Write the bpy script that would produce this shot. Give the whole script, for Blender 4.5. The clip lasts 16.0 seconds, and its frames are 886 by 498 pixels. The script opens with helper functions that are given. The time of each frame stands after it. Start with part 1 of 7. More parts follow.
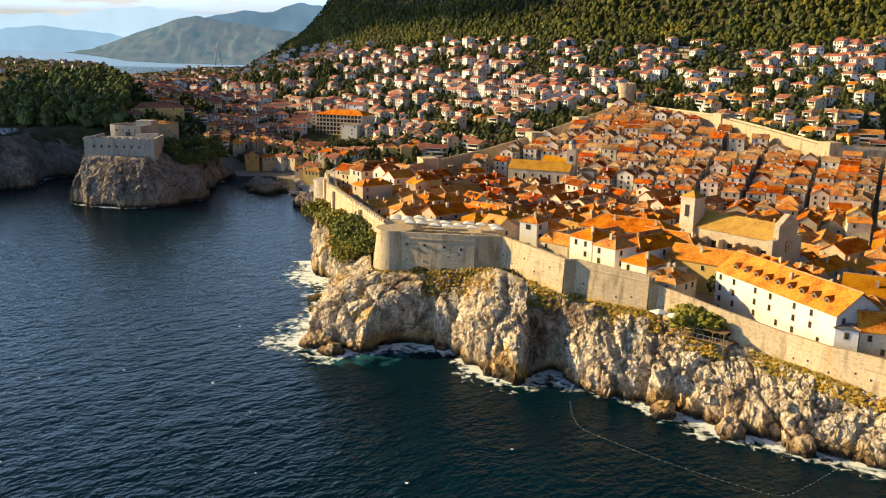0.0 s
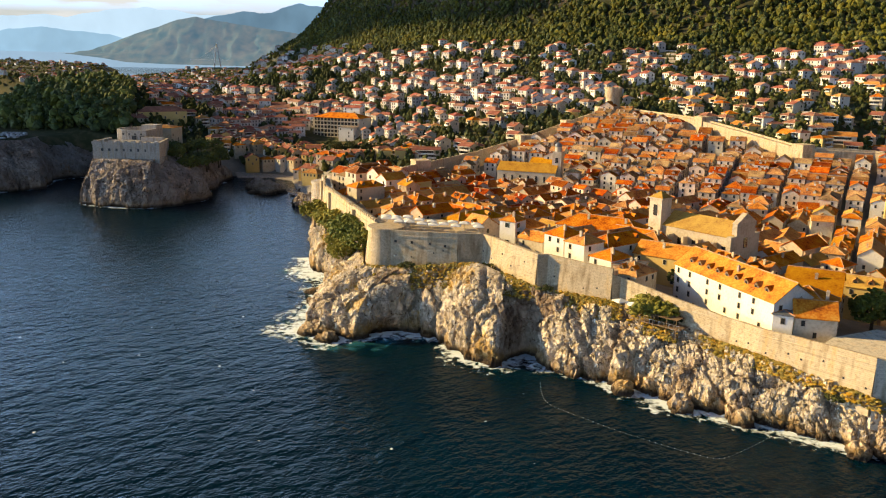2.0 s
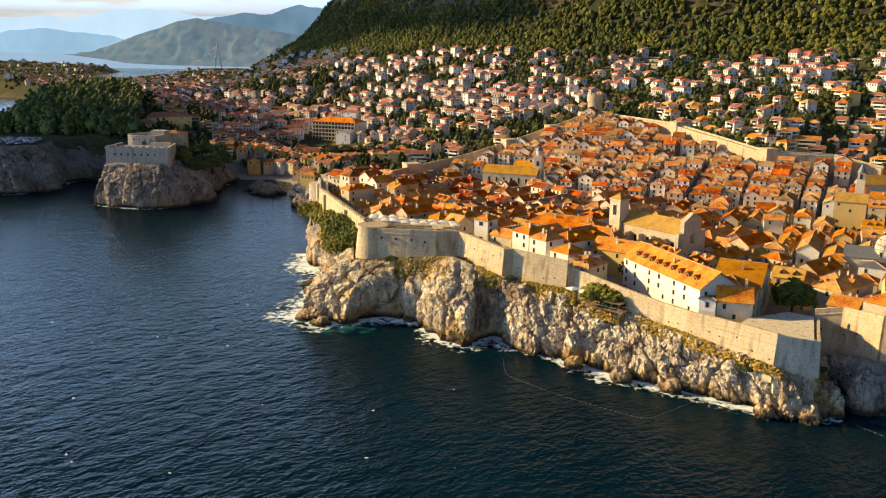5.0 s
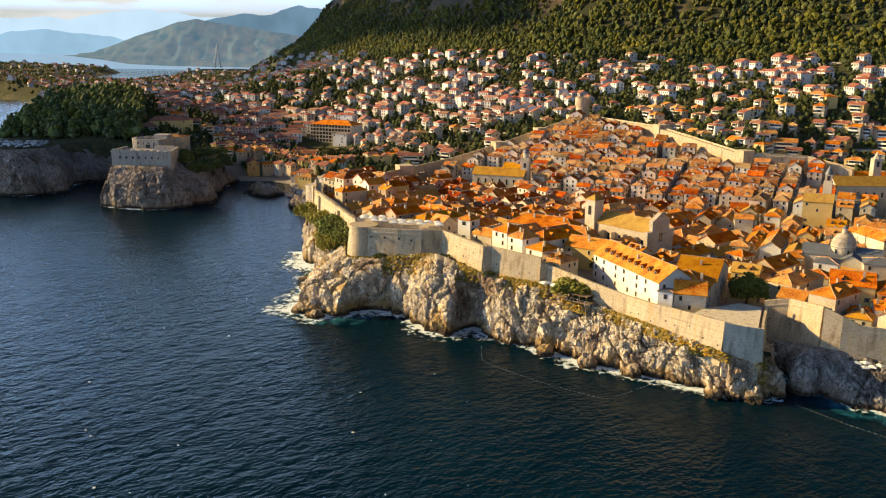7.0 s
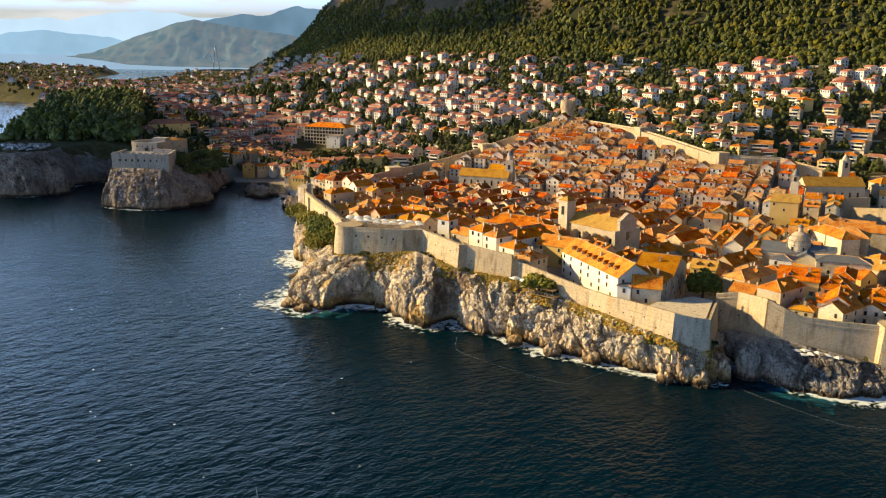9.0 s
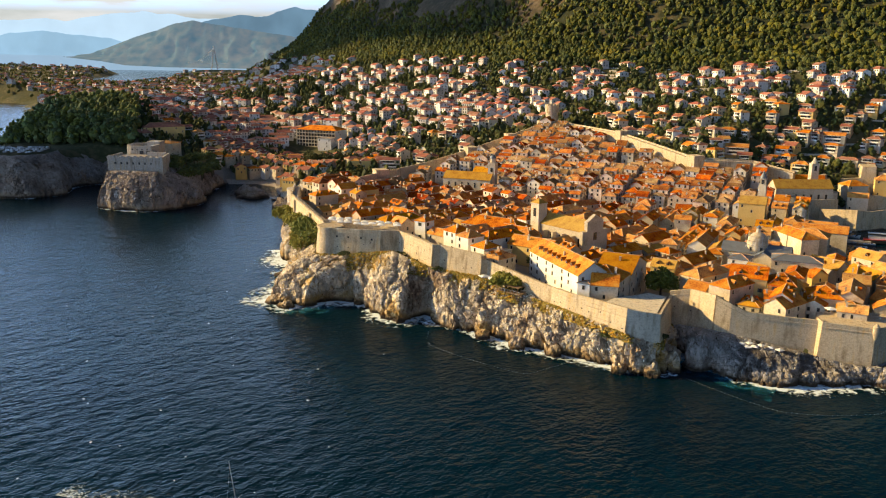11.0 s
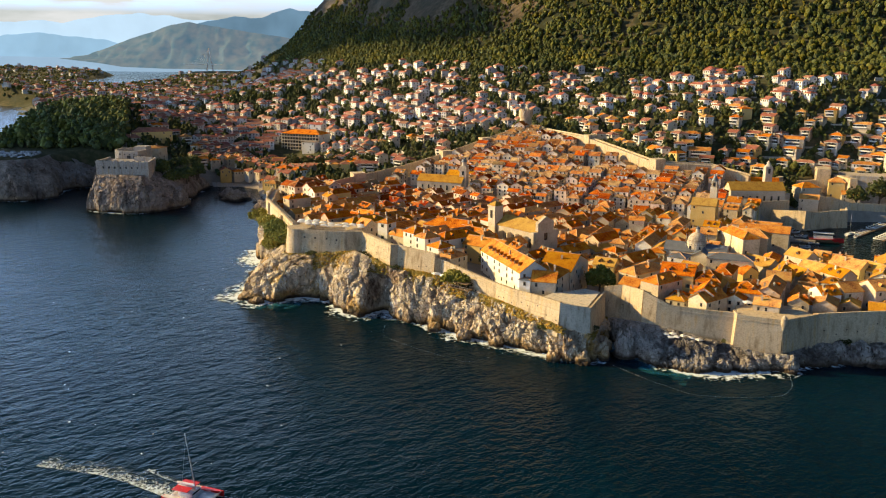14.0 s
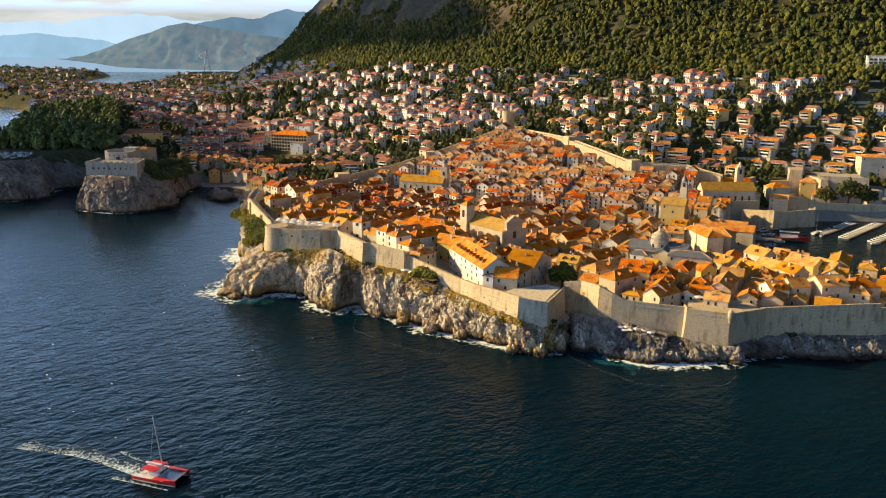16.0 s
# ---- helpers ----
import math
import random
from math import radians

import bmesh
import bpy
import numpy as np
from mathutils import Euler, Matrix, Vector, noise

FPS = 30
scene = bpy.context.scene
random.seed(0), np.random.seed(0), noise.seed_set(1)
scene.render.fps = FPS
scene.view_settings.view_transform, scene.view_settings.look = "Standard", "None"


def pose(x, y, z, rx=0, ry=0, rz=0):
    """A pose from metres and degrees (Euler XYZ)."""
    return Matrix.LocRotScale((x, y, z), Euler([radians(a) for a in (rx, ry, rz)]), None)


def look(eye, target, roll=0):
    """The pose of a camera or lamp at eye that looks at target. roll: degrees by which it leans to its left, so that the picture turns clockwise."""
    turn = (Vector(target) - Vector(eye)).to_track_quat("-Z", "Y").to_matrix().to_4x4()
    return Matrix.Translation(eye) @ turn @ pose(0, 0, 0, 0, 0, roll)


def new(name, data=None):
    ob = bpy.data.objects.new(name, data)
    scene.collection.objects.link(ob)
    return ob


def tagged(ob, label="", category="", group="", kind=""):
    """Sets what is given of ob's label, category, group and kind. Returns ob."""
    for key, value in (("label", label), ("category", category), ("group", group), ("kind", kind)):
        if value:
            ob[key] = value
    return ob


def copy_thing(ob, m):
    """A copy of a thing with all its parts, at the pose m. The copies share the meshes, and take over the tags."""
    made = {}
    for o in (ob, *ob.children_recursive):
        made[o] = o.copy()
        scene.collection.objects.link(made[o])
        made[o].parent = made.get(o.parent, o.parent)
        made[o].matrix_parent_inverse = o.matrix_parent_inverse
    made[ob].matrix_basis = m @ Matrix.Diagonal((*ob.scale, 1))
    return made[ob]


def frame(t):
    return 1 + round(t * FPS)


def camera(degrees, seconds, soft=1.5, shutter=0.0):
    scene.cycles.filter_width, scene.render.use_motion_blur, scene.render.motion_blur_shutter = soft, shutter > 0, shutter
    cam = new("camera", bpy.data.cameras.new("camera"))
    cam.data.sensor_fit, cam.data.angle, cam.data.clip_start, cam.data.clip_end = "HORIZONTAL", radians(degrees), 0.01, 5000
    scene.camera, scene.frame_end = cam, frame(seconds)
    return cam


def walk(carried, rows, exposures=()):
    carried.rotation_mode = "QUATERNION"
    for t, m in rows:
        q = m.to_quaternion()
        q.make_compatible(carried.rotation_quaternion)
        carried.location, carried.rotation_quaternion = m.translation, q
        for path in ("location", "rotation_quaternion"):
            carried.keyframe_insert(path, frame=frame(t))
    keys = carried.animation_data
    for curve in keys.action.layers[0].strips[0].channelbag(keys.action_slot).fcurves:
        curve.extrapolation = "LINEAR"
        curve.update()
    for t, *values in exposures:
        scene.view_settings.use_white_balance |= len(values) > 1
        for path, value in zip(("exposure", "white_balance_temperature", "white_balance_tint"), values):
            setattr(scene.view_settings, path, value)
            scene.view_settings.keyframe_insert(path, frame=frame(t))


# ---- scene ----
cam = camera(56.0, 16.0, soft=1.12)
PATH = [
    (0, (2.778, 3.758, 81.697), (2.564, 5.695, 81.245), 0.9),
    (0.5, (4.521, -1.551, 82.625), (4.308, 0.386, 82.173), 0.9),
    (1, (6.224, -6.983, 83.776), (6.011, -5.046, 83.324), 0.9),
    (1.5, (7.966, -12.675, 84.915), (7.753, -10.739, 84.462), 0.8),
    (2, (9.633, -18.561, 86.066), (9.421, -16.624, 85.613), 0.8),
    (2.5, (11.336, -24.491, 87.322), (11.123, -22.555, 86.869), 0.8),
    (3, (13.064, -30.391, 88.46), (12.852, -28.455, 88.007), 0.8),
    (5.5, (22.751, -59.154, 94.42), (22.538, -57.219, 93.965), 0.7),
    (6, (24.645, -64.953, 95.743), (24.433, -63.018, 95.287), 0.7),
    (6.5, (26.96, -70.476, 96.895), (26.747, -68.54, 96.438), 0.6),
    (7, (29.305, -76.092, 98.069), (29.092, -74.157, 97.613), 0.6),
    (7.5, (31.74, -81.507, 99.297), (31.528, -79.571, 98.84), 0.6),
    (8, (34.333, -86.725, 100.499), (34.121, -84.79, 100.042), 0.6),
    (8.5, (36.911, -91.927, 101.647), (36.7, -89.992, 101.19), 0.5),
    (9, (39.769, -97.192, 102.903), (39.558, -95.257, 102.445), 0.5),
    (11.5, (55.638, -120.317, 108.902), (55.429, -118.382, 108.444), 0.5),
    (12, (59.011, -125.173, 110.37), (58.804, -123.237, 109.912), 0.4),
    (12.5, (62.475, -129.365, 111.525), (62.268, -127.429, 111.067), 0.4),
    (13, (66.073, -133.438, 112.564), (65.866, -131.503, 112.105), 0.5),
    (13.5, (69.835, -137.518, 113.454), (69.629, -135.582, 112.995), 0.4),
    (14, (73.578, -141.426, 114.279), (73.373, -139.49, 113.82), 0.4),
    (14.5, (77.459, -145.229, 115.062), (77.254, -143.293, 114.603), 0.4),
    (15, (81.259, -148.904, 115.743), (81.055, -146.968, 115.284), 0.4),
    (15.5, (85.213, -152.767, 116.546), (85.01, -150.831, 116.087), 0.4),
    (16, (89.009, -156.223, 117.161), (88.806, -154.287, 116.702), 0.4),
]
walk(cam, [(t, look(eye, target, roll)) for t, eye, target, roll in PATH], [(0.0, 0.79, 5800.0, 10.0), (16.0, 0.76, 5700.0, 10.0)])

# ---- world, sun, sky ----
SUN_AZ, SUN_EL = radians(172), radians(21.5)      # to the sun: low, from the west over the open sea
to_sun = Vector((math.cos(SUN_AZ) * math.cos(SUN_EL), math.sin(SUN_AZ) * math.cos(SUN_EL), math.sin(SUN_EL)))
world = bpy.data.worlds.new("world")
scene.world = world
world.use_nodes = True
wn, wl = world.node_tree.nodes, world.node_tree.links
bg = wn["Background"]
sky = wn.new("ShaderNodeTexSky")
sky.sky_type, sky.sun_disc = "NISHITA", False
sky.sun_elevation, sky.sun_rotation = SUN_EL, math.atan2(to_sun.x, to_sun.y)
sky.air_density, sky.dust_density, sky.ozone_density = 1.0, 0.7, 3.0
wtc, wmap, wnoise = wn.new("ShaderNodeTexCoord"), wn.new("ShaderNodeMapping"), wn.new("ShaderNodeTexNoise")
wmap.inputs["Scale"].default_value = (3, 3, 14)
wnoise.inputs["Scale"].default_value, wnoise.inputs["Detail"].default_value = 2.2, 7
wramp, wmix = wn.new("ShaderNodeValToRGB"), wn.new("ShaderNodeMix")
wramp.color_ramp.elements[0].position, wramp.color_ramp.elements[1].position = 0.22, 0.52
wmix.data_type = "RGBA"
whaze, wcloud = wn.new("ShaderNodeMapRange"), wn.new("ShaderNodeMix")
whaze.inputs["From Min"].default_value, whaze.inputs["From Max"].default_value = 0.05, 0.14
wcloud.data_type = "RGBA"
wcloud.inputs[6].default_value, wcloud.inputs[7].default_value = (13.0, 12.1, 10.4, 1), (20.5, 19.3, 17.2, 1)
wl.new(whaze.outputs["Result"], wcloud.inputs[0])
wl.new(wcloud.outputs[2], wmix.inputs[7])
wl.new(wtc.outputs["Generated"], wmap.inputs["Vector"])
wl.new(wmap.outputs["Vector"], wnoise.inputs["Vector"])
wl.new(wnoise.outputs["Fac"], wramp.inputs["Fac"])
wsep, wlow, wmul = wn.new("ShaderNodeSeparateXYZ"), wn.new("ShaderNodeMapRange"), wn.new("ShaderNodeMath")
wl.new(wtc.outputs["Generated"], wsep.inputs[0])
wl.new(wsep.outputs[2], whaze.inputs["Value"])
wlow.inputs["From Min"].default_value, wlow.inputs["From Max"].default_value, wlow.inputs["To Min"].default_value, wlow.inputs["To Max"].default_value = 0.05, 0.5, 1.0, 0.0
wmul.operation = "MULTIPLY"
wl.new(wsep.outputs[2], wlow.inputs["Value"])
wl.new(wlow.outputs["Result"], wmul.inputs[0])
wl.new(wramp.outputs["Color"], wmul.inputs[1])
wside, wmul2 = wn.new("ShaderNodeMapRange"), wn.new("ShaderNodeMath")
wside.inputs["From Min"].default_value, wside.inputs["From Max"].default_value, wside.inputs["To Min"].default_value, wside.inputs["To Max"].default_value = -0.4, 0.1, 1.0, 0.0
wmul2.operation = "MULTIPLY"
wl.new(wsep.outputs[0], wside.inputs["Value"])
wl.new(wmul.outputs[0], wmul2.inputs[0])
wl.new(wside.outputs["Result"], wmul2.inputs[1])
wl.new(wmul2.outputs[0], wmix.inputs[0])
# low blue band added to the western sky to brighten sea and shaded faces
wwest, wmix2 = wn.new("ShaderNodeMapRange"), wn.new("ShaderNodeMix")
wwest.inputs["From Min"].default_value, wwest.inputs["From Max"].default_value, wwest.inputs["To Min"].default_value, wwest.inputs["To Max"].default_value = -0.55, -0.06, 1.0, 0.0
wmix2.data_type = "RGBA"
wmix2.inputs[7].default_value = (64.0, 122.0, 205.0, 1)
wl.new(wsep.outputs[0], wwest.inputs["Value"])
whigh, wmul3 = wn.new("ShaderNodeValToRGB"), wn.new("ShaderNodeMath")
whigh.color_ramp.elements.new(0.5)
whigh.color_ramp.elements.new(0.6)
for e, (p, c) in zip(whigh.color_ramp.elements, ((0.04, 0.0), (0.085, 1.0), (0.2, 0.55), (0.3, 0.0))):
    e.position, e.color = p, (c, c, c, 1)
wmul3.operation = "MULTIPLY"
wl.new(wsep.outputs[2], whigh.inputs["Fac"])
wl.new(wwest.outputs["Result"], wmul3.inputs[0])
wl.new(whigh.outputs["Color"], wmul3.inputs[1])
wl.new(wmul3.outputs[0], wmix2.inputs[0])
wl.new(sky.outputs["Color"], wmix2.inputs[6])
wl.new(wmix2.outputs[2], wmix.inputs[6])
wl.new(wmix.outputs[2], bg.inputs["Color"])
bg.inputs["Strength"].default_value = 0.0385

sun = new("sun", bpy.data.lights.new("sun", "SUN"))
sun.data.energy, sun.data.angle, sun.data.color = 5.55, radians(0.6), (1.0, 0.68, 0.262)
sun.matrix_world = look(to_sun * 100, (0, 0, 0))

rng = random.Random(7)


# ---- materials ----
def make_mat(name):
    m = bpy.data.materials.new(name)
    m.use_nodes = True
    nt = m.node_tree
    return m, nt.nodes, nt.links, nt.nodes["Principled BSDF"]


def ramp_node(n, stops):
    r = n.new("ShaderNodeValToRGB")
    while len(r.color_ramp.elements) < len(stops):
        r.color_ramp.elements.new(0.5)
    for e, (p, c) in zip(r.color_ramp.elements, stops):
        e.position, e.color = p, (*c, 1)
    return r


def surface(name, stops, scale=0.3, fine=3.0, rough=0.85, bump=0.3, bump_dist=0.1, vary=0.0, metal=0.0, island=False, stretch=(1, 1, 1), spec=0.3):
    """Two scales of noise in world space through a colour ramp; vary shifts hue and value from thing to thing."""
    m, n, l, b = make_mat(name)
    geo, mp = n.new("ShaderNodeNewGeometry"), n.new("ShaderNodeMapping")
    mp.inputs["Scale"].default_value = stretch
    l.new(geo.outputs["Position"], mp.inputs["Vector"])
    big, small = n.new("ShaderNodeTexNoise"), n.new("ShaderNodeTexNoise")
    big.inputs["Scale"].default_value, big.inputs["Detail"].default_value = scale, 5
    small.inputs["Scale"].default_value, small.inputs["Detail"].default_value = fine, 3
    for x in (big, small):
        l.new(mp.outputs["Vector"], x.inputs["Vector"])
    mix = n.new("ShaderNodeMath")
    mix.operation = "MULTIPLY_ADD"
    mix.inputs[1].default_value = 0.45
    l.new(small.outputs["Fac"], mix.inputs[0])
    half = n.new("ShaderNodeMath")
    half.operation = "MULTIPLY"
    half.inputs[1].default_value = 0.55
    l.new(big.outputs["Fac"], half.inputs[0])
    l.new(half.outputs[0], mix.inputs[2])
    r = ramp_node(n, stops)
    l.new(mix.outputs[0], r.inputs["Fac"])
    out = r.outputs["Color"]
    if vary:
        info = n.new("ShaderNodeObjectInfo")
        rand = geo.outputs["Random Per Island"] if island else info.outputs["Random"]
        hsv = n.new("ShaderNodeHueSaturation")
        for key, a, c in (("Hue", 0.5 - 0.025 * vary, 0.05 * vary), ("Value", 1 - 0.35 * vary, 0.7 * vary), ("Saturation", 1 + 0.2 * vary, -0.4 * vary)):
            f = n.new("ShaderNodeMath")
            f.operation = "MULTIPLY_ADD"
            f.inputs[1].default_value, f.inputs[2].default_value = c, a
            if key == "Value":
                w = n.new("ShaderNodeMath")
                w.operation = "MULTIPLY"
                w.inputs[1].default_value = 7.31
                fr = n.new("ShaderNodeMath")
                fr.operation = "FRACT"
                l.new(rand, w.inputs[0])
                l.new(w.outputs[0], fr.inputs[0])
                l.new(fr.outputs[0], f.inputs[0])
            else:
                l.new(rand, f.inputs[0])
            l.new(f.outputs[0], hsv.inputs[key])
        l.new(out, hsv.inputs["Color"])
        out = hsv.outputs["Color"]
    l.new(out, b.inputs["Base Color"])
    b.inputs["Roughness"].default_value, b.inputs["Metallic"].default_value = rough, metal
    b.inputs["Specular IOR Level"].default_value = spec
    if bump:
        bp = n.new("ShaderNodeBump")
        bp.inputs["Strength"].default_value, bp.inputs["Distance"].default_value = bump, bump_dist
        l.new(mix.outputs[0], bp.inputs["Height"])
        l.new(bp.outputs["Normal"], b.inputs["Normal"])
    return m


def masonry(name, c1, c2, joint, brick=0.9, vary=0.0):
    """Coursed stone in world space, with stains."""
    m, n, l, b = make_mat(name)
    geo = n.new("ShaderNodeNewGeometry")
    sep, comb, add = n.new("ShaderNodeSeparateXYZ"), n.new("ShaderNodeCombineXYZ"), n.new("ShaderNodeMath")
    l.new(geo.outputs["Position"], sep.inputs[0])
    l.new(sep.outputs[0], add.inputs[0])
    l.new(sep.outputs[1], add.inputs[1])
    l.new(add.outputs[0], comb.inputs[0])
    l.new(sep.outputs[2], comb.inputs[1])
    br = n.new("ShaderNodeTexBrick")
    br.inputs["Scale"].default_value = 1.0
    br.inputs["Brick Width"].default_value, br.inputs["Row Height"].default_value = brick, brick * 0.5
    br.inputs["Mortar Size"].default_value = 0.03
    br.inputs["Color1"].default_value, br.inputs["Color2"].default_value, br.inputs["Mortar"].default_value = (*c1, 1), (*c2, 1), (*joint, 1)
    l.new(comb.outputs[0], br.inputs["Vector"])
    st = n.new("ShaderNodeTexNoise")
    st.inputs["Scale"].default_value, st.inputs["Detail"].default_value = 0.35, 8
    mp = n.new("ShaderNodeMapping")
    mp.inputs["Scale"].default_value = (1.5, 1.5, 0.3)
    l.new(geo.outputs["Position"], mp.inputs["Vector"])
    l.new(mp.outputs["Vector"], st.inputs["Vector"])
    r = ramp_node(n, [(0.3, (0.58, 0.53, 0.46)), (0.45, (0.94, 0.93, 0.92)), (0.55, (1, 1, 1)), (0.72, (1.0, 0.86, 0.62))])
    l.new(st.outputs["Fac"], r.inputs["Fac"])
    mx = n.new("ShaderNodeMix")
    mx.data_type, mx.blend_type = "RGBA", "MULTIPLY"
    mx.inputs[0].default_value = 0.95
    l.new(br.outputs["Color"], mx.inputs[6])
    l.new(r.outputs["Color"], mx.inputs[7])
    sp = n.new("ShaderNodeTexNoise")
    sp.inputs["Scale"].default_value, sp.inputs["Detail"].default_value = 1.5, 4
    l.new(geo.outputs["Position"], sp.inputs["Vector"])
    spr = ramp_node(n, [(0.32, (0.74, 0.71, 0.67)), (0.44, (0.95, 0.94, 0.92)), (0.62, (1.05, 1.04, 1.02))])
    l.new(sp.outputs["Fac"], spr.inputs["Fac"])
    mx2 = n.new("ShaderNodeMix")
    mx2.data_type, mx2.blend_type = "RGBA", "MULTIPLY"
    mx2.inputs[0].default_value = 0.9
    l.new(mx.outputs[2], mx2.inputs[6])
    l.new(spr.outputs["Color"], mx2.inputs[7])
    l.new(mx2.outputs[2], b.inputs["Base Color"])
    b.inputs["Roughness"].default_value = 0.9
    bp = n.new("ShaderNodeBump")
    bp.inputs["Strength"].default_value, bp.inputs["Distance"].default_value = 0.35, 0.08
    l.new(br.outputs["Fac"], bp.inputs["Height"])
    bp.invert = True
    l.new(bp.outputs["Normal"], b.inputs["Normal"])
    return m


def rock_mat(name, stops, scale, fine, cracks, lichen=0.75):
    """Weathered limestone: stained tones, dark joints between blocks, a wet brown splash zone just over the sea."""
    m, n, l, b = make_mat(name)
    geo, mp = n.new("ShaderNodeNewGeometry"), n.new("ShaderNodeMapping")
    mp.inputs["Scale"].default_value = (1, 1, 0.55)
    mp.inputs["Rotation"].default_value = (0.25, 0.2, 0)
    l.new(geo.outputs["Position"], mp.inputs["Vector"])
    big, small = n.new("ShaderNodeTexNoise"), n.new("ShaderNodeTexNoise")
    big.inputs["Scale"].default_value, big.inputs["Detail"].default_value = scale, 6
    small.inputs["Scale"].default_value, small.inputs["Detail"].default_value = fine, 5
    warp = n.new("ShaderNodeMix")
    warp.data_type, warp.blend_type = "RGBA", "LINEAR_LIGHT"
    warp.inputs[0].default_value = 0.9
    l.new(mp.outputs["Vector"], big.inputs["Vector"])
    l.new(mp.outputs["Vector"], small.inputs["Vector"])
    l.new(mp.outputs["Vector"], warp.inputs[6])
    l.new(small.outputs["Color"], warp.inputs[7])
    edges = []
    tone = n.new("ShaderNodeTexVoronoi")
    tone.inputs["Scale"].default_value = cracks * 2.3
    l.new(warp.outputs[2], tone.inputs["Vector"])
    for k in (1.0, 2.3, 5.5):
        vo, mr = n.new("ShaderNodeTexVoronoi"), n.new("ShaderNodeMapRange")
        vo.feature = "DISTANCE_TO_EDGE"
        vo.inputs["Scale"].default_value = cracks * k
        mr.inputs["From Max"].default_value = 0.08 if k == 1.0 else 0.12
        l.new(warp.outputs[2], vo.inputs["Vector"])
        l.new(vo.outputs["Distance"], mr.inputs["Value"])
        edges.append(mr)
    both = n.new("ShaderNodeMath")
    both.operation = "MULTIPLY_ADD"
    both.inputs[1].default_value = 0.6
    l.new(edges[1].outputs["Result"], both.inputs[0])
    fine3 = n.new("ShaderNodeMath")
    fine3.operation = "MULTIPLY_ADD"
    fine3.inputs[1].default_value, fine3.inputs[2].default_value = 0.35, -0.35
    l.new(edges[2].outputs["Result"], fine3.inputs[0])
    sum3 = n.new("ShaderNodeMath")
    l.new(edges[0].outputs["Result"], sum3.inputs[0])
    l.new(fine3.outputs[0], sum3.inputs[1])
    l.new(sum3.outputs[0], both.inputs[2])
    mixf = n.new("ShaderNodeMath")
    mixf.operation = "MULTIPLY_ADD"
    mixf.inputs[1].default_value = 0.25
    half = n.new("ShaderNodeMath")
    half.operation = "MULTIPLY"
    half.inputs[1].default_value = 0.75
    l.new(small.outputs["Fac"], mixf.inputs[0])
    l.new(big.outputs["Fac"], half.inputs[0])
    l.new(half.outputs[0], mixf.inputs[2])
    r = ramp_node(n, stops)
    l.new(mixf.outputs[0], r.inputs["Fac"])
    joint = ramp_node(n, [(0.0, (0.2, 0.15, 0.11)), (0.35, (0.74, 0.7, 0.64)), (0.8, (1, 1, 1))])
    shade, tsep = n.new("ShaderNodeMapRange"), n.new("ShaderNodeSeparateXYZ")
    l.new(tone.outputs["Color"], tsep.inputs[0])
    l.new(tsep.outputs[0], shade.inputs["Value"])
    shade.inputs["To Min"].default_value, shade.inputs["To Max"].default_value = 0.8, 1.22
    toned = n.new("ShaderNodeVectorMath")
    toned.operation = "MULTIPLY"
    l.new(joint.outputs["Color"], toned.inputs[0])
    l.new(shade.outputs["Result"], toned.inputs[1])
    l.new(both.outputs[0], joint.inputs["Fac"])
    mul = n.new("ShaderNodeMix")
    mul.data_type, mul.blend_type = "RGBA", "MULTIPLY"
    mul.inputs[0].default_value = 0.95
    l.new(r.outputs["Color"], mul.inputs[6])
    l.new(toned.outputs[0], mul.inputs[7])
    sep, wet = n.new("ShaderNodeSeparateXYZ"), n.new("ShaderNodeMath")
    l.new(geo.outputs["Position"], sep.inputs[0])
    wet.operation = "MULTIPLY_ADD"
    wet.inputs[1].default_value = 3.5
    neg = n.new("ShaderNodeMath")
    neg.operation = "MULTIPLY"
    neg.inputs[1].default_value = -1.0
    l.new(sep.outputs[2], neg.inputs[0])
    l.new(big.outputs["Fac"], wet.inputs[0])
    l.new(neg.outputs[0], wet.inputs[2])
    wr = n.new("ShaderNodeMapRange")
    wr.inputs["From Min"].default_value, wr.inputs["From Max"].default_value = -0.6, 0.9
    l.new(wet.outputs[0], wr.inputs["Value"])
    wm = n.new("ShaderNodeMix")
    wm.data_type = "RGBA"
    wm.inputs[7].default_value = (0.075, 0.05, 0.03, 1)
    l.new(wr.outputs["Result"], wm.inputs[0])
    # a band of ochre lichen above the splash line
    hi, band, bm_ = n.new("ShaderNodeMath"), n.new("ShaderNodeMapRange"), n.new("ShaderNodeMix")
    hi.operation = "MULTIPLY_ADD"
    hi.inputs[1].default_value = 17.0
    l.new(big.outputs["Fac"], hi.inputs[0])
    l.new(neg.outputs[0], hi.inputs[2])
    band.inputs["From Min"].default_value, band.inputs["From Max"].default_value, band.inputs["To Max"].default_value = 3.2, 6.5, lichen
    l.new(hi.outputs[0], band.inputs["Value"])
    bm_.data_type = "RGBA"
    bm_.inputs[7].default_value = (0.44, 0.25, 0.05, 1)
    l.new(band.outputs["Result"], bm_.inputs[0])
    l.new(mul.outputs[2], bm_.inputs[6])
    l.new(bm_.outputs[2], wm.inputs[6])
    l.new(wm.outputs[2], b.inputs["Base Color"])
    b.inputs["Roughness"].default_value = 0.88
    b.inputs["Specular IOR Level"].default_value = 0.25
    b1, b2 = n.new("ShaderNodeBump"), n.new("ShaderNodeBump")
    b1.inputs["Strength"].default_value, b1.inputs["Distance"].default_value = 0.9, 0.7 / (cracks * 3)
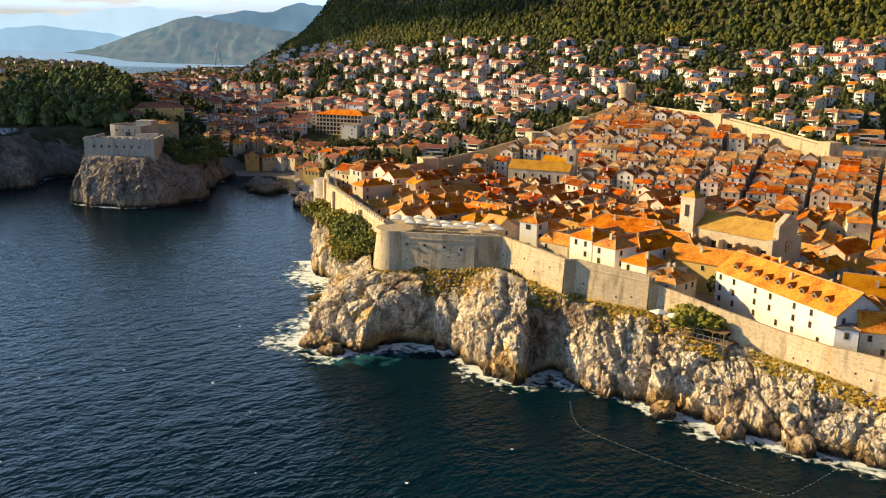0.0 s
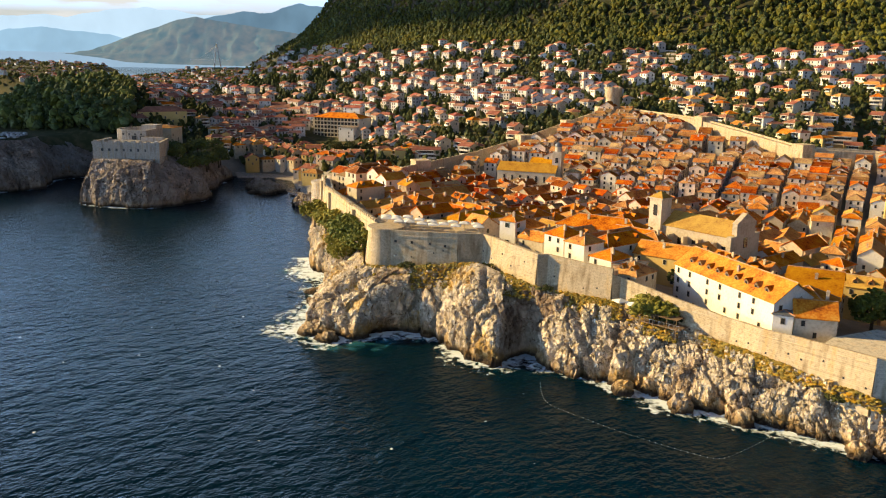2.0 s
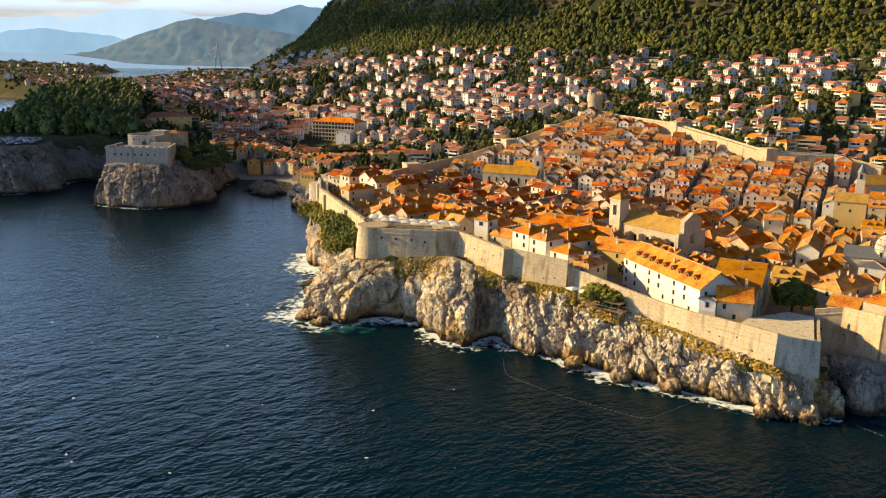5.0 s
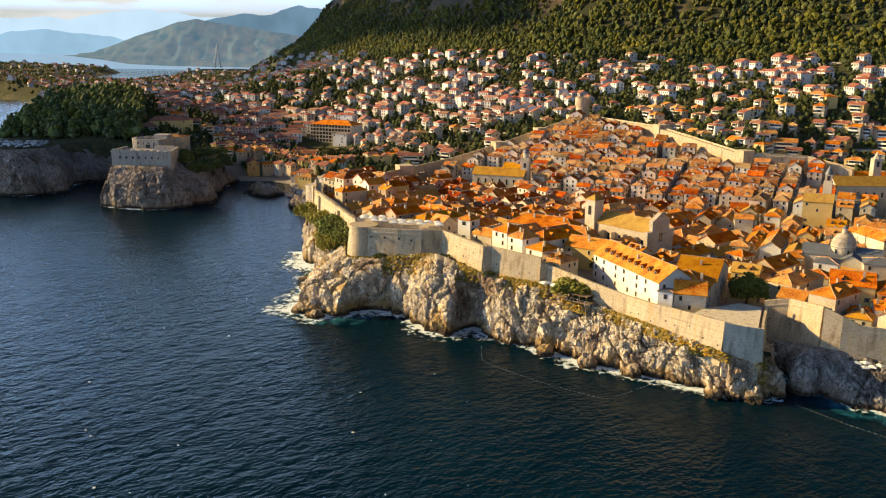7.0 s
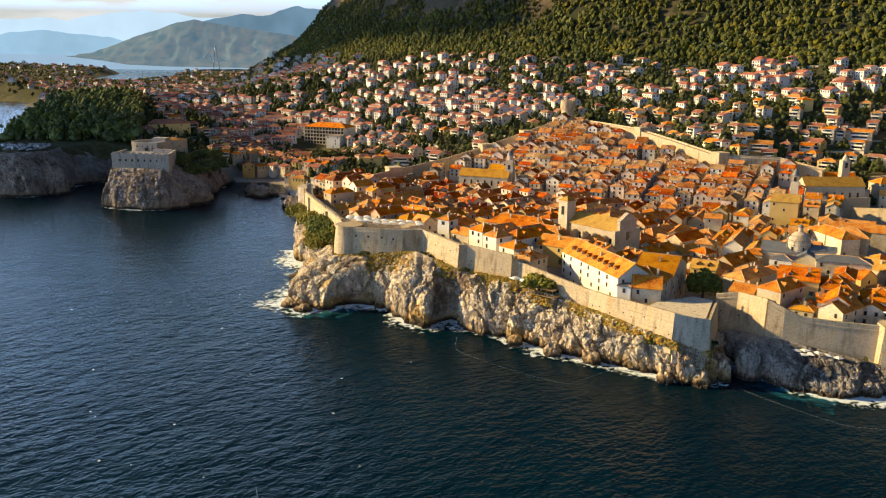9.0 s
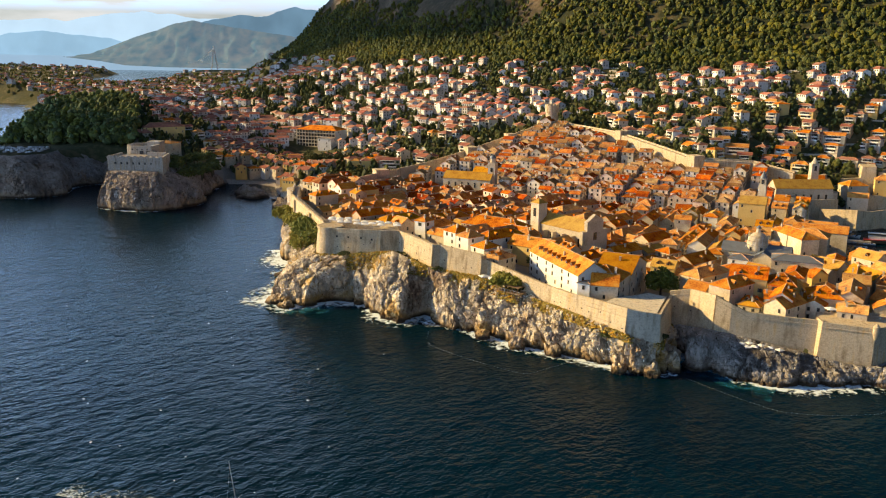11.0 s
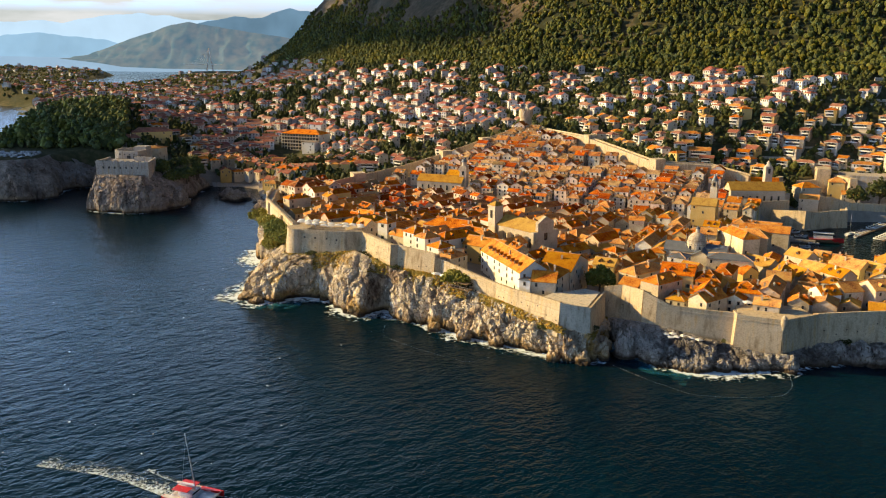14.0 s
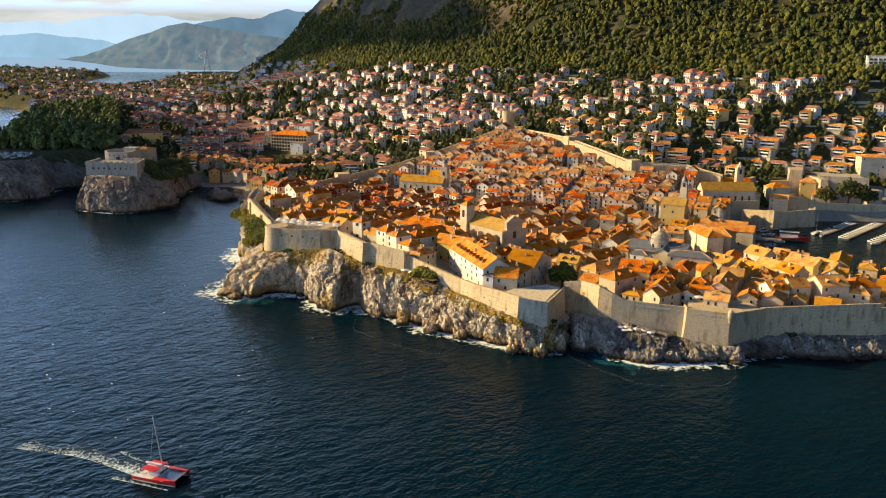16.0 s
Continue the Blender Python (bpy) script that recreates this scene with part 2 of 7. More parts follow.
    b2.inputs["Strength"].default_value, b2.inputs["Distance"].default_value = 0.35, 0.25
    l.new(both.outputs[0], b1.inputs["Height"])
    l.new(small.outputs["Fac"], b2.inputs["Height"])
    l.new(b1.outputs["Normal"], b2.inputs["Normal"])
    l.new(b2.outputs["Normal"], b.inputs["Normal"])
    return m


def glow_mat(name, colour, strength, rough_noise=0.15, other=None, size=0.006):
    """Far distance behind the place: a plain tone, haze painted in as glow."""
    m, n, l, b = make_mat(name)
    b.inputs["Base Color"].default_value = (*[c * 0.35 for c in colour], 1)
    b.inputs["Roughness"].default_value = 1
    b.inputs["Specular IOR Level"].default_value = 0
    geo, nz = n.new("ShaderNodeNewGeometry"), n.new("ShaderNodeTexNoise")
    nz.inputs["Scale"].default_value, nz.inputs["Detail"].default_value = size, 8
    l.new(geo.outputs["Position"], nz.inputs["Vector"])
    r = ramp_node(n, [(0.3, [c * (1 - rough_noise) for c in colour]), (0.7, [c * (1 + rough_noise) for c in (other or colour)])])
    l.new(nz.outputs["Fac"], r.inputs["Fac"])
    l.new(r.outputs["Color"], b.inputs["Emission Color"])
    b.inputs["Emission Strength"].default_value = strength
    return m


WALLSTONE = masonry("rampart_stone", (0.61, 0.5, 0.335), (0.53, 0.435, 0.29), (0.43, 0.35, 0.235), 0.9)
PALESTONE = masonry("pale_rampart_stone", (0.7, 0.63, 0.5), (0.65, 0.58, 0.46), (0.54, 0.48, 0.38), 0.9)
FORTSTONE = masonry("fort_stone", (0.52, 0.47, 0.4), (0.45, 0.4, 0.34), (0.33, 0.29, 0.25), 1.1)
PAVING = surface("paving", [(0.3, (0.2, 0.18, 0.15)), (0.55, (0.3, 0.27, 0.22)), (0.75, (0.36, 0.33, 0.27))], 0.2, 2.0)
ROOF = surface("terracotta_roof", [(0.35, (0.22, 0.06, 0.012)), (0.44, (0.5, 0.15, 0.014)), (0.53, (0.62, 0.235, 0.02)), (0.64, (0.66, 0.34, 0.06))], 0.3, 1.7, 0.85, 0.7, 0.2, 0.65, spec=0.08)
ROOF_GOLD = surface("golden_tile_roof", [(0.35, (0.26, 0.075, 0.012)), (0.44, (0.5, 0.165, 0.015)), (0.53, (0.62, 0.245, 0.02)), (0.64, (0.67, 0.34, 0.05))], 0.3, 1.7, 0.85, 0.7, 0.2, 0.2, spec=0.08)
ROOF_FAR = surface("terracotta_roof_rows", [(0.36, (0.14, 0.055, 0.025)), (0.45, (0.34, 0.12, 0.035)), (0.53, (0.46, 0.185, 0.045)), (0.64, (0.55, 0.31, 0.08))], 0.2, 1.4, 0.85, 0.6, 0.2, 1.3, island=True, spec=0.08)
ROOF_RED = surface("red_tile_roof", [(0.32, (0.18, 0.08, 0.06)), (0.45, (0.3, 0.13, 0.09)), (0.58, (0.4, 0.18, 0.12)), (0.7, (0.43, 0.25, 0.17))], 0.3, 1.7, 0.85, 0.4, 0.12, 0.6, island=True, spec=0.08)
ROOF_OLD = surface("lichen_roof", [(0.3, (0.3, 0.12, 0.014)), (0.5, (0.5, 0.25, 0.02)), (0.7, (0.6, 0.35, 0.035))], 0.3, 1.7, 0.9, 0.7, 0.2, 0.5, spec=0.08)
RIDGE = surface("ridge_mortar", [(0.35, (0.36, 0.17, 0.07)), (0.65, (0.56, 0.36, 0.2))], 0.5, 3.0, 0.9, 0.2, 0.05, 0.4, spec=0.1)
PLASTER = surface("house_plaster", [(0.32, (0.35, 0.28, 0.19)), (0.5, (0.54, 0.45, 0.32)), (0.68, (0.64, 0.56, 0.43))], 0.15, 1.2, 0.9, 0.3, 0.08, 0.9)
PLASTER_FAR = surface("house_plaster_rows", [(0.32, (0.4, 0.33, 0.26)), (0.5, (0.62, 0.53, 0.43)), (0.68, (0.72, 0.64, 0.54))], 0.15, 1.2, 0.9, 0.2, 0.06, 0.9, island=True)
SUBURB = surface("suburb_plaster", [(0.32, (0.44, 0.41, 0.38)), (0.5, (0.63, 0.6, 0.57)), (0.68, (0.77, 0.75, 0.72))], 0.15, 1.2, 0.9, 0.1, 0.05, 1.0, island=True)
WHITE = surface("white_plaster", [(0.32, (0.58, 0.54, 0.47)), (0.5, (0.74, 0.71, 0.65)), (0.68, (0.8, 0.78, 0.73))], 0.1, 2.0, 0.85, 0.1, 0.04, 0.15)
CREAM = surface("cream_stone", [(0.32, (0.36, 0.3, 0.21)), (0.5, (0.53, 0.455, 0.34)), (0.68, (0.6, 0.54, 0.42))], 0.2, 1.3, 0.9, 0.4, 0.08, 0.3)
OCHRE = surface("ochre_plaster", [(0.3, (0.5, 0.36, 0.12)), (0.6, (0.62, 0.46, 0.17)), (0.8, (0.66, 0.52, 0.24))], 0.15, 2.0, 0.9, 0.1, 0.05, 0.3)
LEAD = surface("lead_roof", [(0.3, (0.13, 0.14, 0.16)), (0.7, (0.2, 0.22, 0.25))], 0.3, 3.0, 0.55, 0.1, 0.05, 0.1, 0.3)
ROCK = rock_mat("limestone_rock", [(0.3, (0.2, 0.13, 0.085)), (0.37, (0.42, 0.31, 0.21)), (0.44, (0.7, 0.575, 0.42)), (0.55, (0.8, 0.69, 0.53)), (0.63, (0.7, 0.47, 0.17)), (0.75, (0.4, 0.23, 0.06))], 0.09, 0.9, 0.2)
FORTROCK = rock_mat("shore_rock", [(0.28, (0.16, 0.11, 0.08)), (0.4, (0.33, 0.25, 0.19)), (0.52, (0.46, 0.38, 0.31)), (0.62, (0.5, 0.42, 0.35)), (0.72, (0.46, 0.28, 0.15))], 0.07, 0.7, 0.2, 0.3)
# Greyer rock of the eastern shore, some of its shade in the colour.
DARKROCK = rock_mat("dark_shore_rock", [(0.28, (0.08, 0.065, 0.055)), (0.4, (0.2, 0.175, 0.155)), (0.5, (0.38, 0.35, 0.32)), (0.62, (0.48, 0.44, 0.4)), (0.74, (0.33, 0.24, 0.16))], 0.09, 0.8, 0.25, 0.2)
LAND = surface("scrub_ground", [(0.3, (0.03, 0.035, 0.012)), (0.48, (0.055, 0.058, 0.02)), (0.62, (0.13, 0.105, 0.05)), (0.8, (0.24, 0.2, 0.12))], 0.02, 0.25, 0.95, 0.4, 0.6)
SCRUB = surface("brown_scrub", [(0.36, (0.03, 0.03, 0.014)), (0.48, (0.075, 0.055, 0.028)), (0.64, (0.16, 0.12, 0.075))], 0.02, 0.2, 0.95, 0.5, 0.8)
HILL = surface("hill_ground", [(0.3, (0.016, 0.02, 0.007)), (0.5, (0.028, 0.032, 0.011)), (0.68, (0.12, 0.09, 0.045))], 0.008, 0.1, 0.95, 0.4, 0.8)
GRASS = surface("dry_grass", [(0.3, (0.1, 0.105, 0.018)), (0.48, (0.3, 0.21, 0.035)), (0.7, (0.52, 0.33, 0.06))], 0.4, 4.0, 0.95, 0.6, 0.2, 0.6, island=True)
# Yellow-green copy of LEAF with sunshine put into the colour.
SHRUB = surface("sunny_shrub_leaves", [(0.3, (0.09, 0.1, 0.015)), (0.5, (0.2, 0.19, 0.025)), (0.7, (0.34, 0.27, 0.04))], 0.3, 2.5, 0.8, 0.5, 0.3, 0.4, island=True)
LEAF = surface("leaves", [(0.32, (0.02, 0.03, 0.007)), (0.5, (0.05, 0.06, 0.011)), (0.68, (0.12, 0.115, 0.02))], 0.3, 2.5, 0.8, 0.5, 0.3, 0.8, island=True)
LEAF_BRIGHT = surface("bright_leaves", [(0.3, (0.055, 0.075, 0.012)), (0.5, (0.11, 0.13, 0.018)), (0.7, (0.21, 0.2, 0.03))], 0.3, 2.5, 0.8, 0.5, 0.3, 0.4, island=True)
PINE = surface("pine_leaves", [(0.3, (0.03, 0.042, 0.008)), (0.5, (0.075, 0.082, 0.011)), (0.72, (0.2, 0.17, 0.02))], 0.02, 1.0, 0.85, 0.4, 0.3, 1.0, island=True)
PARKPINE = surface("park_pine_leaves", [(0.3, (0.055, 0.08, 0.027)), (0.5, (0.115, 0.138, 0.035)), (0.72, (0.215, 0.215, 0.045))], 0.02, 1.0, 0.85, 0.4, 0.3, 1.0, island=True)
BARK = surface("bark", [(0.3, (0.06, 0.045, 0.03)), (0.7, (0.13, 0.1, 0.07))], 1.0, 6.0)
# Dark panes; also solid boxes that paint the shade inside openings.
GLASS = surface("dark_window", [(0.4, (0.02, 0.022, 0.024)), (0.6, (0.045, 0.045, 0.045))], 0.5, 1.0, 0.25, 0, spec=0.6)
SHUTTER = surface("shutter_paint", [(0.3, (0.03, 0.055, 0.035)), (0.7, (0.07, 0.09, 0.06))], 1.0, 6.0, 0.6, 0.1, 0.02, 0.5)
CANVAS = surface("white_canvas", [(0.3, (0.7, 0.69, 0.66)), (0.7, (0.82, 0.81, 0.78))], 0.5, 3.0, 0.8, 0.1, 0.03)
RED = surface("red_paint", [(0.3, (0.5, 0.012, 0.012)), (0.7, (0.62, 0.025, 0.02))], 0.5, 4.0, 0.4, 0, spec=0.5)
METAL = surface("mast_metal", [(0.3, (0.45, 0.45, 0.46)), (0.7, (0.6, 0.6, 0.6))], 1.0, 6.0, 0.4, 0, metal=0.6)
NETTING = surface("dark_net", [(0.3, (0.12, 0.12, 0.11)), (0.7, (0.22, 0.21, 0.19))], 1.0, 8.0, 0.9, 0.2, 0.03)
WOOD = surface("weathered_wood", [(0.3, (0.14, 0.09, 0.05)), (0.7, (0.28, 0.19, 0.11))], 1.0, 8.0, 0.8, 0.3, 0.03)
BOATWHITE = surface("boat_white", [(0.3, (0.62, 0.62, 0.6)), (0.7, (0.78, 0.78, 0.76))], 0.5, 3.0, 0.5, 0, vary=0.2)
BLUE = surface("blue_cover", [(0.3, (0.05, 0.16, 0.3)), (0.7, (0.09, 0.25, 0.42))], 0.5, 3.0, 0.6, 0)
CARPAINT = surface("car_paint", [(0.4, (0.35, 0.35, 0.36)), (0.6, (0.5, 0.5, 0.5))], 0.5, 2.0, 0.3, 0, vary=1.2, island=True, spec=0.5)


def water_mat():
    m, n, l, b = make_mat("sea_water")
    geo = n.new("ShaderNodeNewGeometry")
    b.inputs["Roughness"].default_value, b.inputs["IOR"].default_value = 0.09, 1.33
    b.inputs["Specular IOR Level"].default_value = 0.132
    prev = None
    for sc, dist, st, rot in ((0.045, 0.7, (1.6, 1, 1), 0.5), (0.16, 0.68, (1.5, 1, 1), 0.95), (0.38, 0.5, (1.6, 1, 1), 0.6), (0.9, 0.26, (1.4, 1, 1), 1.1)):
        mp, nz, bp = n.new("ShaderNodeMapping"), n.new("ShaderNodeTexNoise"), n.new("ShaderNodeBump")
        mp.vector_type = "TEXTURE"
        mp.inputs["Scale"].default_value, mp.inputs["Rotation"].default_value = st, (0, 0, rot)
        nz.inputs["Scale"].default_value, nz.inputs["Detail"].default_value = sc, 3
        bp.inputs["Strength"].default_value, bp.inputs["Distance"].default_value = 1.0, dist
        l.new(geo.outputs["Position"], mp.inputs["Vector"])
        l.new(mp.outputs["Vector"], nz.inputs["Vector"])
        l.new(nz.outputs["Fac"], bp.inputs["Height"])
        if prev:
            l.new(prev.outputs["Normal"], bp.inputs["Normal"])
        prev = bp
    l.new(prev.outputs["Normal"], b.inputs["Normal"])
    big = n.new("ShaderNodeTexNoise")
    big.inputs["Scale"].default_value, big.inputs["Detail"].default_value = 0.012, 4
    l.new(geo.outputs["Position"], big.inputs["Vector"])
    r = ramp_node(n, [(0.35, (0.0009, 0.0095, 0.019)), (0.65, (0.0012, 0.0145, 0.027))])
    l.new(big.outputs["Fac"], r.inputs["Fac"])
    l.new(r.outputs["Color"], b.inputs["Base Color"])
    return m


def foam_mat(name, colour, low, high, scale):
    """Broken foam: holes by noise, thinning away from the rock along v."""
    m, n, l, b = make_mat(name)
    geo, uv, sep = n.new("ShaderNodeNewGeometry"), n.new("ShaderNodeUVMap"), n.new("ShaderNodeSeparateXYZ")
    nz, nz2 = n.new("ShaderNodeTexNoise"), n.new("ShaderNodeTexNoise")
    nz.inputs["Scale"].default_value, nz.inputs["Detail"].default_value = scale, 9
    nz.inputs["Distortion"].default_value = 0.8
    nz2.inputs["Scale"].default_value, nz2.inputs["Detail"].default_value = 0.07, 2
    l.new(geo.outputs["Position"], nz.inputs["Vector"])
    l.new(geo.outputs["Position"], nz2.inputs["Vector"])
    l.new(uv.outputs["UV"], sep.inputs[0])
    a1, a2 = n.new("ShaderNodeMath"), n.new("ShaderNodeMath")
    a1.operation, a2.operation = "MULTIPLY_ADD", "MULTIPLY_ADD"
    a1.inputs[1].default_value = -0.42
    l.new(sep.outputs[1], a1.inputs[0])
    l.new(nz.outputs["Fac"], a1.inputs[2])
    a2.inputs[1].default_value = 0.55
    l.new(nz2.outputs["Fac"], a2.inputs[0])
    l.new(a1.outputs[0], a2.inputs[2])
    mr = n.new("ShaderNodeMapRange")
    mr.inputs["From Min"].default_value, mr.inputs["From Max"].default_value = low, high
    l.new(a2.outputs[0], mr.inputs["Value"])
    l.new(mr.outputs["Result"], b.inputs["Alpha"])
    b.inputs["Base Color"].default_value = (*colour, 1)
    b.inputs["Roughness"].default_value = 0.7
    return m


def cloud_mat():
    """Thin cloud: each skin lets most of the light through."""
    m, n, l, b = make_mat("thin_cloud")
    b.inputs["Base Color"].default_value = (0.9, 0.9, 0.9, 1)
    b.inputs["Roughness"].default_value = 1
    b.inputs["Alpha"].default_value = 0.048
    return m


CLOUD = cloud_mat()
WATER = water_mat()
FOAM = foam_mat("sea_foam", (0.78, 0.88, 0.94), 0.45, 0.64, 0.4)
TEAL = foam_mat("churned_water", (0.02, 0.2, 0.31), 0.42, 0.95, 0.2)


# ---- helpers of my own ----
def from_data(name, verts, faces, mats, parent=None, mat_index=None, smooth=False, label=""):
    me = bpy.data.meshes.new(name)
    me.from_pydata([tuple(v) for v in verts], [], [tuple(f) for f in faces])
    for m in (mats if isinstance(mats, (list, tuple)) else [mats]):
        me.materials.append(m)
    if mat_index is not None:
        me.polygons.foreach_set("material_index", np.asarray(mat_index, np.int32))
    if smooth:
        me.polygons.foreach_set("use_smooth", np.ones(len(me.polygons), bool))
    me.update()
    ob = new(name, me)
    if parent is not None:
        ob.parent = parent
    return tagged(ob, label)


def part(name, bm, material, parent=None, label=""):
    me = bpy.data.meshes.new(name)
    bm.to_mesh(me)
    bm.free()
    me.materials.append(material)
    ob = new(name, me)
    if parent is not None:
        ob.parent = parent
    return tagged(ob, label)


def share(name, me, parent, m):
    ob = new(name, me)
    ob.parent = parent
    ob.matrix_basis = m
    return ob


def empty(name, m, label="", category="", group=""):
    ob = new(name)
    ob.empty_display_size = 0.5
    ob.matrix_basis = m
    return tagged(ob, label, category, group)


def bm_box(x0, x1, y0, y1, z0, z1, bevel=0.0, bm=None):
    b = bm or bmesh.new()
    geo = bmesh.ops.create_cube(b, size=1.0, matrix=Matrix.Translation(((x0 + x1) / 2, (y0 + y1) / 2, (z0 + z1) / 2)) @ Matrix.Diagonal((x1 - x0, y1 - y0, z1 - z0, 1)))
    if bevel:
        es = list({e for v in geo["verts"] for e in v.link_edges})
        bmesh.ops.bevel(b, geom=es, offset=bevel, segments=1, affect="EDGES")
    return b


def bm_cyl(x, y, z0, z1, r0, r1, seg=24, bm=None):
    b = bm or bmesh.new()
    bmesh.ops.create_cone(b, cap_ends=True, segments=seg, radius1=r0, radius2=r1, depth=z1 - z0, matrix=Matrix.Translation((x, y, (z0 + z1) / 2)))
    return b


def bm_prism(poly, z0, z1, bm=None):
    b = bm or bmesh.new()
    lo, hi = [b.verts.new((x, y, z0)) for x, y in poly], [b.verts.new((x, y, z1)) for x, y in poly]
    n = len(poly)
    b.faces.new(lo[::-1])
    b.faces.new(hi)
    for i in range(n):
        b.faces.new((lo[i], lo[(i + 1) % n], hi[(i + 1) % n], hi[i]))
    bmesh.ops.recalc_face_normals(b, faces=b.faces[:])
    return b


def dist_poly(px, py, pts):
    """Distance of many points to an open line, and the side (positive on the left of its run)."""
    best, side = np.full(px.shape, 1e9), np.zeros(px.shape)
    for (ax, ay), (bx, by) in zip(pts[:-1], pts[1:]):
        dx, dy = bx - ax, by - ay
        k = np.clip(((px - ax) * dx + (py - ay) * dy) / (dx * dx + dy * dy), 0, 1)
        d = np.hypot(px - ax - k * dx, py - ay - k * dy)
        s = np.sign(dx * (py - ay) - dy * (px - ax))
        near = d < best - 1e-6
        best, side = np.where(near, d, best), np.where(near, s, side)
    return best, side


def inside(px, py, pts):
    res = np.zeros(px.shape, bool)
    for (ax, ay), (bx, by) in zip(pts, pts[1:] + pts[:1]):
        if ay != by:
            res ^= ((ay > py) != (by > py)) & (px < (bx - ax) * (py - ay) / (by - ay) + ax)
    return res


def rand3(ix, iy, iz, k):
    h = np.sin(ix * 127.1 + iy * 311.7 + iz * 74.7 + k * 19.19) * 43758.5453
    return h - np.floor(h)


def blocks(p, size, seed=0.0, lean=0.0):
    """Blocky rock: for each point the cell's own offset (-1 to 1), its tilt value and the depth of the crack round it."""
    q = p / size
    base = np.floor(q)
    f1, f2 = np.full(len(p), 9.0), np.full(len(p), 9.0)
    off, tilt = np.zeros(len(p)), np.zeros(len(p))
    for i in (-1, 0, 1):
        for j in (-1, 0, 1):
            for k in (-1, 0, 1):
                c = base + (i, j, k)
                r = [rand3(c[:, 0], c[:, 1], c[:, 2], seed + a) for a in range(6)]
                v = q - c - np.stack(r[:3], 1)
                d = np.abs(v).max(1) * 0.5 + np.sqrt((v * v).sum(1)) * 0.5
                t = v[:, 0] * (r[4] - 0.5) + v[:, 1] * (r[5] - 0.5) + v[:, 2] * (r[3] - 0.5) + v[:, 0] * lean
                new1 = d < f1
                f2 = np.where(new1, f1, np.minimum(f2, d))
                off, tilt = np.where(new1, r[3] * 2 - 1, off), np.where(new1, t, tilt)
                f1 = np.where(new1, d, f1)
    return off, tilt, np.clip((f2 - f1) / 0.1, 0, 1)


def smooth01(a, b, x):
    k = np.clip((x - a) / (b - a), 0, 1)
    return k * k * (3 - 2 * k)


def wave(x, y, k=0.0):
    """Gentle unevenness of the ground, about -1 to 1."""
    return (np.sin(x * 0.021 + 1.3 + k) * np.cos(y * 0.017 - 0.4 * k) + np.sin(x * 0.047 - y * 0.039 + 2 * k) * 0.5 + np.cos(x * 0.11 + y * 0.083 + k) * 0.22) / 1.5

# ---- sea, land, shore ----
FOOT = [(300, 4200), (-250, 2900), (-590, 1940), (-350, 1450), (-172, 1119), (33, 902), (220, 792), (420, 680), (900, 520)]
SHORE_EAST = [(1300, 560), (800, 520), (520, 470), (400, 462), (345, 462), (292, 456), (265, 457), (243, 440), (232, 405), (227, 366), (226, 330), (240, 303), (270, 293), (315, 296), (340, 270), (290, 200), (233, 172)]
SHORE_TOWN = [(212, 171), (195, 171), (181, 169), (171, 163), (162, 161), (152, 157), (137, 155), (123, 159), (112, 175), (108, 190), (105, 180), (101, 165), (89, 160), (78, 167), (69, 174), (55, 180), (43, 186), (30, 196), (16, 204), (9, 217), (2, 204), (-9, 209), (-19, 227), (-33, 230), (-44, 220), (-61, 228), (-63, 262), (-64, 290), (-78, 300), (-85, 325), (-100, 389)]
SHORE_BAY = [(-118, 440), (-122, 470), (-143, 505), (-157, 540), (-176, 552), (-200, 548), (-199, 525), (-195, 486), (-184, 450), (-207, 417), (-226, 419), (-248, 425), (-257, 455), (-266, 505), (-300, 530), (-312, 509), (-300, 475), (-318, 452), (-370, 455)]
SHORE_FAR = [(-430, 530), (-452, 620), (-490, 720), (-545, 880), (-650, 1030), (-750, 1170), (-830, 1290), (-900, 1400), (-960, 1500), (-1150, 1560), (-2600, 1800), (-3300, 3000), (-2900, 4300), (-2380, 4450), (-1880, 3585), (-1680, 3092), (-1570, 2800), (-1431, 2620), (-1270, 2540), (-1310, 2870), (-1640, 3864), (-1860, 4500), (1500, 4580)]
SHORE = SHORE_EAST + SHORE_TOWN + SHORE_BAY + SHORE_FAR
TOWN = [(-78, 314), (-104, 425), (-66, 500), (2, 566), (62, 642), (80, 636), (120, 574), (166, 502), (208, 497), (236, 470), (232, 440), (225, 366), (224, 326), (238, 297), (268, 287), (312, 290), (330, 270), (290, 215), (232, 186), (196, 183), (184, 179), (168, 168), (153, 171), (136, 177), (121, 182), (108, 196), (99, 177), (96, 167), (86, 166), (60, 192), (45, 205), (33, 214), (11, 223), (-5, 240), (-14, 242), (-40, 250)]
STREET = radians(68)                                  # the lanes north of the main street climb this way
NX, NY = math.cos(STREET), math.sin(STREET)


def town_z(x, y):
    s = (x - 100) * NX + (y - 440) * NY
    e = (x - 100) * NY - (y - 440) * NX
    q = -s + np.clip(-e - 30, 0, 120) * 0.9
    return 4 + 0.22 * np.maximum(s, 0) + smooth01(110, 230, q) * (16 - 9 * smooth01(0, 110, e))


